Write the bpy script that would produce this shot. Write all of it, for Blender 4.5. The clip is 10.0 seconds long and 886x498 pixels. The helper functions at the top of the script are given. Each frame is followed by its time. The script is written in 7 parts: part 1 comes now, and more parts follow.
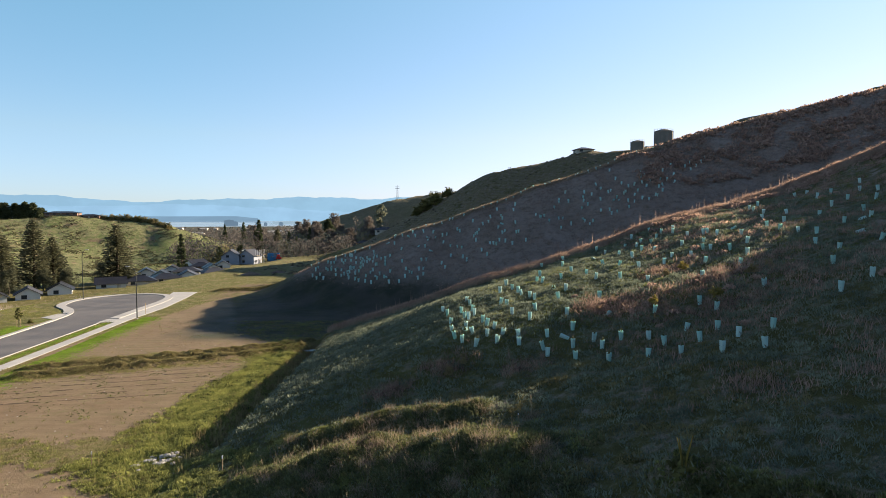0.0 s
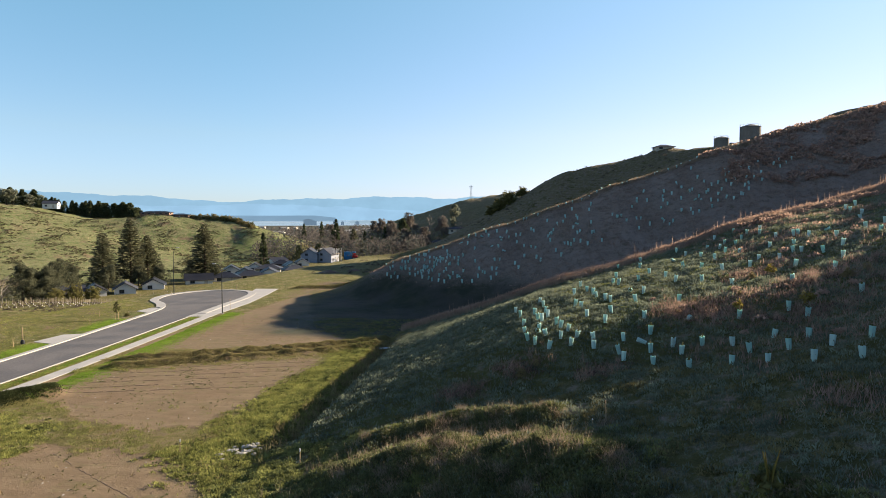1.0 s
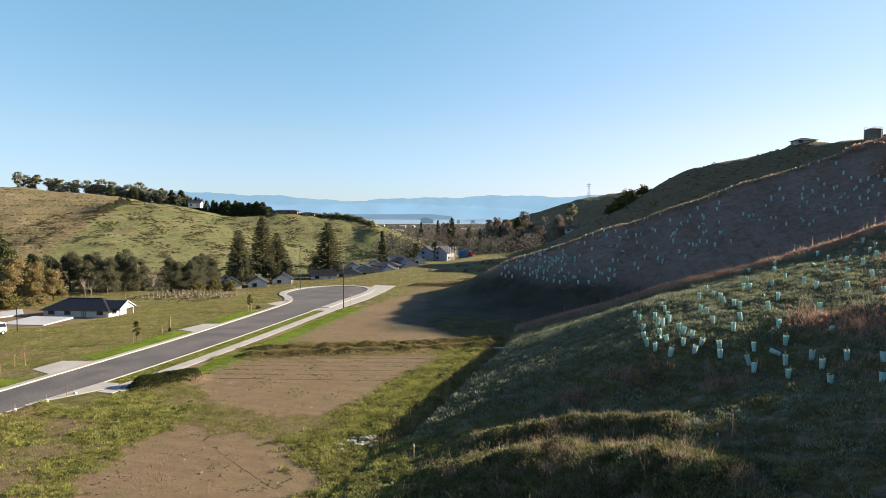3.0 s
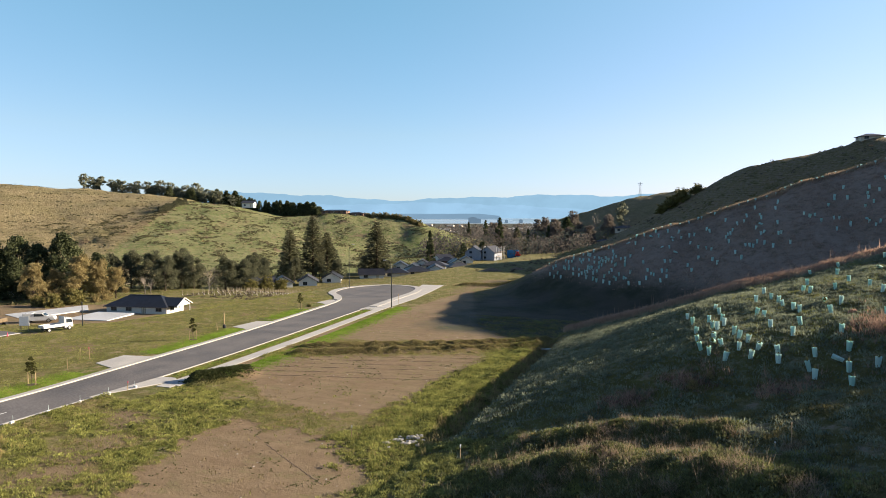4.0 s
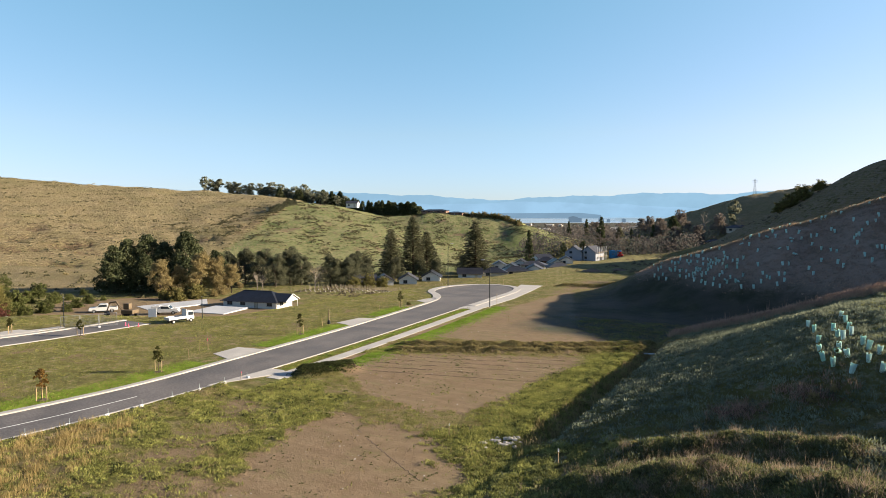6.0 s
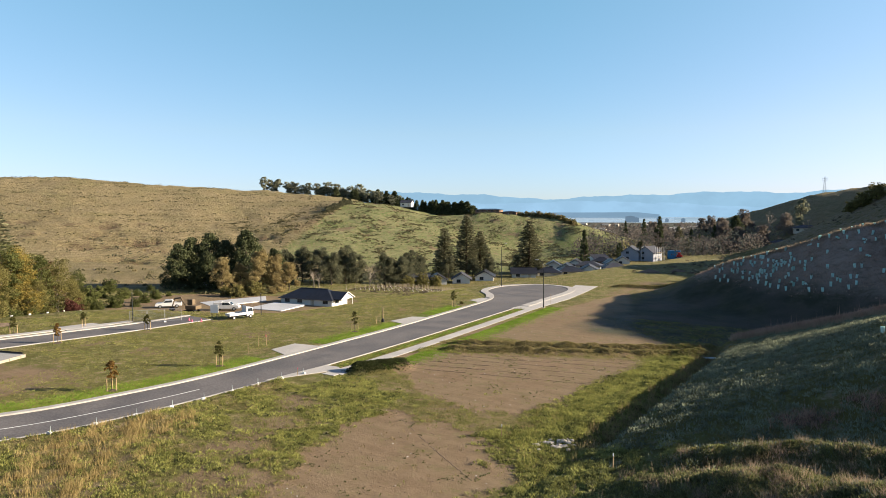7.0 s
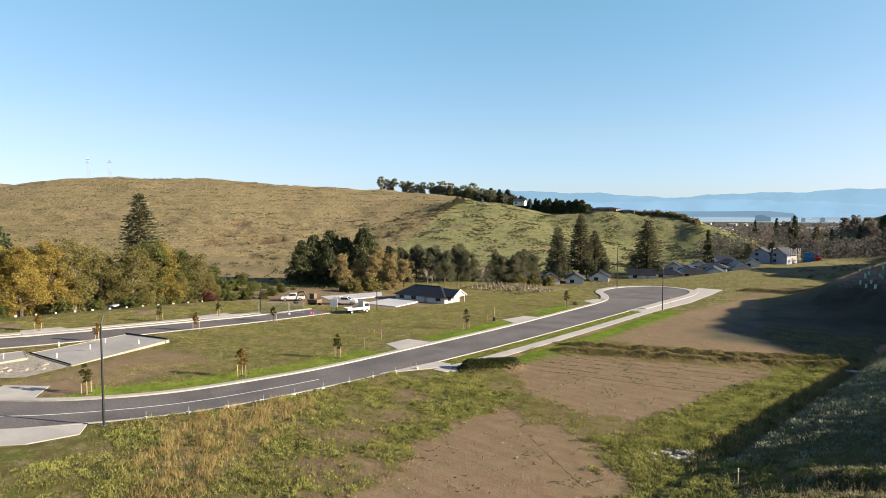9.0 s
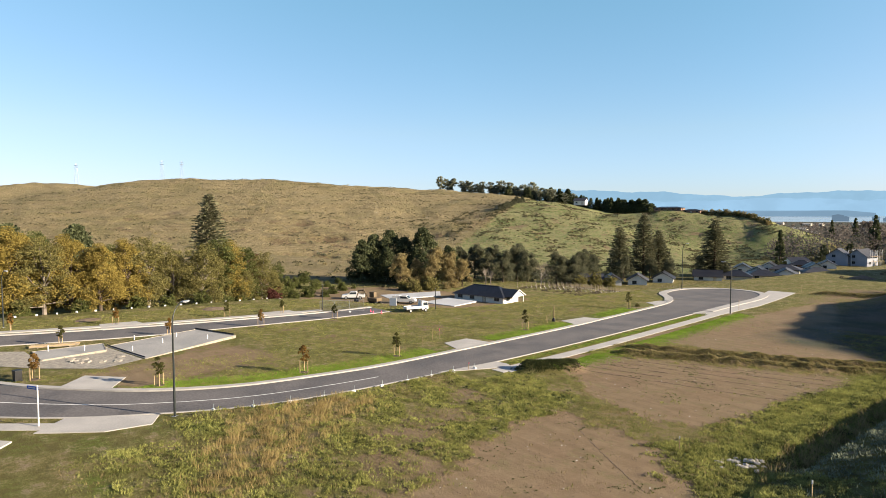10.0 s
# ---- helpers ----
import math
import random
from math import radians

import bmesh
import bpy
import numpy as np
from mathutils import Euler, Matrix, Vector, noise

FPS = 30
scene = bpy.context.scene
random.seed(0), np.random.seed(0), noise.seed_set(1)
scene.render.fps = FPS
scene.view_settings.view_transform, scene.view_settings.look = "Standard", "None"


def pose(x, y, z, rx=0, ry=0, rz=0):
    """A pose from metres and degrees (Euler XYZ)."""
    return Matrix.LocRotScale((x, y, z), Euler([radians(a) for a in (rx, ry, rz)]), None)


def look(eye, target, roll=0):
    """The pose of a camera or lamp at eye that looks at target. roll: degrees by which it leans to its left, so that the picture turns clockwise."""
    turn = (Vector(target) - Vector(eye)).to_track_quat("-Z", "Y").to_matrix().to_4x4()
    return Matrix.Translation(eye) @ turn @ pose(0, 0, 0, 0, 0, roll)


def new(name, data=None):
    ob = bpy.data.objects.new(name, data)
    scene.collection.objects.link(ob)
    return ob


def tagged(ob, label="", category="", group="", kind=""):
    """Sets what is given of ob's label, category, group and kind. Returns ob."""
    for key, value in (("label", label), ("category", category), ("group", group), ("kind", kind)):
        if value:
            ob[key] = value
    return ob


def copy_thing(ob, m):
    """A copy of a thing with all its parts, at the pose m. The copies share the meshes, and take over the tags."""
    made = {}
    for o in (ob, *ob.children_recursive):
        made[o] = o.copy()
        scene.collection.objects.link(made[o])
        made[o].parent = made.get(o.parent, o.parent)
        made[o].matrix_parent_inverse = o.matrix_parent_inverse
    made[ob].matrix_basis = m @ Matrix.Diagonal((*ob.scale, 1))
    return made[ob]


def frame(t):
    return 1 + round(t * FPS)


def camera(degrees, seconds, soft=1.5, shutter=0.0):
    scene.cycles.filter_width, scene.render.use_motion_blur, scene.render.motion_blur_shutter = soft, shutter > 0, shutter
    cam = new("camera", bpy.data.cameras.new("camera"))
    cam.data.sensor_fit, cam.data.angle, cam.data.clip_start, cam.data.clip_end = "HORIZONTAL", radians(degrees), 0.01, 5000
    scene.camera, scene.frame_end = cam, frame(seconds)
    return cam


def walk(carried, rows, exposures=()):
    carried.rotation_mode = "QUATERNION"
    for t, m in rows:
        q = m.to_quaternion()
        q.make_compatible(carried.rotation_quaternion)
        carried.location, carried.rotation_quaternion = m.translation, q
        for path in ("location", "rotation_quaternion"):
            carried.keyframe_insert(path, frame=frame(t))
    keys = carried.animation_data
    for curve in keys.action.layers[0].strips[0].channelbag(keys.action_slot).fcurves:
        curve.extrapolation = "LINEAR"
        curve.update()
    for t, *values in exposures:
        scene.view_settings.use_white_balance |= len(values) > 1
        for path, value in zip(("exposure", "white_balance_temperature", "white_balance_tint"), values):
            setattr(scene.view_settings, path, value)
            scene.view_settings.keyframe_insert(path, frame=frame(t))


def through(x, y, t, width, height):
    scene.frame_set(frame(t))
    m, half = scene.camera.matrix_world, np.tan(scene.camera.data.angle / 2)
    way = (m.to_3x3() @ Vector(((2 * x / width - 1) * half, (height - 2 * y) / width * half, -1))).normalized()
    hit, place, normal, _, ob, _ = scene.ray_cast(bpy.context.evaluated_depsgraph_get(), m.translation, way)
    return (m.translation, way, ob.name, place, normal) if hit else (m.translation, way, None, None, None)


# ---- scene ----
cam = camera(69.79, 10.0, soft=0.8)
PATH = [  # seconds, place, yaw, pitch, roll
    (0.0, 0.000, 0.000, 15.000, 0.000, -2.968, -0.020),
    (0.5, 0.014, 0.021, 15.041, 3.354, -3.012, -0.002),
    (1.0, 0.027, 0.041, 15.079, 6.620, -3.024, -0.005),
    (1.5, 0.038, 0.062, 15.114, 9.702, -3.064, 0.040),
    (2.0, 0.048, 0.083, 15.147, 12.296, -3.097, 0.001),
    (2.5, 0.056, 0.103, 15.177, 14.714, -3.123, 0.045),
    (4.0, 0.072, 0.165, 15.251, 21.285, -3.189, 0.010),
    (4.5, 0.074, 0.186, 15.270, 23.434, -3.208, -0.017),
    (5.0, 0.075, 0.206, 15.287, 25.603, -3.226, -0.013),
    (5.5, 0.074, 0.227, 15.301, 27.857, -3.232, -0.082),
    (7.0, 0.062, 0.288, 15.328, 35.010, -3.289, -0.112),
    (7.5, 0.055, 0.308, 15.332, 37.527, -3.329, -0.052),
    (8.0, 0.047, 0.329, 15.333, 40.189, -3.355, -0.081),
    (8.5, 0.037, 0.349, 15.331, 42.837, -3.368, -0.107),
    (9.0, 0.025, 0.369, 15.327, 45.143, -3.395, -0.059),
    (9.5, 0.012, 0.390, 15.320, 47.532, -3.411, -0.088),
    (10.0, -0.003, 0.410, 15.310, 50.449, -3.415, -0.115),
]


def aim(x, y, z, yaw, pitch, roll):
    a, b = radians(yaw), radians(pitch)
    return look((x, y, z), (x - 100 * math.sin(a) * math.cos(b), y + 100 * math.cos(a) * math.cos(b), z + 100 * math.sin(b)), roll)


walk(cam, [(t, aim(*row)) for t, *row in PATH])

# ---- light ----
SUN_TURN, SUN_HEIGHT = radians(57), radians(18.0)
world = bpy.data.worlds.new("world")
scene.world = world
world.use_nodes = True
wn = world.node_tree.nodes
sky = wn.new("ShaderNodeTexSky")
sky.sky_type = "NISHITA"
sky.sun_disc = False
sky.sun_elevation, sky.sun_rotation = SUN_HEIGHT, SUN_TURN
sky.altitude, sky.air_density, sky.dust_density, sky.ozone_density = 0, 1.0, 0.05, 1.6
wn["Background"].inputs["Strength"].default_value = 0.092
coord = wn.new("ShaderNodeTexCoord")
height = wn.new("ShaderNodeSeparateXYZ")
world.node_tree.links.new(coord.outputs["Generated"], height.inputs[0])
haze = wn.new("ShaderNodeValToRGB")  # air tint by height above the horizon, 0.6 of full strength
for k, (at, rgb) in enumerate(((0.0, (0.51, 0.65, 1.16)), (0.12, (0.77, 0.84, 0.98)), (0.35, (0.88, 1.16, 1.11)), (0.55, (0.95, 1.06, 1.14)), (0.95, (0.96, 0.92, 1.08)))):
    e = haze.color_ramp.elements[k] if k < 2 else haze.color_ramp.elements.new(at)
    e.position, e.color = at, (*(0.6 * c for c in rgb), 1)
world.node_tree.links.new(height.outputs["Z"], haze.inputs[0])
tint = wn.new("ShaderNodeMix")
tint.data_type, tint.blend_type = "RGBA", "MULTIPLY"
tint.inputs[0].default_value = 1.0
world.node_tree.links.new(sky.outputs[0], tint.inputs[6])
world.node_tree.links.new(haze.outputs[0], tint.inputs[7])
SUN_SIDE = (math.sin(SUN_TURN) * math.cos(SUN_HEIGHT), math.cos(SUN_TURN) * math.cos(SUN_HEIGHT), math.sin(SUN_HEIGHT))
toward = wn.new("ShaderNodeVectorMath")
toward.operation = "DOT_PRODUCT"
toward.inputs[1].default_value = SUN_SIDE
world.node_tree.links.new(coord.outputs["Generated"], toward.inputs[0])
glare = wn.new("ShaderNodeMapRange")
glare.inputs["From Min"].default_value, glare.inputs["From Max"].default_value = 0.2, 1.0
world.node_tree.links.new(toward.outputs["Value"], glare.inputs["Value"])
milky = wn.new("ShaderNodeMix")
milky.data_type, milky.blend_type = "RGBA", "MULTIPLY"
milky.inputs[7].default_value = (1.26, 0.88, 0.86, 1)
world.node_tree.links.new(glare.outputs[0], milky.inputs[0])
world.node_tree.links.new(tint.outputs[2], milky.inputs[6])
away = wn.new("ShaderNodeMapRange")
away.inputs["From Min"].default_value, away.inputs["From Max"].default_value = -0.2, -0.95
world.node_tree.links.new(toward.outputs["Value"], away.inputs["Value"])
dull = wn.new("ShaderNodeMix")
dull.data_type, dull.blend_type = "RGBA", "MULTIPLY"
dull.inputs[7].default_value = (0.90, 0.79, 0.80, 1)
world.node_tree.links.new(away.outputs[0], dull.inputs[0])
world.node_tree.links.new(milky.outputs[2], dull.inputs[6])
world.node_tree.links.new(dull.outputs[2], wn["Background"].inputs["Color"])
sun_dir = Vector((math.sin(SUN_TURN) * math.cos(SUN_HEIGHT), math.cos(SUN_TURN) * math.cos(SUN_HEIGHT), math.sin(SUN_HEIGHT)))
sun = new("sun", bpy.data.lights.new("sun", "SUN"))
sun.data.energy, sun.data.angle, sun.data.color = 5.0, radians(0.53), (1.0, 0.845, 0.645)
sun.matrix_world = look(sun_dir * 900, (0, 0, 0))
scene.view_settings.exposure = 1.82

# ---- materials ----
class Nodes:
    """A small wrapper to write node trees in few lines."""

    def __init__(self, name, rough=0.9):
        self.mat = bpy.data.materials.new(name)
        self.mat.use_nodes = True
        self.tree = self.mat.node_tree
        self.bsdf = self.tree.nodes["Principled BSDF"]
        self.bsdf.inputs["Roughness"].default_value = rough
        self.bsdf.inputs["Specular IOR Level"].default_value = 0.25
        self.coord = self.add("ShaderNodeTexCoord").outputs["Object"]

    def add(self, kind, **values):
        node = self.tree.nodes.new(kind)
        for key, value in values.items():
            setattr(node, key, value)
        return node

    def put(self, socket, value):
        if isinstance(value, bpy.types.NodeSocket):
            self.tree.links.new(value, socket)
        elif isinstance(value, tuple) and len(value) == 3:
            socket.default_value = (*value, 1)
        else:
            socket.default_value = value

    def noise(self, scale, detail=3.0, rough=0.6, lo=0.35, hi=0.65, coord=None):
        n = self.add("ShaderNodeTexNoise")
        self.put(n.inputs["Vector"], coord or self.coord)
        n.inputs["Scale"].default_value, n.inputs["Detail"].default_value, n.inputs["Roughness"].default_value = scale, detail, rough
        return self.span(n.outputs["Fac"], lo, hi)

    def span(self, value, lo, hi, a=0.0, b=1.0):
        m = self.add("ShaderNodeMapRange", interpolation_type="SMOOTHSTEP")
        self.put(m.inputs["Value"], value)
        for key, v in (("From Min", lo), ("From Max", hi), ("To Min", a), ("To Max", b)):
            m.inputs[key].default_value = v
        return m.outputs["Result"]

    def math(self, op, a, b):
        m = self.add("ShaderNodeMath", operation=op)
        self.put(m.inputs[0], a)
        self.put(m.inputs[1], b)
        return m.outputs[0]

    def mix(self, fac, a, b, blend="MIX"):
        m = self.add("ShaderNodeMix", data_type="RGBA", blend_type=blend)
        self.put(m.inputs[0], fac)
        self.put(m.inputs[6], a)
        self.put(m.inputs[7], b)
        return m.outputs[2]

    def colour(self, value):
        self.put(self.bsdf.inputs["Base Color"], value)
        return self

    def bump(self, height, depth=0.02, strength=0.6):
        b = self.add("ShaderNodeBump")
        self.put(b.inputs["Height"], height)
        b.inputs["Distance"].default_value, b.inputs["Strength"].default_value = depth, strength
        self.put(self.bsdf.inputs["Normal"], b.outputs[0])
        return self

    def attr(self, name):
        a = self.add("ShaderNodeAttribute", attribute_name=name)
        return a.outputs


def plain(name, rgb, rough=0.7, metal=0.0, vary=0.12, scale=3.0, bump=0.004):
    """A surface of one colour with two scales of wear and a fine relief."""
    n = Nodes(name, rough)
    rgb = tuple(0.72 * c for c in rgb)
    dark = tuple(c * (1 - 2 * vary) for c in rgb)
    light = tuple(min(1, c * (1 + vary)) for c in rgb)
    big = n.noise(scale * 0.3, 4)
    fine = n.noise(scale * 7, 3)
    n.colour(n.mix(n.math("MULTIPLY", n.math("ADD", big, fine), 0.5), dark, light))
    n.bsdf.inputs["Metallic"].default_value = metal
    n.put(n.bsdf.inputs["Roughness"], n.span(big, 0, 1, max(0.05, rough - 0.1), min(1, rough + 0.1)))
    if bump:
        n.bump(fine, bump)
    return n.mat


def ground_material():
    n = Nodes("ground", 0.95)
    n.bsdf.inputs["Specular IOR Level"].default_value = 0.1
    cover = n.add("ShaderNodeSeparateColor")
    n.put(cover.inputs[0], n.attr("cover")["Color"])
    kind = n.add("ShaderNodeSeparateColor")
    n.put(kind.inputs[0], n.attr("kind")["Color"])
    bare, lush, dry = cover.outputs
    brown, scrub, town = kind.outputs
    huge, big, mid, fine = n.noise(0.022, 4), n.noise(0.11, 5, 0.65), n.noise(0.75, 7, 0.75, 0.3, 0.7), n.noise(6, 4, 0.7)
    tiny = n.noise(22, 3, 0.7)

    def patchy(mask, soft=0.42, grain=mid):
        """The mask with its edge broken up by the grain."""
        v = n.math("ADD", mask, n.math("MULTIPLY", n.math("SUBTRACT", grain, 0.5), 0.9))
        return n.span(v, 0.5 - soft, 0.5 + soft)

    grass = n.mix(mid, (0.165, 0.150, 0.048), (0.285, 0.238, 0.088))
    grass = n.mix(n.math("MULTIPLY", fine, 0.4), grass, (0.085, 0.090, 0.026))
    green = n.mix(fine, (0.105, 0.155, 0.022), (0.190, 0.245, 0.042))
    straw = n.mix(fine, (0.26, 0.20, 0.095), (0.40, 0.32, 0.16))
    soil = n.mix(n.math("MULTIPLY", mid, 0.6), (0.200, 0.138, 0.084), (0.325, 0.235, 0.150))
    soil = n.mix(n.math("MULTIPLY", fine, 0.3), soil, (0.150, 0.108, 0.064))
    soil = n.mix(n.math("MULTIPLY", big, 0.4), soil, (0.25, 0.20, 0.118))
    soil = n.mix(n.math("MULTIPLY", n.noise(0.5, 6, 0.7, 0.52, 0.66), 0.45), soil, (0.165, 0.160, 0.066))
    turn = n.add("ShaderNodeMapping")
    turn.inputs["Rotation"].default_value = (0, 0, radians(-17))
    turn.inputs["Scale"].default_value = (0.12, 1.3, 1.0)
    n.put(turn.inputs["Vector"], n.coord)
    drag = n.noise(1.0, 5, 0.7, 0.40, 0.62, turn.outputs[0])
    soil = n.mix(n.math("MULTIPLY", drag, 0.4), soil, (0.165, 0.118, 0.070))
    hill = n.mix(big, (0.44, 0.345, 0.185), (0.63, 0.495, 0.295))
    hill = n.mix(n.math("MULTIPLY", n.noise(0.03, 5, 0.65, 0.44, 0.62), 0.75), hill, (0.35, 0.310, 0.140))
    hill = n.mix(n.math("MULTIPLY", mid, 0.45), hill, (0.190, 0.165, 0.075))
    tuft = n.noise(0.38, 7, 0.78, 0.40, 0.60)
    hill = n.mix(n.math("MULTIPLY", tuft, 0.55), hill, (0.170, 0.150, 0.062))
    hill = n.mix(n.math("MULTIPLY", n.noise(0.9, 6, 0.8, 0.50, 0.64), 0.8), hill, (0.56, 0.45, 0.26))
    tracks = n.add("ShaderNodeTexWave", bands_direction="Z")
    tracks.inputs["Scale"].default_value, tracks.inputs["Distortion"].default_value = 0.42, 4.0
    tracks.inputs["Detail"].default_value, tracks.inputs["Detail Scale"].default_value = 5.0, 0.25
    n.put(tracks.inputs["Vector"], n.coord)
    track = n.span(tracks.outputs["Fac"], 0.45, 0.95)
    hill = n.mix(n.math("MULTIPLY", track, 0.4), hill, (0.235, 0.200, 0.092))
    hill = n.mix(n.math("MULTIPLY", huge, 0.35), hill, (0.46, 0.37, 0.20))
    scar = n.math("MULTIPLY", n.noise(0.035, 6, 0.7, 0.60, 0.68), n.noise(0.25, 5, 0.7, 0.45, 0.6))
    hill = n.mix(n.math("MULTIPLY", scar, 0.7), hill, (0.46, 0.36, 0.225))
    heath = n.mix(mid, (0.35, 0.270, 0.215), (0.60, 0.475, 0.385))
    # dark tone for town land and for shade painted on the far plot
    town_or_shade = n.mix(big, (0.06, 0.07, 0.045), (0.12, 0.11, 0.09))
    spur = n.mix(n.noise(0.06, 5, 0.7), (0.195, 0.245, 0.082), (0.315, 0.320, 0.145))
    spur = n.mix(n.math("MULTIPLY", n.noise(0.3, 6, 0.75, 0.47, 0.6), 0.7), spur, (0.11, 0.125, 0.05))
    far = n.add("ShaderNodeSeparateXYZ")
    n.put(far.inputs[0], n.coord)
    green = n.mix(n.span(far.outputs[1], 190, 230), green, spur)
    c = n.mix(patchy(lush), grass, green)
    c = n.mix(patchy(dry, 0.4), c, straw)
    c = n.mix(patchy(brown, 0.16, tuft), c, hill)
    c = n.mix(patchy(scrub, 0.4), c, heath)
    c = n.mix(patchy(bare, 0.28), c, soil)
    c = n.mix(town, c, town_or_shade)
    c = n.mix(1.0, c, (0.75, 0.75, 0.75), "MULTIPLY")
    n.colour(n.mix(n.math("MULTIPLY", tiny, n.math("SUBTRACT", 0.45, n.math("MULTIPLY", bare, 0.3))), c, n.mix(0.6, c, (0.02, 0.02, 0.01))))
    rough = n.math("ADD", n.math("MULTIPLY", mid, 0.7), n.math("ADD", n.math("MULTIPLY", fine, 0.35), n.math("MULTIPLY", tiny, 0.10)))
    rough = n.math("MULTIPLY", rough, n.math("SUBTRACT", 1.0, n.math("MULTIPLY", bare, 0.9)))
    rough = n.math("ADD", rough, n.math("MULTIPLY", brown, n.math("ADD", n.math("MULTIPLY", tuft, 3.5), n.math("MULTIPLY", track, 2.5))))
    n.bump(rough, 0.34, 0.9)
    return n.mat


GROUND = ground_material()
ASPHALT = plain("asphalt", (0.140, 0.130, 0.128), 0.85, vary=0.20, scale=0.8, bump=0.006)
CONCRETE = plain("concrete", (0.45, 0.43, 0.40), 0.85, vary=0.10, scale=1.5)
KERB = plain("kerb_concrete", (0.43, 0.41, 0.38), 0.85, vary=0.10, scale=2.0)

# ---- terrain functions ----
# ridge crests: (x, y, z) along each line, slope on its left and right side, crest roundness
RIDGES = {
    # crest past x = 60 is unseen; its heights only steer sun and shade
    "near_spur": ([(-18, 84, -4.0), (-16.1, 84, -1.6), (-14.9, 84, -0.2), (-5.4, 84, 2.7), (3.4, 84, 5.8), (13.5, 84, 8.7), (27.4, 84, 13.6), (45, 84, 18.4), (58.5, 84, 24.2), (94, 84, 38.4), (104, 84, 38.8), (140, 84, 46), (220, 84, 60)], 0.62, 0.055, 3.0),
    "planted_spur": ([(-43.0, 147.0, -3.6), (-33.0, 143.5, 0.6), (-28.4, 141.4, 2.9), (-23.5, 140.4, 5.6), (-1.7, 136.0, 13.0), (22.1, 139.4, 21.4), (46.6, 144.5, 29.7), (64.8, 152.0, 35.3), (81.5, 153.0, 39.5), (103.5, 150.0, 44.8), (151.0, 142.0, 55.0)], 0.42, 0.58, 2.5),
    "tank_spur": ([(-85, 330, -10), (-62.4, 324, -5.5), (-14.9, 309.7, 9.5), (4, 300, 20.2), (26.2, 288.8, 35.9), (59.2, 283.9, 42.7), (79.2, 258.2, 42.7), (97, 241.2, 46), (150, 210, 60)], 0.52, 0.62, 5.0),
    "far_spur": ([(-144.3, 582.4, -8), (-86.2, 553.4, 15.2), (-38.8, 518.6, 28), (2.2, 480, 33.2), (60, 440, 40), (140, 380, 55)], 0.4, 0.4, 9.0),
    "brown_hill": ([(-832.0, -208.0, 47.4), (-725.4, 61.4, 39.5), (-720.9, 101.9, 44.2), (-687.1, 144.3, 37.6), (-648.6, 191.2, 47.3), (-591.4, 270.1, 46.4), (-527.3, 334.0, 39.8), (-477.2, 381.8, 36.1), (-410.8, 390.0, 30.4), (-350.7, 377.0, 24.2)], 0.2, 0.175, 12.0),
    "green_spur": ([(-429.0, 429.0, 26.6), (-335.8, 348.4, 19.4), (-305.4, 355.0, 18.8), (-264.9, 362.3, 12.3), (-229.7, 377.9, 15.5), (-186.2, 386.9, 12.6), (-160.2, 377.3, 6.4), (-138.7, 364.8, -0.0), (-117.0, 348.4, -16.3)], 0.3, 0.42, 6.0),
}


def smooth(a, b, v):
    t = np.clip((v - a) / (b - a), 0, 1)
    return t * t * (3 - 2 * t)


def floor_height(x, y):
    """The valley floor: a terrace that falls towards the sea and, in the west, to the stream."""
    z = 0.6 - 0.022 * np.clip(y, -60, 560) - 0.012 * np.clip(y - 560, 0, 700)
    back = smooth(50, 72, y)
    return z - 3.6 * smooth(0, 1, (-106 + 28 * back - x) / (24 - 7 * back)) * (1 - smooth(420, 700, y)) - 4.6 * smooth(140, 172, y) * smooth(-82, -96, x) * (1 - smooth(420, 700, y)) - 9 * smooth(2250, 2500, np.hypot(x, y))


def waves(x, y, size, seed):
    """Soft, uneven undulation of about one unit."""
    s = np.zeros_like(x)
    for i in range(4):
        a = seed * 1.7 + i * 2.4
        k = 2 * math.pi / size * (1 + 0.37 * i)
        s = s + np.sin(k * (x * math.cos(a) + y * math.sin(a)) + seed * 3.1 + i + 1.3 * np.sin(0.43 * k * (y * math.cos(a) - x * math.sin(a)) + i)) / (1 + 0.6 * i)
    return s / 2.2


def ridge_height(x, y, crest, left, right, width):
    """Height of a ridge that falls away on both sides of its crest line."""
    best = np.full(x.shape, -1e9)
    for (ax, ay, az), (bx, by, bz) in zip(crest, crest[1:]):
        dx, dy = bx - ax, by - ay
        n = math.hypot(dx, dy)
        s = np.clip(((x - ax) * dx + (y - ay) * dy) / n / n, 0, 1)
        d = np.hypot(x - ax - s * dx, y - ay - s * dy)
        side = (dx * (y - ay) - dy * (x - ax)) / n
        slope = right + (left - right) * smooth(-1, 1, side / (0.3 * d + 0.5))
        best = np.maximum(best, az + s * (bz - az) - slope * (np.sqrt(d * d + width * width) - width))
    return best


def soft_max(a, b, k):
    h = np.clip(0.5 + 0.5 * (a - b) / k, 0, 1)
    return b + (a - b) * h + k * h * (1 - h)


def strip(x, y, line, width):
    """1 along a line of points, falling to 0 over its width."""
    best = np.full(x.shape, 1e9)
    for (ax, ay), (bx, by) in zip(line, line[1:]):
        dx, dy = bx - ax, by - ay
        s = np.clip(((x - ax) * dx + (y - ay) * dy) / (dx * dx + dy * dy), 0, 1)
        best = np.minimum(best, np.hypot(x - ax - s * dx, y - ay - s * dy))
    return np.exp(-((best / width) ** 2))


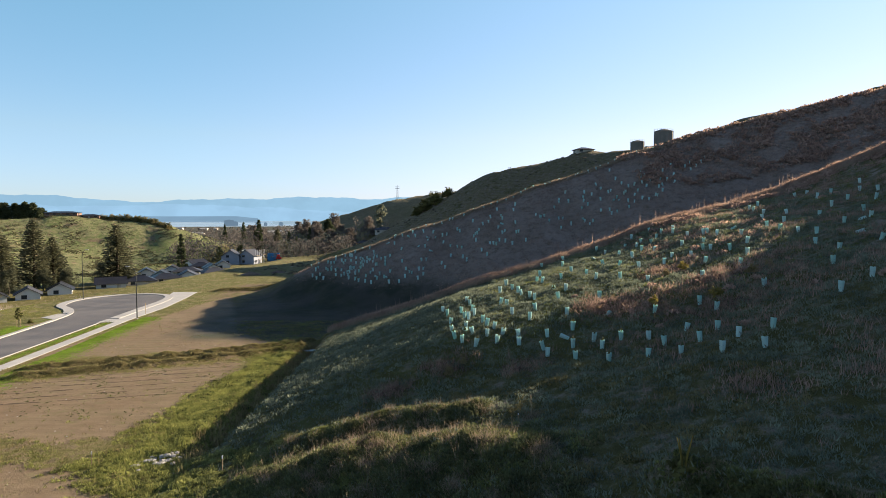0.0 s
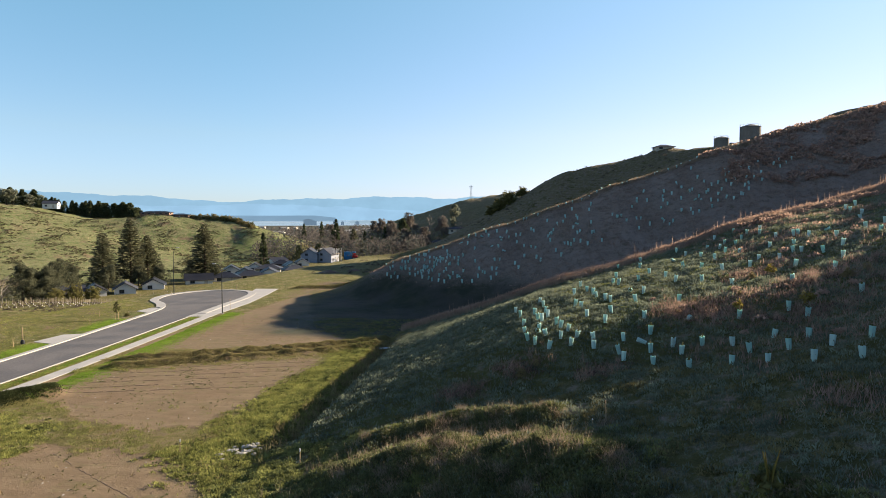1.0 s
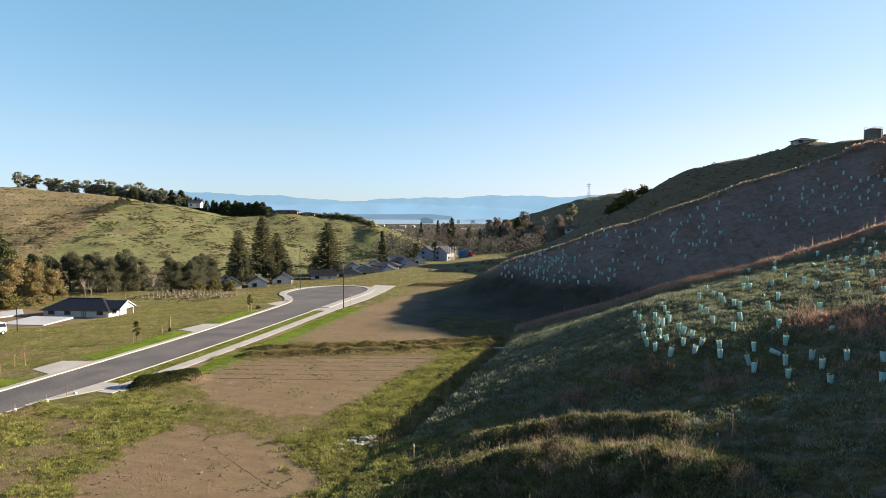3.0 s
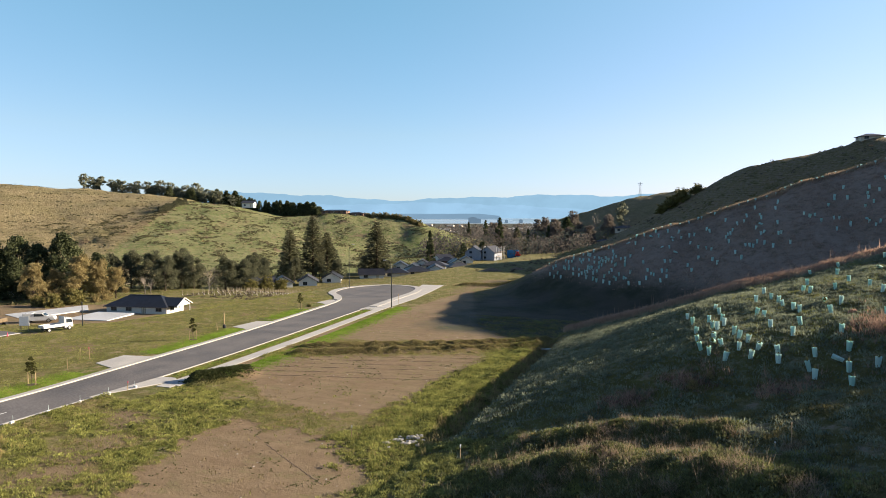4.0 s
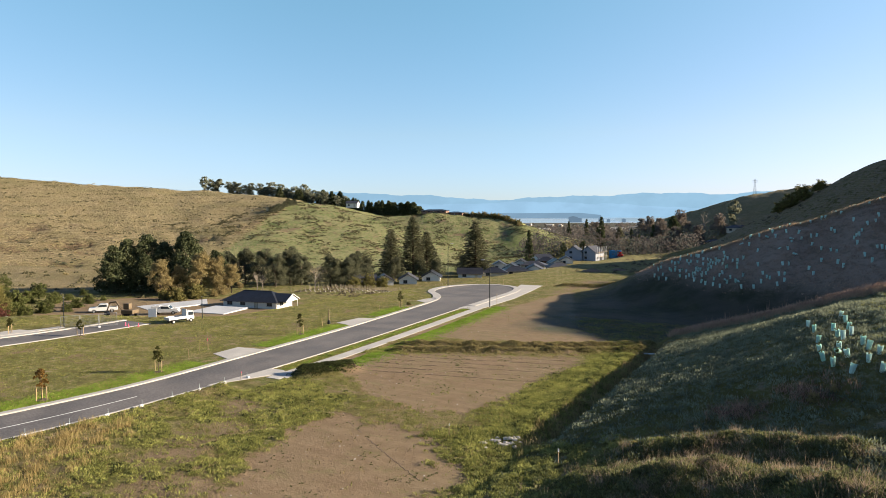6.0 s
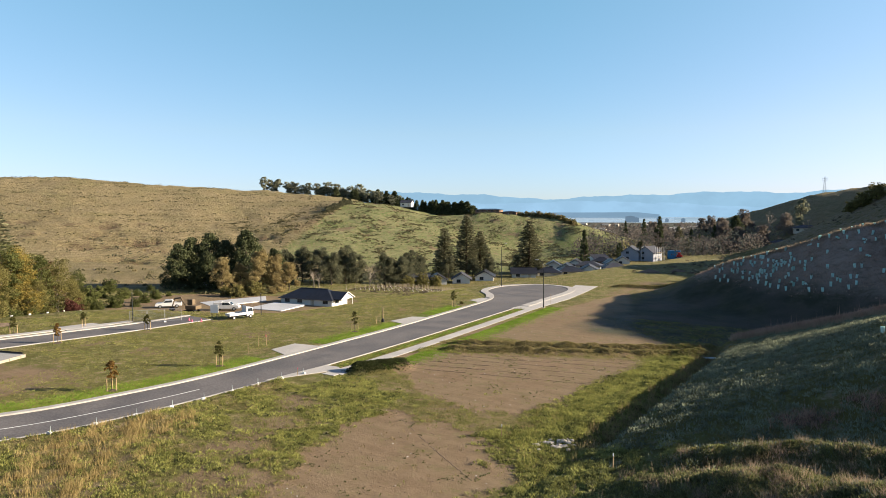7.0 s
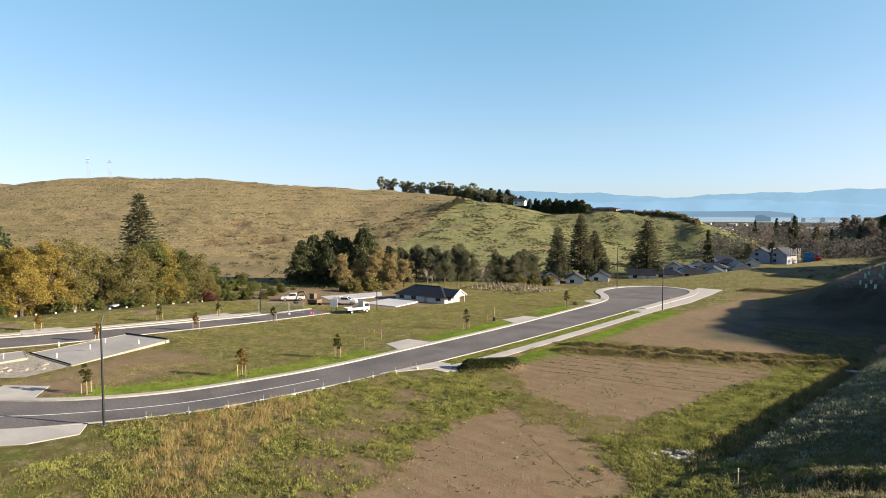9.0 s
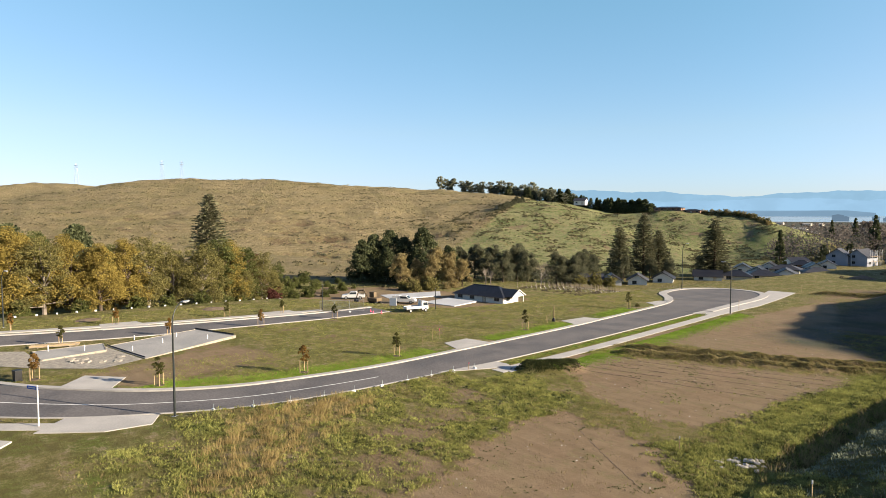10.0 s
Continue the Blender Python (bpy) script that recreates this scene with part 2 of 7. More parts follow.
BANKS = [
    ([(-9.0, 31.4), (-4.5, 31.9)], 1.6, 0.55),
    ([(-4.0, 31.8), (0, 29.8), (3.2, 27.2)], 2.6, 0.85),
    ([(0.8, 29.2), (3.2, 27.2)], 2.2, 0.5),
    ([(-8.4, 36.4), (-6.6, 37.0), (-3.3, 37.6), (1.7, 35.5)], 1.2, 0.6),
    ([(8.4, 22.4), (9.6, 20.4), (11.2, 18.2), (12.4, 16.6)], 1.1, 1.15),
    # added swell, out of view, that keeps the sun off the lower slope
    ([(46, 24), (51, 42), (53, 61)], 6.5, 3.7),
]
DITCH = [(-15.0, 40), (-15.0, 50), (-15.2, 66), (-15.6, 78)]
BUND = [(-42.5, 64.6), (-40, 66), (-30, 71.5), (-20, 78), (-17, 80.5)]
VERGE = [(-46.9, 15.2), (-45.2, 20.5), (-44.6, 27), (-44.8, 35), (-45.3, 39)]
BUND_FAR = [(-52, 149), (-44, 151), (-36, 153), (-26, 155)]


# slips in the dry hill: place, half width across and up the slope, depth
SLIPS = [(-353, 176, 16, 9, 2.6), (-326, 184, 13, 9, 3.0), (-331, 160, 18, 8, 2.2), (-290, 150, 20, 9, 2.6), (-372, 190, 12, 8, 2.0), (-300, 238, 16, 8, 2.2), (-440, 120, 18, 8, 1.6), (-410, 160, 14, 7, 1.6)]


def slip_mask(x, y):
    """How deep each place lies in the slips."""
    cut = np.zeros_like(x)
    for a, b, w, h, deep in SLIPS:
        u, v = (x - a) * 0.42 + (y - b) * 0.91, (x - a) * 0.91 - (y - b) * 0.42
        cut = np.maximum(cut, deep * smooth(1, 0.35, np.hypot(u / w, v / h) + 0.25 * waves(x, y, 11, 4)))
    return cut


def ground_height(x, y):
    x, y = np.asarray(x, float), np.asarray(y, float)
    z = floor_height(x, y)
    for name, (crest, left, right, width) in RIDGES.items():
        far = name not in ("near_spur", "planted_spur")
        if name == "near_spur":
            d = np.abs(y - 84)
            slope = right + (left - right) * smooth(-1, 1, (y - 84) / (0.3 * d + 0.5))
            slope = slope * np.where(y < 84, smooth(-15, 6, x), 1.0)
            r = np.interp(x, [p[0] for p in crest], [p[2] for p in crest]) - slope * (np.sqrt(d * d + width * width) - width) + 0.022 * np.clip(84 - y, 0, 100)
            r = r - 0.95 * (1 - smooth(-15.5, 9, x)) * (1 - smooth(35, 43, y))
            r = r + 0.134 * (np.clip(x, -13.5, 1) + 13.5) * (1 - smooth(1, 28, x)) * smooth(40, 48, y) * (1 - smooth(64, 80, y))
            r = np.where(x < -17.9, -9 - 40 * smooth(450, 900, y), r)
        else:
            r = ridge_height(x, y, crest, left, right, width)
        lift = smooth(0, 12, r - z)
        if far:
            r = r + lift * (1.2 * waves(x, y, 75, 3) + 0.75 * waves(x, y, 21, 5) + 0.25 * waves(x, y, 9, 8))
        else:
            r = r + lift * (0.22 * waves(x, y, 17, 2) + 0.13 * waves(x, y, 4.5, 4) + 0.06 * waves(x, y, 1.7, 9))
        z = soft_max(r, z, 5.0 if far else 1.0)
    z = z - slip_mask(x, y) * (1 + 0.4 * waves(x, y, 8, 7))
    for line, width, tall in BANKS:
        z = z + tall * strip(x, y, line, width) * (0.84 + 0.13 * waves(x, y, 3.2, 6) + 0.13 * waves(x, y, 1.3, 2))
    z = z - 1.0 * strip(x, y, [(a + 0.25, b) for a, b in DITCH], 0.85) + 0.3 * strip(x, y, [(a - 2.2, b) for a, b in DITCH], 1.1) * (1 + 0.5 * waves(x, y, 3.6, 5))
    rough = 1 + 0.3 * waves(x, y, 3.1, 8) + 0.2 * waves(x, y, 1.2, 3)
    z = z + 0.5 * rough * strip(x, y, BUND, 0.7) - 0.35 * strip(x, y, [(a + 0.6, b - 1.9) for a, b in BUND], 0.7) + 0.5 * rough * strip(x, y, [(a + 1.1, b - 3.5) for a, b in BUND], 0.65)
    z = z + 0.28 * strip(x, y, VERGE, 0.8)
    z = z + 0.6 * strip(x, y, BUND_FAR, 1.2) + 0.85 * strip(x, y, [(-42.4, 46.4), (-41.2, 48.4), (-40.2, 50.6)], 0.8)
    return z
# ---- end terrain ----

# ---- ground ----
def mesh_of(name, verts, faces, material, smooth_faces=False):
    me = bpy.data.meshes.new(name)
    if isinstance(verts, np.ndarray):
        me.vertices.add(len(verts))
        me.vertices.foreach_set("co", np.asarray(verts, np.float32).ravel())
        f = np.asarray(faces, np.int32)
        me.loops.add(f.size)
        me.loops.foreach_set("vertex_index", f.ravel())
        me.polygons.add(len(f))
        me.polygons.foreach_set("loop_start", np.arange(0, f.size, f.shape[1], dtype=np.int32))
        me.polygons.foreach_set("loop_total", np.full(len(f), f.shape[1], np.int32))
        me.update(calc_edges=True)
    else:
        me.from_pydata(verts, [], faces)
    if smooth_faces:
        me.polygons.foreach_set("use_smooth", np.ones(len(me.polygons), bool))
    me.materials.append(material)
    me.update()
    return me


def in_band(v, a, b, soft):
    return smooth(a - soft, a + soft, v) * (1 - smooth(b - soft, b + soft, v))


def box_mask(x, y, cx, cy, hx, hy, turn, soft):
    a = radians(turn)
    u = (x - cx) * math.cos(a) + (y - cy) * math.sin(a)
    v = (y - cy) * math.cos(a) - (x - cx) * math.sin(a)
    return in_band(u, -hx, hx, soft) * in_band(v, -hy, hy, soft)


PLOT_MID = [(-45.5, 56.0), (-41.0, 59.4), (-30.5, 64.3), (-21.2, 69.0), (-20.8, 60.5), (-21.6, 53.4), (-22.2, 47.4), (-23.5, 43.4), (-26.8, 42.4), (-32.9, 44.6), (-39.5, 49.0)]
PLOT_NEAR = [(-32.5, 34.4), (-31.0, 38.1), (-27.6, 37.8), (-23.6, 37.3), (-21.4, 36.8), (-19.5, 34.8), (-16.9, 32.3), (-19, 22), (-25.2, 17), (-27.4, 23.7), (-29.5, 26.9), (-30.8, 30.1)]
PLOT_FAR = [(-46.6, 70.4), (-48.6, 88.7), (-51.0, 112.6), (-53.3, 140), (-46, 136), (-37, 112), (-29, 90), (-22, 80), (-28.0, 75), (-40.4, 71.5)]
GREEN_BAND = [(-44.4, 43.5), (-39.2, 44.7), (-34.4, 42.5), (-32.0, 38.7), (-31.7, 35.1), (-31.2, 29.5), (-30.5, 26.4), (-32.2, 26.8), (-34.7, 32.7), (-37.2, 36.9), (-42.6, 40.0)]
TAN_BAND = [(-41.4, 38.2), (-38.1, 37.3), (-34.0, 29.3), (-31.8, 24.8), (-29.8, 25.7), (-25.0, 21.7), (-25.0, 17), (-33.4, 21.7), (-36.4, 24.1), (-38.5, 30.8)]
STRAW_PATCH = [(-44.6, 18.2), (-46.0, 25.0), (-44.2, 28.2), (-41.2, 27.0), (-39.8, 22.1), (-36.6, 19.3), (-34.0, 15.8), (-32.3, 12.3), (-33.3, 10.9), (-39.4, 13.9)]
DITCH_SIDE = [(-16.9, 77.4), (-16.6, 61.8), (-16.7, 51.3), (-16.5, 42.2), (-17.3, 37.9), (-20.8, 38.9), (-20.6, 42.2), (-21.8, 48.9), (-22.6, 55.0), (-20.8, 65.8), (-20.7, 72.8)]
DRY_LAWN = [(-45.5, 54), (-43, 47), (-39, 44.6), (-34, 42.5), (-31.5, 38.5), (-24, 38.2), (-21.5, 40), (-22, 45), (-26, 44.5), (-33, 46.5), (-40, 51)]
SITE_YARD = [(-150, 82), (-131, 66), (-113, 69), (-99, 83), (-95, 98), (-103, 112), (-122, 106), (-140, 98)]
FOOT_GREEN = [(-24.3, 37.9), (-20.7, 38.7), (-15.9, 38.6), (-12.1, 33.5), (-8.9, 29.0), (-14.7, 29.4), (-17.3, 31.8), (-21.5, 35.5)]


FOLD = [(-284, 240), (-300, 274), (-309, 298), (-322, 322), (-336, 345)]


def poly_mask(x, y, poly, soft):
    """1 inside the outline, 0 outside, with a soft edge."""
    x, y = x + 0.7 * waves(x, y, 4.6, 2) + 0.4 * waves(x, y, 1.5, 5), y + 0.9 * waves(x, y, 4.2, 8) + 0.5 * waves(x, y, 1.7, 3)
    inner, best = np.zeros(x.shape, bool), np.full(x.shape, 1e9)
    for (ax, ay), (bx, by) in zip(poly, poly[1:] + poly[:1]):
        dx, dy = bx - ax, by - ay
        s = np.clip(((x - ax) * dx + (y - ay) * dy) / (dx * dx + dy * dy), 0, 1)
        best = np.minimum(best, np.hypot(x - ax - s * dx, y - ay - s * dy))
        if dy:
            inner ^= ((ay > y) != (by > y)) & (x < dx * (y - ay) / dy + ax)
    return smooth(-soft, soft, np.where(inner, best, -best))


def growth(x, y):
    """How thickly weeds, and how thickly straw, cover the empty lots."""
    w = 0.5 + 0.5 * waves(x, y, 5.5, 14) + 0.3 * waves(x, y, 1.9, 3)
    lot = in_band(y, 6, 62, 2) * in_band(x, -47, -15, 1)
    rich = np.maximum.reduce([poly_mask(x, y, p, 0.9) for p in (GREEN_BAND, DITCH_SIDE, FOOT_GREEN)])
    soil = np.maximum.reduce([poly_mask(x, y, p, 1.0) for p in (PLOT_MID, PLOT_NEAR, PLOT_FAR)])
    tan = poly_mask(x, y, TAN_BAND, 1.2)
    patch = poly_mask(x, y, STRAW_PATCH, 1.6)
    lawn = poly_mask(x, y, DRY_LAWN, 1.5)
    weeds = lot * np.clip(0.16 + 0.78 * w, 0, 1) * (1 - 0.42 * tan) * (1 - 0.40 * patch) * (1 - 0.75 * lawn)
    weeds = np.maximum(weeds * (1 - 0.995 * soil), rich * np.clip(0.55 + 0.6 * w, 0, 1))
    fade = poly_mask(x, y, PLOT_MID, 4.0) * smooth(52, 43, y)
    return np.maximum(weeds, 0.30 * fade * smooth(0.35, 0.9, w)), patch * np.clip(0.25 + 0.8 * w, 0, 1), soil


def build_ground():
    az = np.radians(np.concatenate([np.arange(-55, 100, 0.33), np.arange(100, 305, 5.0)]))
    r = np.concatenate([[0.02], 3.0 * 1.0142 ** np.arange(0, 526)])
    r = np.minimum(r, 4950)
    A, Rr = np.meshgrid(az, r)
    X, Y = -np.sin(A) * Rr, np.cos(A) * Rr
    Z = ground_height(X, Y)
    nr, na = X.shape
    verts = np.stack([X, Y, Z], -1).reshape(-1, 3)
    i, j = np.meshgrid(np.arange(nr - 1), np.arange(na), indexing="ij")
    k = (j + 1) % na
    faces = np.stack([i * na + j, (i + 1) * na + j, (i + 1) * na + k, i * na + k], -1).reshape(-1, 4)
    me = mesh_of("ground", verts, faces, GROUND, True)
    x, y = verts[:, 0], verts[:, 1]
    cover, kind = ground_cover(x, y, verts[:, 2])
    for name, data in (("cover", cover), ("kind", kind)):
        a = me.color_attributes.new(name, "FLOAT_COLOR", "POINT")
        a.data.foreach_set("color", np.column_stack([data, np.ones(len(data))]).astype(np.float32).ravel())
    ob = new("ground", me)
    return tagged(ob, "grassy valley floor and hillsides with bare soil patches", "ground", kind="structure")


def ground_cover(x, y, z):
    """How much bare soil, lush grass and straw, and dry hill grass, heath, and town land or painted-in shade covers
    each place.
    """
    rise = z - floor_height(x, y)
    flat = 1 - smooth(0.4, 1.6, rise)
    w = waves(x, y, 9, 7)
    bare = np.zeros_like(x)
    weeds, straw, soil = growth(x, y)
    lots = in_band(x, -47, -15, 1) * in_band(y, 6, 145, 2)
    bare = np.maximum(bare, 0.85 * box_mask(x, y, -42, 150, 10, 20, 6, 4))
    bare = np.maximum(bare, 1.1 * box_mask(x, y, -64, 20.5, 4.6, 9, 22, 2.2))
    bare = np.maximum(bare, 1.15 * poly_mask(x, y, SITE_YARD, 2.5))
    spur = box_mask(x, y, -240, 345, 125, 75, -4, 12)
    bare = np.maximum(bare, 0.8 * spur * smooth(0.45, 0.8, waves(x, y, 24, 11) + 0.5 * waves(x, y, 9, 3)) * smooth(2, 6, rise))
    scarp = np.maximum.reduce([np.exp(-(((x - a) / 26) ** 2 + ((y - b) / 14) ** 2)) for a, b in ((-350, 214), (-318, 178), (-286, 163), (-298, 238), (-240, 190))])
    bare = np.maximum(bare, 0.75 * scarp * smooth(-0.2, 0.5, waves(x, y, 13, 4)))
    bare = np.maximum(bare, 0.6 * smooth(0.4, 0.8, waves(x, y, 40, 13)) * smooth(-190, -220, x) * smooth(2, 5, rise) * (1 - smooth(20, 34, rise)))
    field = in_band(x, -84, -56, 2) * in_band(y, 14, 112, 5)
    bare = np.maximum(bare, 0.62 * field * smooth(0.15, 0.7, waves(x, y, 15, 23) + 0.4 * waves(x, y, 4, 6)))
    lush = flat * 0.42 * np.ones_like(x)
    bare = np.clip(bare * (0.93 + 0.30 * waves(x, y, 2.4, 15) + 0.22 * waves(x, y, 6.5, 17)), 0, 1)
    bare = np.maximum(bare * (1 - lots), lots * np.clip(1.02 * soil - 0.45 * poly_mask(x, y, PLOT_FAR, 2.0) * smooth(-0.6, 0.7, waves(x, y, 13, 5) + 0.5 * waves(x, y, 4, 9)) + 0.60 * poly_mask(x, y, TAN_BAND, 1.5) + 0.42 * (1 - weeds) - 0.55 * weeds, 0, 1))
    bare = np.maximum(bare, np.clip(0.55 * slip_mask(x, y) * (0.6 + 0.7 * waves(x, y, 9, 3)), 0, 1))
    fold = strip(x, y, FOLD, 3.5) * (0.7 + 0.5 * waves(x, y, 17, 6))
    bare = np.maximum(bare, np.maximum(0.8 * fold, 0.95 * strip(x, y, [(-309, 352), (-299, 356), (-289, 359)], 2.6)))
    low_bund = strip(x, y, [(a + 0.5, b - 1.7) for a, b in BUND], 2.4)
    bare = np.maximum(bare, 0.5 * low_bund)
    lush = lush * (1 - low_bund)
    lush = np.maximum(lush * (1 - 0.5 * lots), 0.8 * weeds)
    lush = np.maximum(lush, 1.3 * np.exp(-(((x - np.interp(y, [11, 15, 21, 27, 36, 49, 68, 84, 100], [-60.4, -57.6, -55, -54, -54, -55.4, -57.8, -60.4, -63.2])) / 1.9) ** 2)) * in_band(y, 9, 104, 3))
    lush = np.maximum(lush, 0.95 * smooth(-5, 5, x + 264 + 0.62 * (y - 227)) * smooth(200, 225, y) * smooth(-120, -135, x))
    dry = 0.30 + 0.25 * w + 0.45 * low_bund + 0.5 * straw
    dry = np.where(rise > 1, 0.25 * dry, dry)
    brown_z = np.maximum(smooth(1.5, 5, rise) * smooth(-150, -175, x), smooth(-160, -172, x) * smooth(260, 200, y))
    green_side = smooth(-5, 5, x + 264 + 0.62 * (y - 227)) * smooth(200, 225, y)
    brown = brown_z * (1 - 0.86 * green_side)
    brown = np.maximum(brown, 0.80 * smooth(2, 10, rise) * smooth(150, 240, y) * smooth(-120, -60, x) * (1 + 0.4 * smooth(340, 400, y)))
    scrub = smooth(1.5, 6, rise) * smooth(86, 96, y) * smooth(-60, -40, x) * (1 - smooth(150, 200, y))
    scrub = np.maximum(scrub, (0.10 + 0.14 * smooth(-4, 6, x) * smooth(48, 36, y)) * smooth(0.6, 2, rise) * smooth(-18, -14, x) * (1 - smooth(90, 110, y)))
    scrub = np.maximum(scrub, 0.4 * smooth(9, 14, rise) * smooth(6, 14, x) * (1 - smooth(90, 110, y)))
    gully = smooth(85, 89, y) * (1 - smooth(150, 170, y)) * smooth(-32, -24, x + 0.1 * (y - 86))
    scrub = np.maximum(scrub * smooth(1.0, 4.5, rise), 0.8 * gully * smooth(1.5, 4.5, rise))
    scrub = np.maximum(scrub, 0.25 * smooth(150, 170, y) * (1 - smooth(330, 360, y)) * smooth(3, 8, rise) * smooth(-60, -40, x))
    lush = lush * (1 - 0.5 * gully)
    dry = dry * (1 - gully)
    bare = bare * (1 - gully)
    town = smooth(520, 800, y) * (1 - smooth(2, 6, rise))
    # the spur's shadow on the flat is deepened here with the dark town tone
    plot_shade = smooth(80, 86, y) * (1 - smooth(132, 148, y)) * smooth(-39, -33, x + 0.12 * (y - 86) + 2 * w) * (1 - smooth(3.0, 7.5, rise))
    town = np.maximum(town, plot_shade * np.clip(0.97 + 0.15 * waves(x, y, 6, 4), 0, 1))
    rank = smooth(0.5, 1.5, rise) * smooth(-17, -14, x) * (1 - smooth(86, 92, y))
    lush, dry = np.maximum(lush * (1 - 0.5 * rank), 0.30 * rank), dry * (1 - rank)
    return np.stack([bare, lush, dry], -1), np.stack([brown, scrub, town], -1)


build_ground()


# ---- roads ----
def ribbon(name, left, right, lift, material, label, category, lift_right=None, thick=0.0):
    """A strip between two lines of equal length that lies on the terrace."""
    bm = bmesh.new()
    def row(line, up):
        return [bm.verts.new((px, py, float(floor_height(np.float64(px), np.float64(py))) + up)) for px, py in line]
    a, b = row(left, lift), row(right, lift if lift_right is None else lift_right)
    for k in range(len(a) - 1):
        bm.faces.new((a[k], b[k], b[k + 1], a[k + 1]))
    if thick:
        geo = bmesh.ops.extrude_face_region(bm, geom=bm.faces[:])
        for v in geo["geom"]:
            if isinstance(v, bmesh.types.BMVert):
                v.co.z += thick
    bmesh.ops.recalc_face_normals(bm, faces=bm.faces[:])
    me = bpy.data.meshes.new(name)
    bm.to_mesh(me)
    bm.free()
    me.materials.append(material)
    return tagged(new(name, me), label, category, kind="structure")


def spline(points, step):
    """A smooth line through the points, with a vertex every step metres or so."""
    p = [np.array(q, float) for q in points]
    p = [2 * p[0] - p[1], *p, 2 * p[-1] - p[-2]]
    out = []
    for a, b, c, d in zip(p, p[1:], p[2:], p[3:]):
        n = max(1, round(np.linalg.norm(c - b) / step))
        for k in range(n):
            t = k / n
            out.append(0.5 * (2 * b + (c - a) * t + (2 * a - 5 * b + 4 * c - d) * t * t + (3 * b - a - 3 * c + d) * t ** 3))
    out.append(p[-2])
    return [tuple(q) for q in out]


def offset(line, by):
    """The line moved sideways, to its left where by is positive."""
    q = np.array(line)
    d = np.gradient(q, axis=0)
    d /= np.linalg.norm(d, axis=1)[:, None]
    return [tuple(v) for v in q + by * np.stack([-d[:, 1], d[:, 0]], -1)]


def even(line, n):
    """The line with n vertices at even steps."""
    q = np.array(line)
    d = np.concatenate([[0], np.cumsum(np.linalg.norm(np.diff(q, axis=0), axis=1))])
    s = np.linspace(0, d[-1], n)
    return [tuple(v) for v in np.stack([np.interp(s, d, q[:, 0]), np.interp(s, d, q[:, 1])], -1)]


def part_of(line, lo, hi, axis=1):
    return [p for p in line if lo <= p[axis] <= hi]


def sheet(name, outline, lift, material, label, category, thick=0.0, parent=None):
    """A flat slab with the given outline on the terrace."""
    bm = bmesh.new()
    face = bm.faces.new([bm.verts.new((px, py, float(floor_height(np.float64(px), np.float64(py))) + lift)) for px, py in outline])
    if thick:
        geo = bmesh.ops.extrude_face_region(bm, geom=[face])
        for v in geo["geom"]:
            if isinstance(v, bmesh.types.BMVert):
                v.co.z += thick
    bmesh.ops.recalc_face_normals(bm, faces=bm.faces[:])
    bmesh.ops.triangulate(bm, faces=[f for f in bm.faces if len(f.verts) > 4])
    me = bpy.data.meshes.new(name)
    bm.to_mesh(me)
    bm.free()
    me.materials.append(material)
    ob = new(name, me)
    if parent:
        ob.parent = parent
        return ob
    return tagged(ob, label, category, kind="structure")


LEFT_EDGE = even(spline([(-110, -16), (-96, -9.5), (-80, -2.5), (-65.6, 5.2), (-58.9, 11.2), (-55.6, 15.3), (-53.2, 21), (-52.4, 27), (-52.2, 36), (-53.7, 49.3), (-56.1, 68), (-58.8, 84), (-61.6, 100)], 1.5), 120)
RIGHT_EDGE = even(spline([(-106, -24), (-92, -17), (-76, -9.5), (-61, -1), (-53, 7), (-49.2, 13.9), (-47, 20), (-46.3, 27), (-46.5, 36), (-47, 46), (-48.4, 60), (-50.3, 75), (-54, 102)], 1.5), 120)
road = ribbon("road", LEFT_EDGE, RIGHT_EDGE, 0.03, ASPHALT, "dark grey asphalt residential street", "road")
BULB = spline([(-61.6, 100), (-63.6, 108), (-67.2, 114.5), (-71.8, 120), (-74.2, 127), (-74, 134), (-70.8, 139.8), (-65.5, 141.2), (-60.6, 137.6), (-57.6, 129), (-55.6, 114), (-54, 102)], 1.5)
sheet("turning_circle", BULB, 0.034, ASPHALT, "dark grey asphalt turning circle at the street's end", "road")
ribbon("kerb", offset(LEFT_EDGE + BULB[1:8], 0.62), offset(LEFT_EDGE + BULB[1:8], -0.05), 0.0, KERB, "pale concrete kerb and channel beside the street", "kerb", thick=0.15)
ribbon("kerb", offset(BULB[6:], 1.5), offset(BULB[6:], -0.1), 0.0, KERB, "wide pale concrete kerb round the turning circle", "kerb", thick=0.13)
ribbon("kerb", offset(RIGHT_EDGE, -0.16), offset(RIGHT_EDGE, 0.03), 0.0, KERB, "pale concrete kerb along the street's lot side", "kerb", thick=0.065)
path_line = part_of(even(offset(RIGHT_EDGE, -2.9), 160), 43.5, 101)
footpath = ribbon("footpath", offset(path_line, 0.75), offset(path_line, -0.75), 0.0, CONCRETE, "pale concrete footpath between two grass strips", "footpath", thick=0.045)
apron = sheet("footpath_apron", [(-51.9, 100.5), (-50.1, 100.5), (-51.6, 118), (-54.4, 134), (-57, 147), (-62.5, 146.5), (-61, 141), (-57.4, 132), (-55, 116), (-53.4, 107)], 0.0, CONCRETE, "pale concrete footpath apron at the turning circle", "footpath", 0.05)
sheet("crossing", [(-53.9, 98), (-50.3, 98.5), (-50.6, 104), (-54.4, 105)], 0.0, CONCRETE, "pale concrete vehicle crossing", "driveway", 0.054)
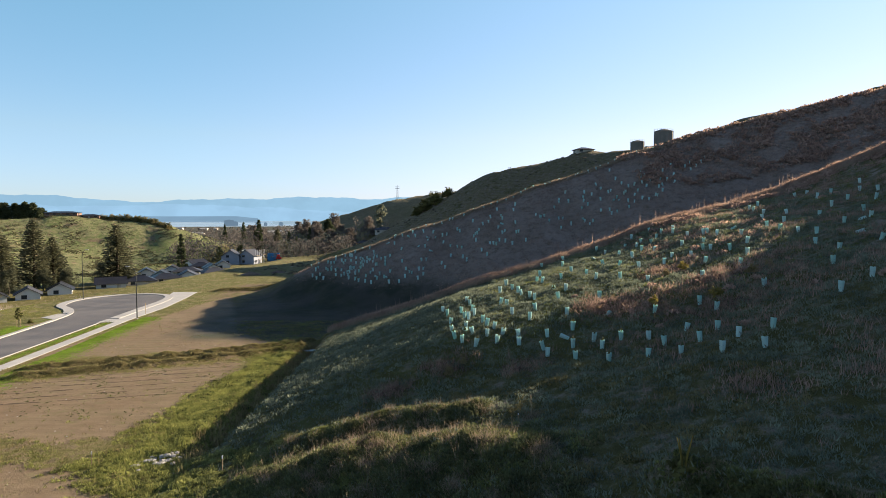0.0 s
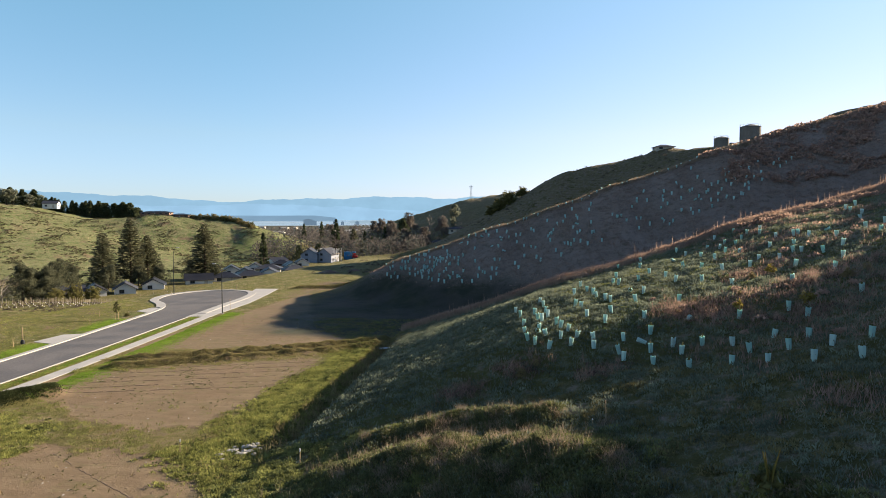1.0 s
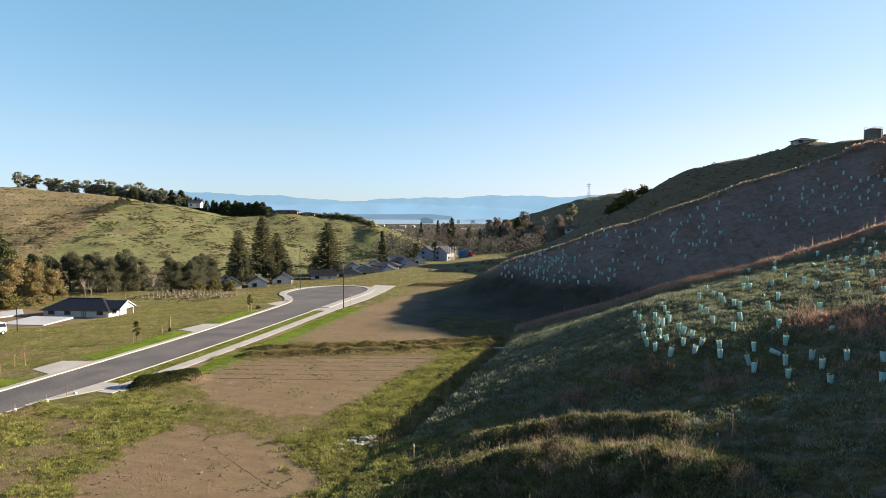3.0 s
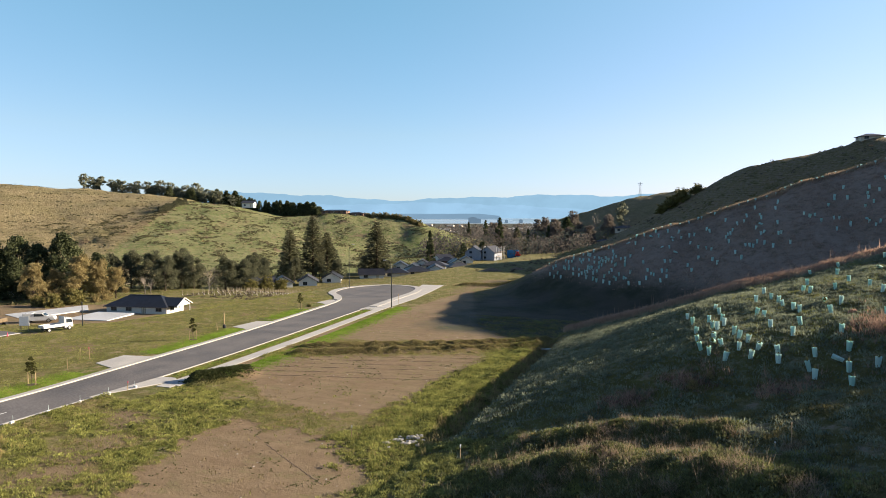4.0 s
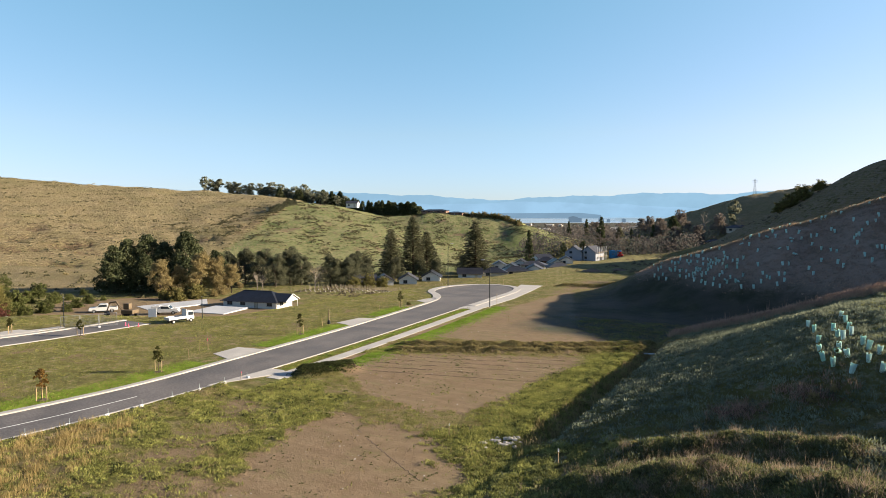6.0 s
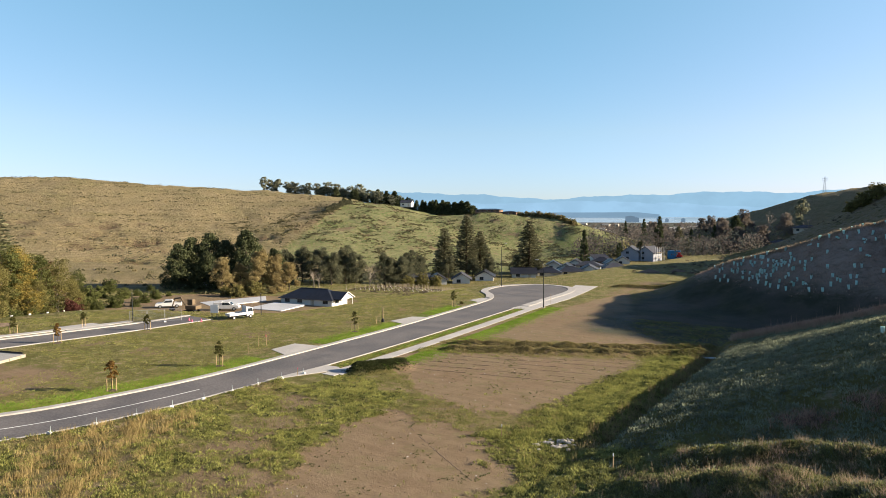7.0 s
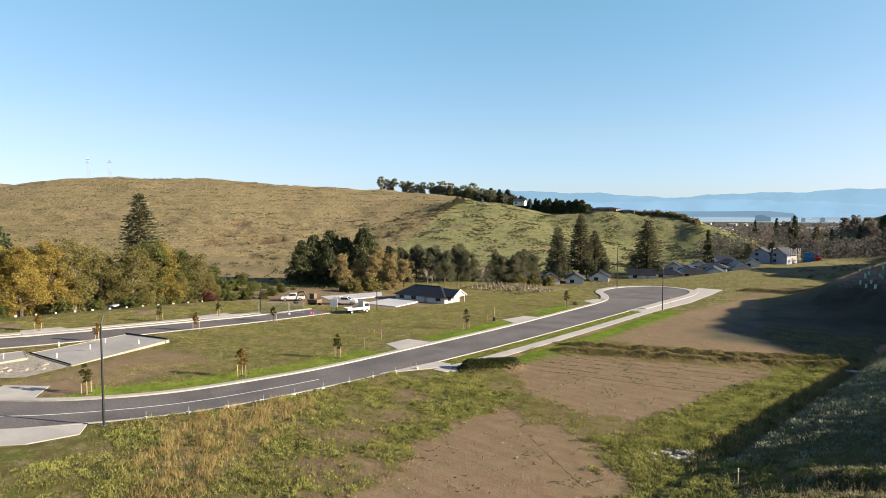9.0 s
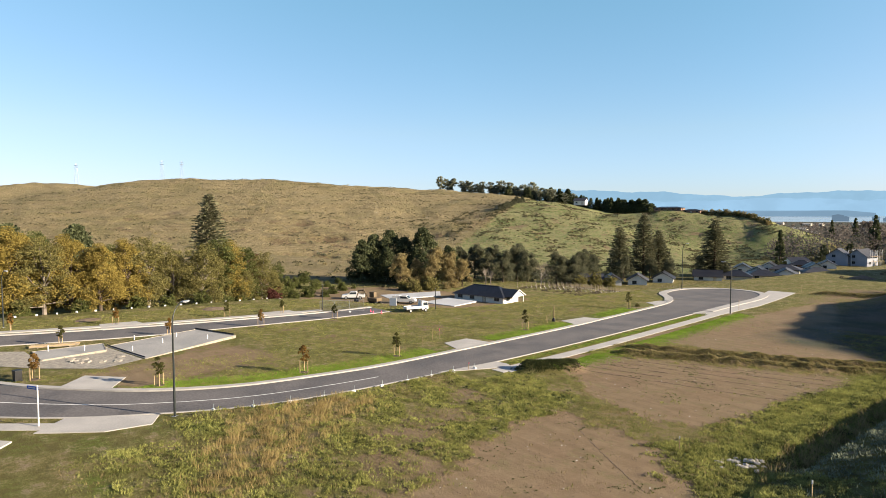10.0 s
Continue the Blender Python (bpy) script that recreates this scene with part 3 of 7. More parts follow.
sheet("crossing", [(-46.9, 38.5), (-47.05, 46.4), (-45.4, 46.6), (-44.6, 46.0), (-42.9, 45.4), (-42.8, 44.3), (-44.8, 44.9), (-45.6, 42.5)], 0.0, CONCRETE, "pale concrete vehicle crossing where the footpath begins", "driveway", 0.058)
for outline in ([(-54.0, 47.2), (-54.7, 53.3), (-58.5, 52.5), (-57.9, 48.4)], [(-57.3, 72.5), (-58.5, 80.5), (-61.2, 79.2), (-61.0, 73.6)], [(-62.2, 101.4), (-64.2, 108.6), (-66.2, 108.6), (-66.0, 103.6)], [(-58.0, 12.0), (-61.3, 8.7), (-65.0, 11.6), (-62.2, 14.4)]):
    sheet("driveway", outline, 0.0, CONCRETE, "pale concrete driveway stub off the street", "driveway", 0.045)
sheet("crossing", [(-52.0, 8.0), (-48.9, 13.6), (-47.0, 12.6), (-47.2, 9.6), (-49.6, 5.8)], 0.0, CONCRETE, "pale concrete vehicle crossing by the street lamp", "driveway", 0.062)
ribbon("footpath", even([(-50.2, 8.6), (-53.6, 3.9), (-60, -2.0), (-74, -11)], 30), even([(-49.2, 7.6), (-52.6, 2.8), (-59, -3.3), (-73.2, -12.4)], 30), 0.0, CONCRETE, "pale concrete footpath behind the street corner", "footpath", thick=0.05)
ribbon("footpath", even([(-75, -13.5), (-60, -5.5), (-48.5, 4.5)], 20), even([(-74.2, -15), (-59.2, -7), (-47.2, 3.5)], 20), 0.0, CONCRETE, "pale concrete footpath beside a grass strip", "footpath", thick=0.1)
ribbon("side_road", even(spline([(-62, -7), (-50, -1.5), (-42, 1.8), (-36, 2.2), (-20, -6)], 2), 30), even(spline([(-56, -14), (-46, -8), (-40, -5), (-35, -5), (-22, -12)], 2), 30), 0.028, ASPHALT, "dark grey asphalt side road", "road")
PAINT = plain("road_paint", (0.75, 0.75, 0.72), 0.6, vary=0.15, scale=5, bump=0)
centre = [tuple((np.array(a) + np.array(b)) / 2) for a, b in zip(LEFT_EDGE, RIGHT_EDGE)]
centre = offset([p for p in centre if -12 < p[1] < 34 and p[0] > -80], -0.35)
ribbon("road_line", offset(centre, 0.07), offset(centre, -0.07), 0.036, PAINT, "worn white painted centre line", "road marking")

R2_NEAR = even(spline([(-93, -24), (-88, -6), (-85.2, 6.8), (-83, 17.6), (-82.5, 24.1), (-82.4, 33), (-82.2, 44.4), (-83, 58)], 2), 60)
R2_FAR = even(spline([(-101, -24), (-96, -6), (-92, 7.4), (-89.6, 19.2), (-88, 33), (-87.4, 47.5), (-88.4, 58)], 2), 60)
ribbon("road", R2_FAR, R2_NEAR, 0.03, ASPHALT, "dark grey asphalt street past the building sites", "road")
ribbon("kerb", offset(R2_FAR, 0.6), offset(R2_FAR, -0.05), 0.0, KERB, "pale concrete kerb on the stream side", "kerb", thick=0.15)
ribbon("kerb", offset(R2_NEAR, -0.35), offset(R2_NEAR, 0.02), 0.0, KERB, "pale concrete kerb on the building side", "kerb", thick=0.07)
R2_PATH = part_of(offset(R2_FAR, 2.6), -20, 50)
ribbon("footpath", offset(R2_PATH, 0.7), offset(R2_PATH, -0.7), 0.0, CONCRETE, "pale concrete footpath beside the far street", "footpath", thick=0.1)
for cy in (2.0, 21.0, 43.0):
    p = min(R2_FAR, key=lambda q: abs(q[1] - cy))
    sheet("driveway", [(p[0] - 0.1, cy - 3), (p[0] + 0.1, cy + 3), (p[0] - 5.2, cy + 2.2), (p[0] - 5.2, cy - 2.4)], 0.0, CONCRETE, "pale concrete driveway stub off the far street", "driveway", 0.07)

# ---- tools for things ----
def ground_at(x, y):
    return float(ground_height(np.float64(x), np.float64(y)))


def part(name, bm, material, parent=None, label=""):
    """One mesh object from a bmesh, as a part of a thing."""
    bmesh.ops.recalc_face_normals(bm, faces=bm.faces[:])
    me = bpy.data.meshes.new(name)
    bm.to_mesh(me)
    bm.free()
    me.materials.append(material)
    ob = new(name, me)
    ob.parent = parent
    if label:
        ob["label"] = label
    return ob


def part_mesh(name, me, parent=None, label=""):
    ob = new(name, me)
    ob.parent = parent
    if label:
        ob["label"] = label
    return ob


def thing(name, x, y, turn, label, category, group="", z=None, kind=""):
    ob = new(name)
    ob.matrix_basis = pose(x, y, ground_at(x, y) if z is None else z, 0, 0, turn)
    return tagged(ob, label, category, group, kind)


def box(bm, x0, x1, y0, y1, z0, z1, bevel=0.0, m=None):
    geo = bmesh.ops.create_cube(bm, size=1)["verts"]
    t = Matrix.Translation(((x0 + x1) / 2, (y0 + y1) / 2, (z0 + z1) / 2)) @ Matrix.Diagonal((x1 - x0, y1 - y0, z1 - z0, 1))
    bmesh.ops.transform(bm, matrix=(m or Matrix()) @ t, verts=geo)
    if bevel:
        edges = {e for v in geo for e in v.link_edges}
        bmesh.ops.bevel(bm, geom=list(edges), offset=bevel, segments=2, affect="EDGES", profile=0.5)
    return bm


def tube(bm, points, radii, sides=8, cap=True):
    """A round rod along the points with a radius at each."""
    rings = []
    pts = [Vector(p) for p in points]
    for k, p in enumerate(pts):
        d = (pts[min(k + 1, len(pts) - 1)] - pts[max(k - 1, 0)]).normalized()
        a = d.orthogonal().normalized()
        b = d.cross(a)
        rings.append([bm.verts.new(p + radii[k] * (math.cos(q) * a + math.sin(q) * b)) for q in (2 * math.pi * j / sides for j in range(sides))])
    for r, s in zip(rings, rings[1:]):
        for j in range(sides):
            bm.faces.new((r[j], r[(j + 1) % sides], s[(j + 1) % sides], s[j]))
    if cap:
        bm.faces.new(rings[0][::-1])
        bm.faces.new(rings[-1])
    return bm


def rod(x, y, z0, z1, r0, r1=None, sides=8):
    return tube(bmesh.new(), [(x, y, z0), (x, y, z1)], [r0, r0 if r1 is None else r1], sides)


def prism(bm, outline, y0, y1):
    """A solid with the outline (x, z) drawn out from y0 to y1."""
    a = [bm.verts.new((px, y0, pz)) for px, pz in outline]
    b = [bm.verts.new((px, y1, pz)) for px, pz in outline]
    bm.faces.new(a[::-1])
    bm.faces.new(b)
    for k in range(len(a)):
        bm.faces.new((a[k], a[(k + 1) % len(a)], b[(k + 1) % len(a)], b[k]))
    return bm


def lathe(bm, profile, sides=16):
    """A round body from (radius, z) pairs."""
    rings = [[bm.verts.new((r * math.cos(2 * math.pi * j / sides), r * math.sin(2 * math.pi * j / sides), z)) for j in range(sides)] for r, z in profile]
    for a, b in zip(rings, rings[1:]):
        for j in range(sides):
            bm.faces.new((a[j], a[(j + 1) % sides], b[(j + 1) % sides], b[j]))
    bm.faces.new(rings[0][::-1])
    bm.faces.new(rings[-1])
    return bm


# ---- plants ----
def leaf_material(name, dark, light, through=0.25):
    n = Nodes(name, 0.75)
    dark, light = tuple(0.70 * c for c in dark), tuple(0.78 * c for c in light)
    n.bsdf.inputs["Specular IOR Level"].default_value = 0.06
    geo = n.add("ShaderNodeNewGeometry")
    info = n.add("ShaderNodeObjectInfo")
    v = n.math("ADD", n.math("MULTIPLY", geo.outputs["Random Per Island"], 0.42), n.math("MULTIPLY", info.outputs["Random"], 0.2))
    big = n.noise(0.55, 5, 0.65)
    c = n.mix(n.math("ADD", v, n.math("MULTIPLY", big, 0.45)), dark, light)
    n.colour(c)
    trans = n.add("ShaderNodeBsdfTranslucent")
    n.put(trans.inputs["Color"], c)
    mix = n.add("ShaderNodeMixShader")
    mix.inputs[0].default_value = through
    n.tree.links.new(n.bsdf.outputs[0], mix.inputs[1])
    n.tree.links.new(trans.outputs[0], mix.inputs[2])
    n.tree.links.new(mix.outputs[0], n.tree.nodes["Material Output"].inputs[0])
    return n.mat


YELLOW = leaf_material("autumn_leaves", (0.125, 0.098, 0.026), (0.40, 0.310, 0.082), 0.3)
OLIVE = leaf_material("olive_leaves", (0.085, 0.082, 0.030), (0.27, 0.240, 0.085), 0.28)
GREEN = leaf_material("green_leaves", (0.040, 0.050, 0.018), (0.180, 0.195, 0.062), 0.28)
DARK = leaf_material("conifer_needles", (0.034, 0.046, 0.024), (0.140, 0.155, 0.072), 0.25)
NORFOLK = leaf_material("araucaria_needles", (0.060, 0.066, 0.040), (0.28, 0.27, 0.155), 0.3)
SCRUB = leaf_material("dull_scrub", (0.060, 0.058, 0.030), (0.165, 0.150, 0.080))
PINE = leaf_material("pine_needles", (0.10, 0.115, 0.08), (0.40, 0.40, 0.27), 0.35)
MACRO = leaf_material("cypress_leaves", (0.042, 0.050, 0.032), (0.185, 0.185, 0.11), 0.25)
RUST = leaf_material("rusty_leaves", (0.19, 0.150, 0.068), (0.46, 0.37, 0.175), 0.35)
RED = leaf_material("red_leaves", (0.065, 0.026, 0.022), (0.145, 0.058, 0.044))
VALLEY = leaf_material("bare_twigs", (0.15, 0.125, 0.105), (0.31, 0.265, 0.225), 0.35)
GREY = leaf_material("grey_scrub", (0.065, 0.055, 0.042), (0.19, 0.155, 0.115))
BARK = plain("bark", (0.12, 0.09, 0.065), 0.95, vary=0.25, scale=6, bump=0.02)
PALE_BARK = plain("pale_bark", (0.27, 0.23, 0.19), 0.95, vary=0.2, scale=6, bump=0.01)


def quads(centres, size, rng, up=0.0, stretch=1.6, along=None):
    """Little leaf faces at the centres, at random tilts."""
    n = len(centres)
    a = rng.normal(size=(n, 3)) if along is None else along + 0.25 * rng.normal(size=(n, 3))
    a /= np.linalg.norm(a, axis=1)[:, None]
    b = rng.normal(size=(n, 3))
    b[:, 2] *= 1 - up
    b -= (a * b).sum(1)[:, None] * a
    b /= np.linalg.norm(b, axis=1)[:, None] + 1e-9
    s = size * rng.uniform(0.6, 1.3, (n, 1))
    u, w = a * s * stretch * 0.5, b * s * 0.5
    verts = np.stack([centres - u, centres + w * 0.9, centres + u, centres - w * 0.9], 1).reshape(-1, 3)
    return verts, np.arange(4 * n).reshape(-1, 4)


def clumps(rng, n, per, shape, spread):
    """Leaf places in n clumps: shape() gives each clump's centre; spread its radius."""
    c = np.array([shape() for _ in range(n)])
    r = spread * rng.uniform(0.6, 1.3, (n, 1, 1))
    d = rng.normal(size=(n, per, 3))
    d /= np.linalg.norm(d, axis=2)[:, :, None]
    p = c[:, None, :] + d * r * rng.uniform(0.35, 1, (n, per, 1)) ** 0.6 * np.array([1, 1, 0.75])
    return p.reshape(-1, 3)


def broadleaf(root, rng, leaves, bark, h=10.0, w=6.5, base=0.12, lobes=17, count=270, per=56, size=0.13):
    """A leafy tree: forked trunk, lobed crown of leaf clumps with gaps."""
    bm = bmesh.new()
    top = Vector((rng.uniform(-0.4, 0.4), rng.uniform(-0.4, 0.4), h * 0.62))
    tube(bm, [(0, 0, -0.4), (0.05, 0, h * 0.2), top * 0.6, top], [0.24, 0.19, 0.12, 0.05], 7)
    centres = []
    for k in range(lobes):
        a = 2.4 * k + rng.uniform(-0.5, 0.5)
        f = (k + 0.6) / lobes
        q = np.array([math.cos(a) * w * 0.36 * (1.1 - 0.72 * f) * rng.uniform(0.5, 1.15), math.sin(a) * w * 0.36 * (1.1 - 0.72 * f) * rng.uniform(0.5, 1.15), h * (base + 0.16 + (0.84 - base - 0.10) * f)])
        centres.append((q, w * rng.uniform(0.12, 0.26) * (1.15 - 0.45 * f)))
        s = h * (0.12 + 0.42 * f)
        tube(bm, [(0, 0, s), tuple(q * 0.6 + np.array([0, 0, s * 0.3])), tuple(q)], [0.09, 0.06, 0.02], 5)
    part("trunk", bm, bark, root)

    def shape():
        q, r = centres[rng.integers(len(centres))]
        d = rng.normal(size=3)
        return q + d / np.linalg.norm(d) * r * rng.uniform(0.5, 1.0) * np.array([1, 1, 1.15])
    p = clumps(rng, count, per, shape, w * 0.08)
    p = p[p[:, 2] > 0.25]
    part_mesh("crown", mesh_of("crown", *quads(p, size, rng), leaves), root)


def umbrella_pine(root, rng, leaves, bark, h=10.0, w=8.0):
    """An old pine: bare leaning trunk, forked limbs and flat plates of needles."""
    bm = bmesh.new()
    lean = Vector((rng.uniform(-0.6, 0.6), rng.uniform(-0.6, 0.6), 0))
    tube(bm, [(0, 0, -0.4), tuple(lean * 0.4 + Vector((0, 0, h * 0.3))), tuple(lean + Vector((0, 0, h * 0.62))), tuple(lean + Vector((0, 0, h * 0.9)))], [0.26, 0.2, 0.12, 0.04], 7)
    plates = []
    for k in range(18):
        a, f = 2.4 * k + rng.uniform(-0.4, 0.4), rng.uniform(0, 1)
        r = w * 0.44 * (1.0 - 0.5 * f * f) * rng.uniform(0.3, 1.0)
        q = np.array([lean.x + math.cos(a) * r, lean.y + math.sin(a) * r, h * (0.16 + 0.8 * f)])
        plates.append((q, w * rng.uniform(0.14, 0.25)))
        tube(bm, [tuple(lean * 0.8 + Vector((0, 0, max(0.1, q[2] - 0.16 * h)))), tuple(q)], [0.08, 0.02], 4)
    part("trunk", bm, bark, root)

    def shape():
        q, r = plates[rng.integers(len(plates))]
        d = rng.normal(size=3)
        return q + d / np.linalg.norm(d) * r * rng.uniform(0.3, 1.0) * np.array([1, 1, 0.6])
    part_mesh("crown", mesh_of("crown", *quads(clumps(rng, 150, 34, shape, w * 0.065), 0.32, rng, 0.2), leaves), root)


def conifer(root, rng, leaves, bark, h=10.0, w=5.0, count=230, per=30, size=0.26, power=0.75, low=0.06):
    """A dense conifer with an uneven, tapering crown."""
    bm = bmesh.new()
    tube(bm, [(0, 0, -0.4), (0, 0, h * 0.5), (0, 0, h * 0.96)], [0.26, 0.16, 0.03], 7)
    for k in range(14):
        a, z = 2.4 * k, h * (0.1 + 0.06 * k)
        r = w * 0.42 * (1 - z / h) ** power
        tube(bm, [(0, 0, z), (math.cos(a) * r, math.sin(a) * r, z + 0.12 * r)], [0.05, 0.015], 4)
    part("trunk", bm, bark, root)

    def shape():
        z = low + (1 - low) * rng.uniform() ** 1.25
        a = rng.uniform(0, 2 * math.pi)
        r = w * 0.5 * max(0.02, 1 - z) ** power * rng.uniform(0.55, 1.05) * (1 + 0.22 * math.sin(3 * a + 9 * z))
        return np.array([math.cos(a) * r, math.sin(a) * r, z * h])
    part_mesh("crown", mesh_of("crown", *quads(clumps(rng, count, per, shape, w * 0.085), size, rng, 0.3), leaves), root)


def norfolk(root, rng, leaves, bark, h=10.0, w=4.6):
    """An araucaria: straight trunk with open tiers of level boughs."""
    bm = bmesh.new()
    tube(bm, [(0, 0, -0.4), (0, 0, h * 0.6), (0, 0, h)], [0.20, 0.11, 0.015], 7)
    pts, way = [], []
    z = 0.10 * h
    while z < 0.985 * h:
        r = w * 0.5 * (1 - z / h) ** 0.72 + 0.12
        n = 8 if r > 0.8 else 5
        turn = rng.uniform(0, 6.28)
        for k in range(n):
            a = turn + 2 * math.pi * k / n + rng.uniform(-0.2, 0.2)
            rr = r * rng.uniform(0.75, 1.1)
            tip = (math.cos(a) * rr, math.sin(a) * rr, z + 0.10 * rr)
            tube(bm, [(0, 0, z), tip], [0.030, 0.010], 3, False)
            m = max(9, int(rr * 34))
            f = rng.uniform(0.2, 1.02, m)
            q = np.stack([math.cos(a) * rr * f, math.sin(a) * rr * f, z + 0.10 * rr * f], -1) + rng.normal(size=(m, 3)) * [0.13, 0.13, 0.055]
            pts.append(q)
            way.append(np.tile([math.cos(a), math.sin(a), 0.25], (m, 1)))
        z += 0.036 * h * (1.15 - 0.5 * z / h)
    part("trunk", bm, bark, root)
    p, a = np.vstack(pts), np.vstack(way)
    part_mesh("crown", mesh_of("crown", *quads(p, 0.17, rng, 0.5, 2.0, a), leaves), root)


def bare_tree(root, rng, leaves, bark, h=10.0, w=6.0):
    """A leafless tree: limbs that fork down to fine twigs."""
    bm = bmesh.new()

    def grow(p, d, length, r, depth):
        q = p + d * length
        tube(bm, [p, (p + q) / 2 + Vector(rng.normal(size=3)) * 0.05 * length, q], [r, r * 0.8, r * 0.6], 5 if depth < 2 else 3, False)
        if depth == 4:
            return
        for _ in range(3 if depth else 4):
            e = (d + Vector(rng.normal(size=3)) * 0.42 + Vector((0, 0, 0.14))).normalized()
            grow(p + d * length * rng.uniform(0.55, 1.0), e, length * rng.uniform(0.58, 0.78), r * 0.55, depth + 1)
    grow(Vector((0, 0, -0.3)), Vector((0, 0, 1)), h * 0.34, 0.20, 0)
    part("trunk", bm, bark, root, "bare branching limbs")


def tuft_shrub(root, rng, leaves, bark, h=10.0, w=11.0):
    """A rounded shrub of many leaf clumps down to the ground."""
    bm = bmesh.new()
    for k in range(5):
        a = 1.3 * k
        tube(bm, [(0, 0, -0.3), (math.cos(a) * w * 0.2, math.sin(a) * w * 0.2, h * 0.6)], [0.22, 0.06], 5)
    part("stem", bm, bark, root)

    def shape():
        d = rng.normal(size=3)
        d /= np.linalg.norm(d)
        d[2] = abs(d[2])
        return d * [w * 0.44, w * 0.44, h * 0.84] * rng.uniform(0.45, 1.0) * (1 + 0.15 * rng.normal())
    p = clumps(rng, 150, 40, shape, w * 0.09)
    p[:, 2] = np.abs(p[:, 2])
    part_mesh("crown", mesh_of("crown", *quads(p, 0.42, rng), leaves), root)


KINDS = {}


def plant(key, rows):
    """Sets plants of one kind at (x, y, height): builds two of them, then copies."""
    name, label, category, group, make, leaves, bark, extra = SPECIES[key]
    for x, y, h, *more in rows:
        made = KINDS.setdefault(key, [])
        rng = np.random.default_rng(17 * len(KINDS) + len(made))
        s = h / 10.0
        wide = more[0] if more else 1.0
        turn = (37 * x + 91 * y) % 360
        m = pose(x, y, ground_at(x, y) - 0.05 * s, 0, 0, turn) @ Matrix.Diagonal((s * wide, s * wide, s, 1))
        if len(made) < 2:
            root = tagged(new(name), label, category, group)
            make(root, rng, leaves, bark, **extra)
            root.matrix_basis = m
            made.append(root)
        else:
            base = made[int(abs(x * 7 + y * 3)) % 2]
            copy_thing(base, m @ Matrix.Diagonal((1 / base.scale[0], 1 / base.scale[1], 1 / base.scale[2], 1)))


SPECIES = {
    "yellow": ("autumn_tree", "broad tree with yellowing autumn leaves above the stream", "tree", "trees along the stream", broadleaf, YELLOW, BARK, {"w": 6.6, "base": 0.02, "count": 330, "size": 0.11}),
    "olive": ("olive_tree", "broad tree with dull olive leaves above the stream", "tree", "trees along the stream", broadleaf, OLIVE, PALE_BARK, {"w": 6.8, "base": 0.0, "count": 330, "size": 0.11}),
    "green": ("green_tree", "leafy green tree above the stream", "tree", "trees along the stream", broadleaf, GREEN, BARK, {"w": 7.4, "base": 0.0}),
    "rust": ("willow_tree", "rounded willow with rusty brown autumn leaves", "tree", "willows by the building site", broadleaf, RUST, BARK, {"w": 7.6, "base": 0.0, "lobes": 12, "count": 280, "size": 0.15}),
    "dark": ("dark_conifer", "dense dark green conifer behind the building site", "tree", "conifers in the valley", conifer, DARK, BARK, {"w": 8.4, "power": 0.62, "count": 330}),
    "macro": ("cypress_tree", "broad dark grey-green cypress above the house roofs", "tree", "conifers in the valley", broadleaf, MACRO, BARK, {"w": 9.0, "base": 0.0, "lobes": 11, "count": 300, "per": 56, "size": 0.17}),
    "norfolk": ("norfolk_pine", "tall tiered araucaria with level boughs", "tree", "tall araucarias", norfolk, NORFOLK, BARK, {}),
    "cypress": ("slim_cypress", "slim dark pointed cypress beside the village", "tree", "slim cypresses", conifer, DARK, BARK, {"w": 3.3, "power": 0.7, "count": 190}),
    "pine": ("hilltop_pine", "old flat-topped pine on the hill crest", "tree", "pines on the crest", umbrella_pine, PINE, BARK, {}),
    "row": ("shelter_conifer", "dark conifer in a shelter row on the hill", "tree", "shelter row on the hill", conifer, DARK, BARK, {"w": 5.6, "power": 0.8}),
    "bare": ("bare_tree", "leafless grey-brown tree with fine twigs", "tree", "bare trees", bare_tree, GREY, PALE_BARK, {}),
    "shrub": ("green_shrub", "rounded green shrub at the foot of the trees", "shrub", "shrubs", tuft_shrub, GREEN, BARK, {}),
    "olive_shrub": ("olive_shrub", "rounded olive-brown shrub on the slope", "shrub", "shrubs", tuft_shrub, OLIVE, BARK, {}),
    "red": ("red_shrub", "rounded shrub with dark red leaves", "shrub", "shrubs", tuft_shrub, RED, BARK, {}),
    "brown_shrub": ("brown_shrub", "dry brown shrub on the hillside", "shrub", "shrubs", tuft_shrub, RUST, BARK, {}),
    "wood": ("valley_tree", "grey-brown tree in the far valley", "tree", "trees in the far valley", broadleaf, VALLEY, PALE_BARK, {"w": 7.5, "base": 0.0, "count": 300, "size": 0.17}),
}
plant("yellow", [(-124, 14, 12.15, 1.15), (-124.5, 22.5, 10.90, 1.15), (-126, 30, 10.70, 1.15), (-117.8, 7.1, 14.31, 1.15), (-119.4, 11.9, 15.36, 1.15), (-118.3, 19.3, 13.85, 1.15), (-116.6, 23.2, 12.02, 1.15), (-121.1, 28.5, 13.61, 1.15), (-128.2, 49.3, 13.28, 1.15), (-121, 2, 13.86, 1.15), (-123, -5, 12.32, 1.15)])
plant("olive", [(-125, 38, 10.17, 1.20), (-124, 8, 11.55, 1.20), (-127, 52, 7.41, 1.20), (-131, 60, 7.32, 1.20), (-117.1, 15.3, 13.02, 1.20), (-121.9, 32.1, 13.90, 1.20), (-122.8, 36.5, 12.01, 1.20), (-121.4, 41.5, 12.54, 1.20), (-124.5, 44.5, 10.25, 1.20), (-130.2, 57, 10.98, 1.20), (-126, -12, 12.47, 1.20)])
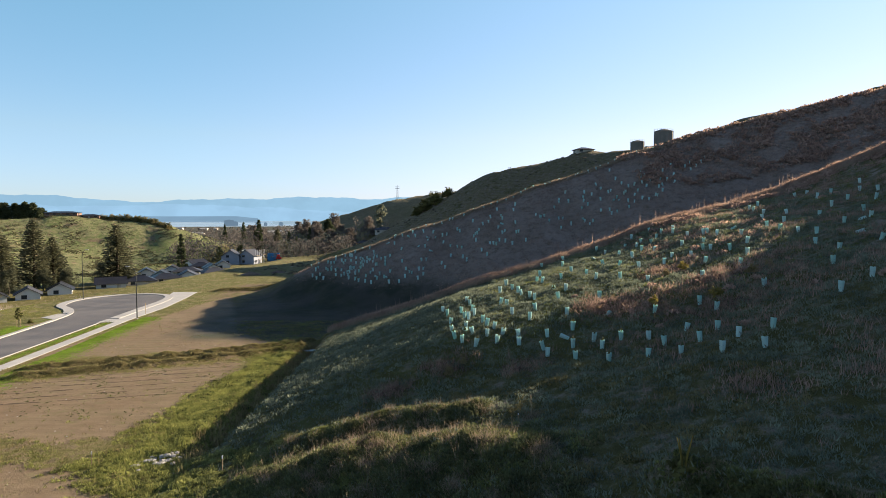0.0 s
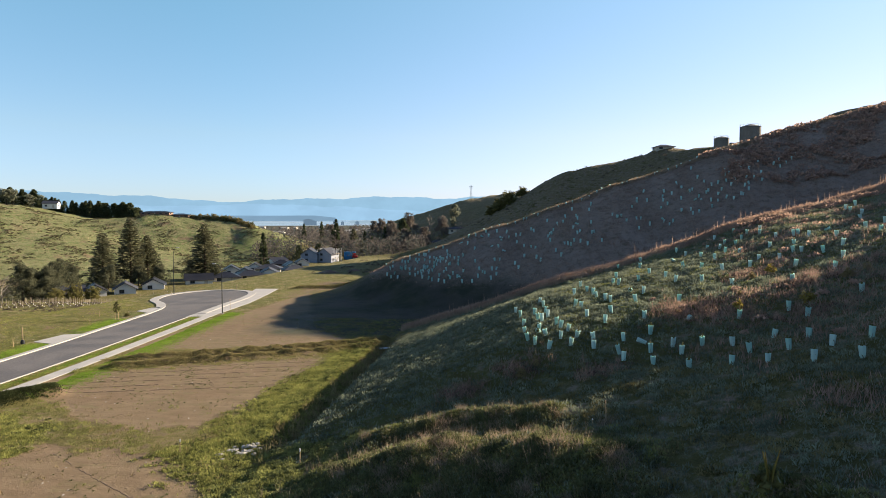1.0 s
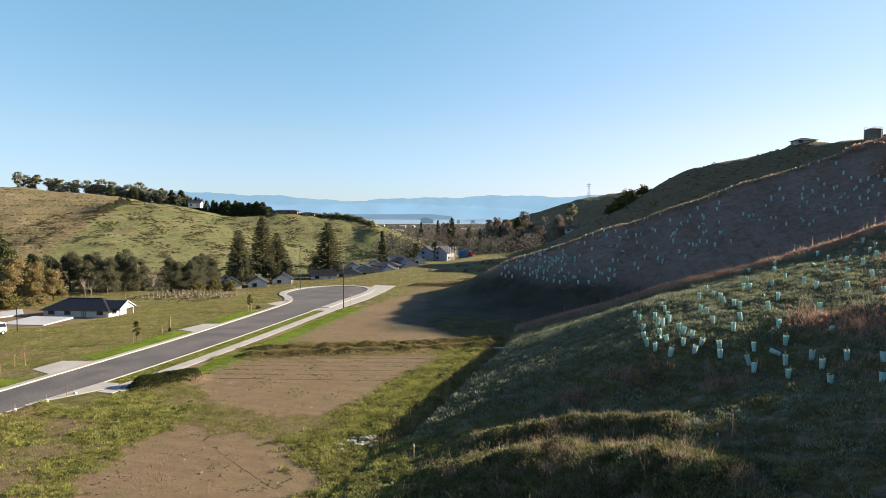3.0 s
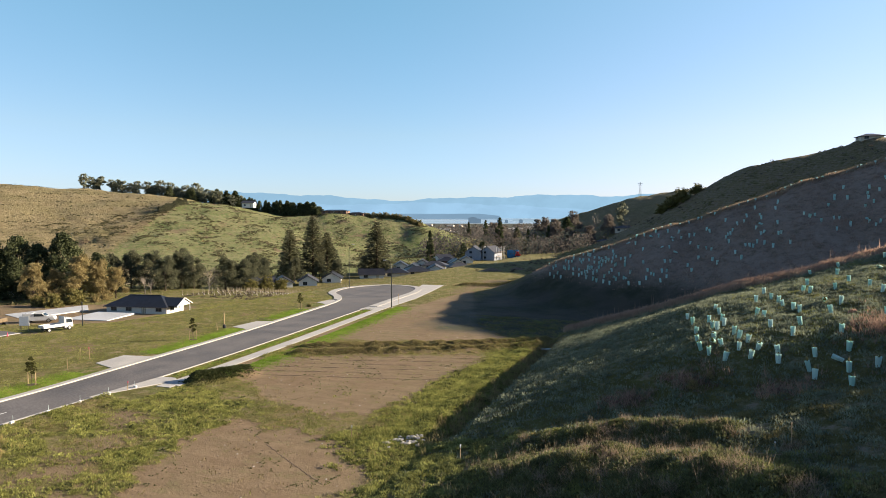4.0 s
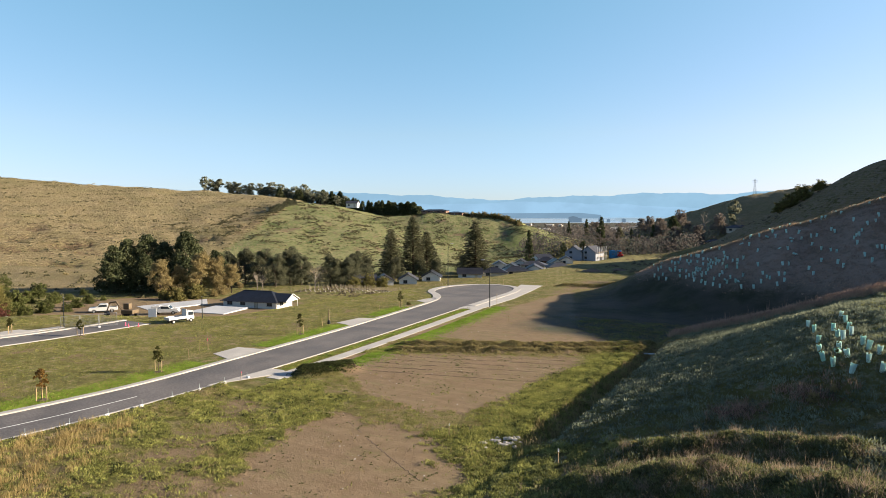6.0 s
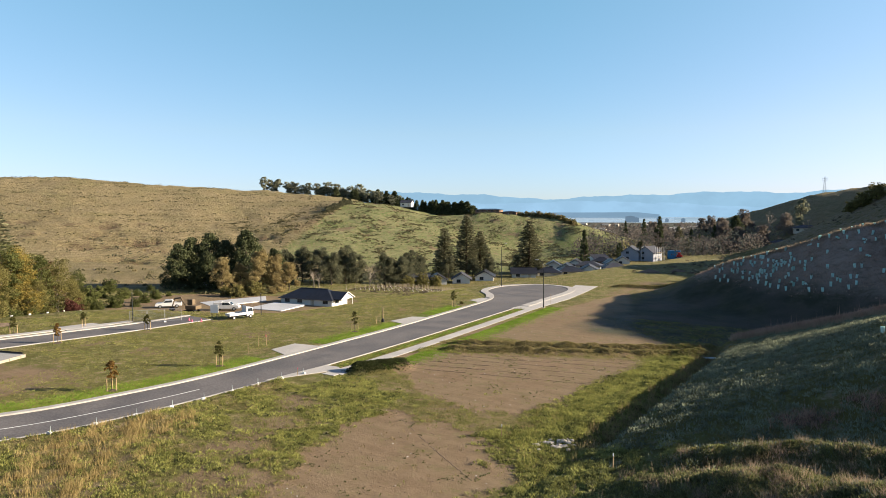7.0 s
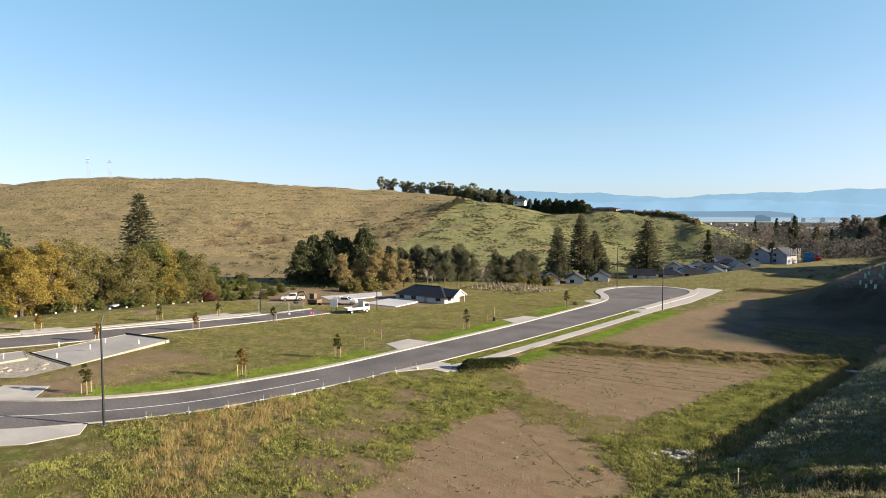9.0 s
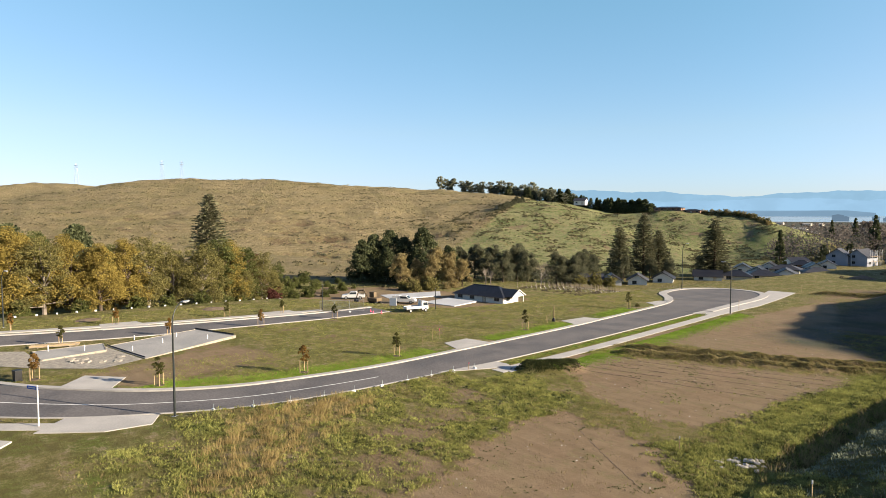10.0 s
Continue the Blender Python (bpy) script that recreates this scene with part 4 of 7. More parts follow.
plant("green", [(-127.2, 47, 13.93, 1.10), (-129.7, 53.1, 12.07, 1.10), (-134, 50, 12.65, 1.10), (-149, 18, 14.95, 1.10), (-151.8, 31.8, 12), (-146, 61, 9.20, 1.10), (-150, 70, 7)])
plant("shrub", [(-118, 40, 3.5), (-116.5, 34, 2.78), (-117, 29, 3.187), (-114, 20, 2.822), (-114.5, 12, 3.138), (-121, 45, 2.949), (-124, 50, 2.469), (-132.2, 62.2, 4.4), (-129.1, 64.1, 2.8), (-133, 69.6, 3.4), (-131.2, 73, 2.2), (-135.7, 77.7, 2.6), (-127.5, 59, 1.61), (-127.5, 53, 1.808), (-139.5, 83, 1.47), (-143, 88, 1.4), (-122, 47, 2.178), (-150, 84, 2), (-158, 92, 2)])
plant("shrub", [(-145, 70, 4.5), (-152, 76, 3.6), (-147, 79, 3.2), (-142, 84, 2.6), (-163, 84, 4.0), (-138, 66, 3.0)])
plant("red", [(-124.6, 57.4, 4.2), (-140.8, 58.2, 11)])
plant("dark", [(-149.4, 14, 16), (-147, 25, 16), (-156.3, 99.3, 12.01), (-158.7, 104.8, 13.52), (-156, 108.7, 14.74), (-152, 111, 12.85), (-147.1, 114.2, 15.67), (-148.2, 119.3, 11.2), (-150.5, 104, 10.02), (-148, 126, 9.649), (-152, 128, 10.17)])
plant("norfolk", [(-174.5, 61.8, 24.8, 1.3), (-137.2, 197.2, 18.6, 1.35), (-133, 206.1, 23.4, 1.2), (-131.2, 213.1, 17.2, 1.5), (-116.7, 227, 21.2, 1.4)])
plant("brown_shrub", [(-207, 388, 3.6), (-202, 388, 4.2), (-197, 388, 4.4), (-192, 387, 4.4), (-187, 387, 4.2), (-181, 386, 4.0), (-175, 384, 3.8), (-169, 382, 3.4), (-164, 379, 3.0), (22.3, 45.7, 0.7, 1.3), (24.0, 46.6, 0.6, 1.2), (18.4, 52.3, 0.6), (0.4, 42.4, 0.7), (1.4, 43.2, 0.5), (13.0, 48.1, 0.5), (18.6, 43.8, 0.45), (11.4, 46.2, 0.4), (15.8, 47.0, 0.4), (-154.2, 42.9, 10), (-158, 47.7, 8), (-140, 107, 3.031), (-131, 112, 3.054), (-129, 108, 2.035)])
plant("rust", [(-139.7, 100.7, 9.512), (-135.5, 109.5, 11.54), (-133.8, 113.1, 10.26), (-131.4, 115.8, 7.975), (-139, 106, 8.028)])
plant("olive_shrub", [(-129.4, 102.7, 4.517), (-129.3, 97.9, 3.506), (-133, 97, 3.004), (-126, 160, 4.976), (-124, 165, 5.499), (-122, 170, 4.5), (-141, 150, 6.376), (-8, 283, 6.5), (-3.5, 284, 7), (2, 286, 5.5), (-11.5, 284, 5), (-63.8, 97.5, 0.8)])
plant("macro", [(-151.7, 132.6, 10.11), (-148.6, 136.2, 11.05), (-142, 137.3, 10.96), (-134.4, 134.6, 9.931), (-138.3, 144.7, 11.57), (-133, 144, 10), (-132.5, 156.7, 11.4), (-129.1, 161.5, 10.3), (-141.8, 181.4, 10.71), (-141.7, 187.8, 8.804), (-136, 172, 9.002), (-133, 193.7, 8.395), (-128.6, 203.3, 7.307), (-121.9, 205.1, 7.498), (-119.4, 222.2, 7.904), (-113.2, 226.8, 6.396), (-118.9, 229.5, 9.708), (-138, 166, 9.505)])
plant("bare", [(-130.5, 147.2, 10.89), (-129, 122.4, 7.12), (-131, 126.4, 6.152), (-123, 139, 6.28), (-138, 120, 7.102)])
crest_rng = np.random.default_rng(3)
HILL = [(-482, 400), (-455, 416), (-430, 430), (-405, 436), (-380, 436), (-358, 441)]
plant("pine", [(np.interp(f, np.linspace(0, 1, 6), [p[0] for p in HILL]) + crest_rng.normal() * 3, np.interp(f, np.linspace(0, 1, 6), [p[1] for p in HILL]) + crest_rng.normal() * 4, crest_rng.uniform(9, 14)) for f in np.linspace(0, 1, 26)])
plant("row", [(-338 + 76 * f + crest_rng.normal() * 1.5, 414 + 6 * f + crest_rng.normal() * 3, crest_rng.uniform(8, 10) + 4 * f, 1.3) for f in np.linspace(0, 1, 24)])
plant("cypress", [(-114.5, 277.6, 16.01), (-124, 395, 15), (-119, 402, 12), (-113, 390, 19), (-98, 404, 14), (-92, 398, 11), (-86, 410, 15), (-138, 402, 12)])
plant("macro", [(-327 - 0.9 * k, 324 + 4.2 * k, 4.2 + 0.8 * (k % 3), 1.2) for k in range(8)])
plant("olive_shrub", [(-209 + 3.1 * k, 389 - 0.03 * k * k, 3.4 + 0.6 * (k % 3)) for k in range(15)])
plant("pine", [(x, y + 3, h * 0.8, 1.25) for x, y, h in ((-478, 401, 12), (-466, 410, 13), (-452, 415, 13), (-440, 422, 14), (-428, 428, 15), (-416, 432, 15), (-404, 434, 16), (-393, 430, 14), (-381, 433, 14), (-370, 436, 15), (-360, 440, 15), (-351, 436, 13))])
plant("pine", [(-480.5, 398.4, 11.7), (-475.2, 404.7, 13), (-468.7, 412.3, 13.2), (-459.1, 414, 12.6), (-446.6, 417.3, 14.6), (-439.9, 424.3, 16), (-431, 429.1, 16.5), (-421.8, 432.6, 17), (-413.3, 436.7, 16), (-400.3, 436.5, 19.7), (-385.2, 431.2, 13.8), (-372, 432, 14)])
plant("row", [(x, y, h, 1.7) for x, y, h in ((-410.4, 417.2, 10.9), (-399.3, 427.9, 11.1), (-377.7, 437.8, 16), (-368.2, 438, 14.3), (-362.5, 442.7, 16), (-392, 424, 11), (-340.6, 427, 11.3), (-330.1, 422.6, 9.2), (-315.7, 413.5, 8.8), (-308.2, 412.9, 9.4), (-302.2, 413.6, 10.4), (-296.9, 414.9, 11.7), (-291.1, 415.4, 11.8), (-285.3, 415.8, 11.5), (-280, 416.9, 12.4), (-274.3, 417.1, 14.1), (-269.2, 418.1, 14.6), (-264.2, 417.7, 12.6), (-312, 417, 9), (-300, 418, 10.5), (-289, 419, 12), (-277, 421, 13), (-266, 422, 13))])
plant("wood", [(-135.4, 450.3, 18), (-129, 452.2, 14.7), (-120, 434, 11.01), (-97, 370, 9), (-118, 400, 8.999), (-113.6, 500, 12), (-101, 470, 13), (-90, 450, 14), (-75, 440, 16), (-81.6, 412.2, 16), (-69.3, 394.2, 14), (-57.9, 396, 13), (-47.8, 407.4, 13)])
plant("norfolk", [(-101, 387.3, 15.4, 1.5), (-93.6, 378.8, 9)])
plant("bare", [(-75.3, 403.2, 14), (-58.8, 426.2, 15), (-35.2, 398.7, 11), (-48, 405, 10), (-84, 398, 10), (-64, 390, 9)])
plant("pine", [(-41.4, 418.2, 17, 0.7)])
plant("dark", [(-76.8, 424.7, 15), (-116.4, 330.3, 7.998), (-110, 345, 8.004)])

# ---- street furniture ----
POLE = plain("pole_paint", (0.028, 0.034, 0.034), 0.45, vary=0.1, scale=8, bump=0)
STEEL = plain("galvanised_steel", (0.42, 0.43, 0.44), 0.45, 0.7, 0.1, 8, 0)
LENS = plain("lamp_lens", (0.80, 0.82, 0.84), 0.25, vary=0.03, bump=0)
TIMBER = plain("pale_timber", (0.50, 0.36, 0.20), 0.85, vary=0.16, scale=6, bump=0.004)
RAW_TIMBER = plain("weathered_timber", (0.36, 0.30, 0.22), 0.9, vary=0.18, scale=6, bump=0.004)
WHITE = plain("white_paint", (0.78, 0.78, 0.76), 0.6, vary=0.06, scale=2, bump=0)
BLUE = plain("blue_enamel", (0.02, 0.10, 0.55), 0.5, vary=0.06, bump=0)
PINK = plain("fluorescent_pink", (0.85, 0.12, 0.22), 0.7, vary=0.08, bump=0)
BLACK = plain("black_plastic", (0.02, 0.02, 0.022), 0.5, vary=0.1, bump=0)


def street_lamp(x, y, height, turn):
    """A tapered pole with a curved outreach arm and a flat lamp head."""
    root = thing("street_lamp", x, y, turn, "dark painted street lamp with a curved arm and flat head", "street lamp", "street lamps")
    part("base_plate", box(bmesh.new(), -0.17, 0.17, -0.17, 0.17, 0, 0.03, 0.006), STEEL, root)
    part("pole", tube(bmesh.new(), [(0, 0, 0), (0, 0, 1.2), (0, 0, height * 0.82)], [0.095, 0.09, 0.055], 12), POLE, root)
    h = height * 0.82
    arc = [(1.5 * (1 - math.cos(a)) * 0.8, 0, h + (height - h) * math.sin(a)) for a in (k * math.pi / 16 for k in range(9))]
    part("arm", tube(bmesh.new(), arc, [0.05 - 0.002 * k for k in range(9)], 10), POLE, root)
    tip = arc[-1]
    head = part("lamp_head", box(bmesh.new(), tip[0] - 0.1, tip[0] + 0.62, -0.14, 0.14, tip[2] - 0.05, tip[2] + 0.06, 0.03), STEEL, root, "grey metal lamp head")
    part("lens", box(bmesh.new(), tip[0] + 0.1, tip[0] + 0.56, -0.1, 0.1, tip[2] - 0.075, tip[2] - 0.052), LENS, head)


for lx, ly, lh, lt in ((-47.9, 14.4, 8.3, 125), (-49.9, 102.9, 8.5, 172), (-74.6, 131, 10.4, -20), (-98.9, 8.4, 7.4, 15)):
    street_lamp(lx, ly, lh, lt)


def utility_post(x, y, height):
    root = thing("utility_post", x, y, 0, "slim dark post beside the far street", "post", "utility posts")
    part("shaft", rod(0, 0, -0.2, height, 0.07, 0.055), POLE, root)
    part("cap", rod(0, 0, height, height + 0.05, 0.08, 0.03), STEEL, root)


utility_post(-89.6, 49.5, 4.2)
utility_post(-80.9, 65.6, 3.4)


def street_sign(x, y):
    root = thing("street_sign", x, y, 30, "white pole with a blue street name blade", "street sign")
    part("pole", rod(0, 0, -0.1, 2.9, 0.05, 0.05, 10), WHITE, root)
    blade = part("blade", box(bmesh.new(), -1.0, 0.06, -0.02, 0.02, 2.6, 2.82, 0.008), BLUE, root, "blue sign blade")
    part("lettering", box(bmesh.new(), -0.85, -0.15, -0.026, -0.021, 2.67, 2.75), WHITE, blade)


street_sign(-51.1, 6.3)


# ---- young street trees ----
BRONZE = leaf_material("bronze_leaves", (0.09, 0.055, 0.018), (0.30, 0.17, 0.045))
SAPLING = leaf_material("sapling_leaves", (0.035, 0.040, 0.014), (0.12, 0.115, 0.035))


def street_tree(x, y, h, stakes, leaves, seed, label):
    rng = np.random.default_rng(seed)
    root = thing("street_tree", x, y, 40 * seed, label, "tree", "young street trees")
    bm = bmesh.new()
    tube(bm, [(0, 0, -0.1), (0.02, 0.01, h * 0.5), (0, 0.02, h * 0.97)], [0.03, 0.022, 0.006], 6)
    for k in range(9):
        a, z = 2.4 * k, h * (0.45 + 0.05 * k)
        tube(bm, [(0, 0, z), (math.cos(a) * 0.32, math.sin(a) * 0.32, z + 0.2)], [0.012, 0.004], 4)
    part("trunk", bm, BARK, root)

    def shape():
        a, f = rng.uniform(0, 6.28), rng.uniform(0, 1)
        r = h * 0.17 * math.sin(math.pi * (0.15 + 0.8 * f)) * rng.uniform(0.4, 1.1)
        return np.array([math.cos(a) * r, math.sin(a) * r, h * (0.42 + 0.58 * f)])
    part_mesh("crown", mesh_of("crown", *quads(clumps(rng, 34, 13, shape, 0.15), 0.13, rng), leaves), root)
    for k in range(stakes):
        a = 2 * math.pi * k / stakes + 0.5
        part("stake", box(bmesh.new(), math.cos(a) * 0.42 - 0.03, math.cos(a) * 0.42 + 0.03, math.sin(a) * 0.42 - 0.03, math.sin(a) * 0.42 + 0.03, -0.1, 1.15, 0.006), TIMBER, root, "pale timber stake")
    bm = bmesh.new()
    for k in range(stakes):
        a = 2 * math.pi * k / stakes + 0.5
        tube(bm, [(0, 0, 1.0), (math.cos(a) * 0.42, math.sin(a) * 0.42, 1.0)], [0.012, 0.012], 4)
    part("tie", bm, BLACK, root)
    part("mulch", lathe(bmesh.new(), [(0.55, -0.05), (0.5, 0.04), (0.3, 0.07), (0.05, 0.08)], 10), BARK, root)


for k, (tx, ty, th) in enumerate(((-66, 7.8, 2.4), (-57.6, 16, 2.5), (-54.5, 28.2, 2.7), (-55.3, 39.6, 2.5), (-58.6, 63.2, 2.7), (-63.0, 93.6, 2.8))):
    orange = k in (0, 2)
    street_tree(tx, ty, th, 3 if k < 3 else 2, BRONZE if orange else SAPLING, k + 1, "young street tree with bronze leaves tied to timber stakes" if orange else "young street tree with dull green leaves tied to timber stakes")
for k, (tx, ty, th) in enumerate(((-93.4, 20.4, 2.2), (-81.6, 12.2, 2.2), (-81.2, 23.7, 2.1), (-91.4, 34.8, 2.3), (-80.8, 35.4, 2.3), (-90.4, 43, 2.0), (-95, 8.8, 2.2), (-81.4, 47, 2.1))):
    street_tree(tx, ty, th, 2, BRONZE if k % 2 == 0 else SAPLING, k + 11, "young street tree beside the far street tied to stakes")


# ---- pegs and markers ----
def survey_peg(x, y, h, paint, turn=0, lean=3):
    root = thing("survey_peg", x, y, turn, "slim timber survey peg with a painted top", "peg", "survey pegs")
    root.matrix_basis = root.matrix_basis @ pose(0, 0, 0, lean, 1, 0)
    part("shaft", box(bmesh.new(), -0.028, 0.028, -0.02, 0.02, -0.3, h * 0.8, 0.004), TIMBER, root)
    part("painted_top", box(bmesh.new(), -0.031, 0.031, -0.023, 0.023, h * 0.8 + 0.002, h, 0.004), paint, root, "painted peg top")


for k, (px, py, ph, pm) in enumerate(((-12.4, 35.0, 0.95, WHITE), (-21.5, 38.1, 0.9, WHITE), (4.6, 32.6, 1.1, TIMBER), (3.9, 32.4, 0.35, WHITE), (-60.7, 48.8, 1.35, TIMBER), (-60.2, 49.6, 1.35, PINK), (-58.2, 45.4, 1.0, TIMBER), (-61.0, 70.4, 1.0, TIMBER),
                                      (-63.6, 88, 1.0, TIMBER), (-50.9, 108, 1.9, TIMBER), (-66, 143.6, 1.4, TIMBER), (-57, 150, 1.5, TIMBER), (-68, 96.5, 0.9, TIMBER), (-46.0, 41.6, 0.8, PINK), (-74.6, 130.1, 0.7, WHITE), (-75.8, 130.6, 0.8, WHITE))):
    survey_peg(px, py, ph, pm, 37 * k, (-4 + 3 * k) % 9 - 4)
tall_stake = thing("marker_stake", -61.3, 72.2, 10, "tall pale timber marker stake with a black collar", "stake")
part("shaft", box(bmesh.new(), -0.06, 0.06, -0.04, 0.04, -0.2, 2.1, 0.008), TIMBER, tall_stake)
part("collar", lathe(bmesh.new(), [(0.24, 0), (0.24, 0.35), (0.12, 0.55)], 12), BLACK, tall_stake, "black plastic collar")

CLEAR = plain("milky_plastic", (0.62, 0.74, 0.74), 0.4, vary=0.08, bump=0)
edge = even(part_of(offset(RIGHT_EDGE, -0.8), 16.5, 43), 10)
for k in range(10):
    ex, ey = edge[k]
    root = thing("kerb_marker", ex, ey, 20 * k, "small white weighted marker with a thin stake beside the kerb", "marker", "kerb markers")
    bm = bmesh.new()
    box(bm, -0.16, 0.16, -0.1, 0.1, 0.0, 0.22, 0.05)
    part("sandbag", bm, WHITE, root)
    part("stake", rod(0.1, 0, 0, 0.6, 0.012, 0.010, 6), CLEAR, root, "thin milky plastic stake")

litter_bin = thing("rubbish_bin", -66.2, 6.6, 15, "black wheeled rubbish bin on the grass strip", "bin")
part("body", prism(bmesh.new(), [(-0.25, 0.1), (0.25, 0.1), (0.31, 0.95), (-0.31, 0.95)], -0.28, 0.28), BLACK, litter_bin)
part("lid", box(bmesh.new(), -0.34, 0.34, -0.31, 0.31, 0.952, 1.02, 0.02), BLACK, litter_bin)
for sx in (-0.22, 0.22):
    part("wheel", tube(bmesh.new(), [(sx - 0.03, 0.24, 0.1), (sx + 0.03, 0.24, 0.1)], [0.1, 0.1], 12), BLACK, litter_bin)
# ---- plant guards ----
SLEEVE = Nodes("guard_plastic", 0.55)
sleeve_tone = SLEEVE.mix(SLEEVE.add("ShaderNodeObjectInfo").outputs["Random"], (0.46, 0.70, 0.64), (0.66, 0.80, 0.77))
SLEEVE.colour(sleeve_tone)
glow = SLEEVE.add("ShaderNodeBsdfTranslucent")
SLEEVE.put(glow.inputs["Color"], sleeve_tone)
blend = SLEEVE.add("ShaderNodeMixShader")
blend.inputs[0].default_value = 0.6
SLEEVE.tree.links.new(SLEEVE.bsdf.outputs[0], blend.inputs[1])
SLEEVE.tree.links.new(glow.outputs[0], blend.inputs[2])
SLEEVE.tree.links.new(blend.outputs[0], SLEEVE.tree.nodes["Material Output"].inputs[0])
SLEEVE = SLEEVE.mat


def sleeve_shell(bm, m=None, h=0.60, r=0.16):
    """An open, slightly squashed plastic sleeve with a wall thickness."""
    n = 8
    rings = []
    for rr, z in ((r * 0.86, 0.0), (r, h * 0.5), (r * 1.1, h), (r * 1.1 - 0.012, h), (r * 0.86 - 0.012, 0.02)):
        rings.append([bm.verts.new((m or Matrix()) @ Vector((rr * math.cos(6.2832 * j / n), 0.9 * rr * math.sin(6.2832 * j / n), z))) for j in range(n)])
    for a, b in zip(rings, rings[1:]):
        for j in range(n):
            bm.faces.new((a[j], a[(j + 1) % n], b[(j + 1) % n], b[j]))


guard = tagged(new("plant_guard"), "pale green plastic plant guard held by a cane on the slope", "plant guard", "plant guards on the slopes")
bm = bmesh.new()
sleeve_shell(bm)
part("sleeve", bm, SLEEVE, guard)
part("cane", tube(bmesh.new(), [(0.13, 0.02, -0.2), (0.15, 0.03, 0.88)], [0.010, 0.008], 5), RAW_TIMBER, guard)
seedling_rng = np.random.default_rng(5)
part_mesh("seedling", mesh_of("seedling", *quads(seedling_rng.normal(size=(26, 3)) * [0.05, 0.05, 0.16] + [0, 0, 0.52], 0.10, seedling_rng, 0, 2.2), OLIVE), guard)


def inside(x, y, poly):
    hit = False
    for (ax, ay), (bx, by) in zip(poly, poly[1:] + poly[:1]):
        if (ay > y) != (by > y) and x < (bx - ax) * (y - ay) / (by - ay) + ax:
            hit = not hit
    return hit


rng = np.random.default_rng(31)
spots = []
planted_a = [(0.0, 59.2), (0.4, 56.4), (0.6, 52.0), (0.7, 48.6), (0.9, 46.6), (1.6, 55.4), (1.8, 52.4), (1.8, 49.0), (1.8, 47.8), (1.4, 45.8), (2.1, 51.4), (2.5, 55.0), (2.6, 52.4), (2.2, 60.8), (2.5, 58.2), (2.2, 46.8), (3.1, 49.3), (3.3, 47.9), (3.2, 45.9), (3.8, 46.9), (4.3, 45.8), (2.3, 44.8), (3.8, 44.7), (5.0, 55.0), (5.5, 61.0), (5.4, 53.8), (5.5, 50.1), (6.7, 61.3), (7.0, 59.2), (7.2, 57.8), (6.4, 64.3), (7.6, 55.5), (7.9, 54.5), (7.3, 49.7), (6.5, 47.2), (5.4, 44.9), (5.3, 43.9), (9.3, 62.9), (12.6, 80.6), (10.1, 65.9), (9.7, 62.1), (9.9, 56.6)]
planted_b = [(10.6, 54.6), (9.5, 51.8), (11.7, 62.5), (13.8, 73.3), (15.3, 80.4), (13.0, 64.1), (13.7, 60.5), (13.8, 57.2), (9.2, 46.9), (7.3, 44.0), (9.1, 44.3), (8.6, 43.0), (6.8, 42.5), (6.9, 41.5), (8.6, 41.6), (8.4, 39.8), (10.0, 41.8), (10.2, 40.4), (10.0, 37.9), (11.6, 41.0), (13.1, 40.1), (11.9, 36.5), (13.5, 38.3), (13.6, 35.9), (15.0, 36.7), (15.0, 33.8), (16.5, 35.2), (16.7, 32.6), (18.0, 34.4), (17.8, 41.1), (16.3, 37.4), (15.1, 39.2), (17.4, 42.8), (14.6, 43.6), (11.6, 44.9), (12.2, 49.3), (15.5, 55.3), (17.1, 61.5), (16.3, 64.4), (17.0, 70.6), (19.0, 78.4), (19.0, 74.4)]
planted_c = [(19.1, 69.0), (21.6, 75.6), (19.4, 65.0), (18.2, 58.7), (22.0, 72.2), (21.0, 67.2), (23.4, 78.8), (23.3, 74.7), (21.6, 64.9), (24.7, 73.6), (23.4, 71.3), (25.8, 75.3), (25.8, 79.3), (26.3, 72.8), (27.2, 75.1), (26.1, 67.8), (24.1, 64.0), (22.7, 58.0), (21.8, 60.4), (20.1, 57.6), (16.8, 51.8), (19.6, 47.8), (22.0, 53.2), (24.3, 59.2), (25.3, 61.7), (24.5, 58.1), (27.6, 66.3), (27.1, 66.1), (27.2, 63.2), (27.9, 59.4), (29.5, 65.0), (26.6, 55.6), (25.2, 55.6), (24.6, 51.2), (23.2, 49.5), (21.5, 42.3), (30.2, 59.2), (30.0, 56.6)]
spots += [(x, y, 1.0) for x, y in planted_a + planted_b + planted_c]
upper_field = [(20, 33), (24, 30), (44, 58), (46, 74), (36, 76), (29, 55)]
for gx in np.arange(20, 48, 2.6):
    for gy in np.arange(30, 78, 3.0):
        x, y = gx + rng.uniform(-1.1, 1.1), gy + rng.uniform(-1.3, 1.3)
        if inside(x, y, upper_field) and rng.uniform() < 0.6:
            spots.append((x, y, 1.0))
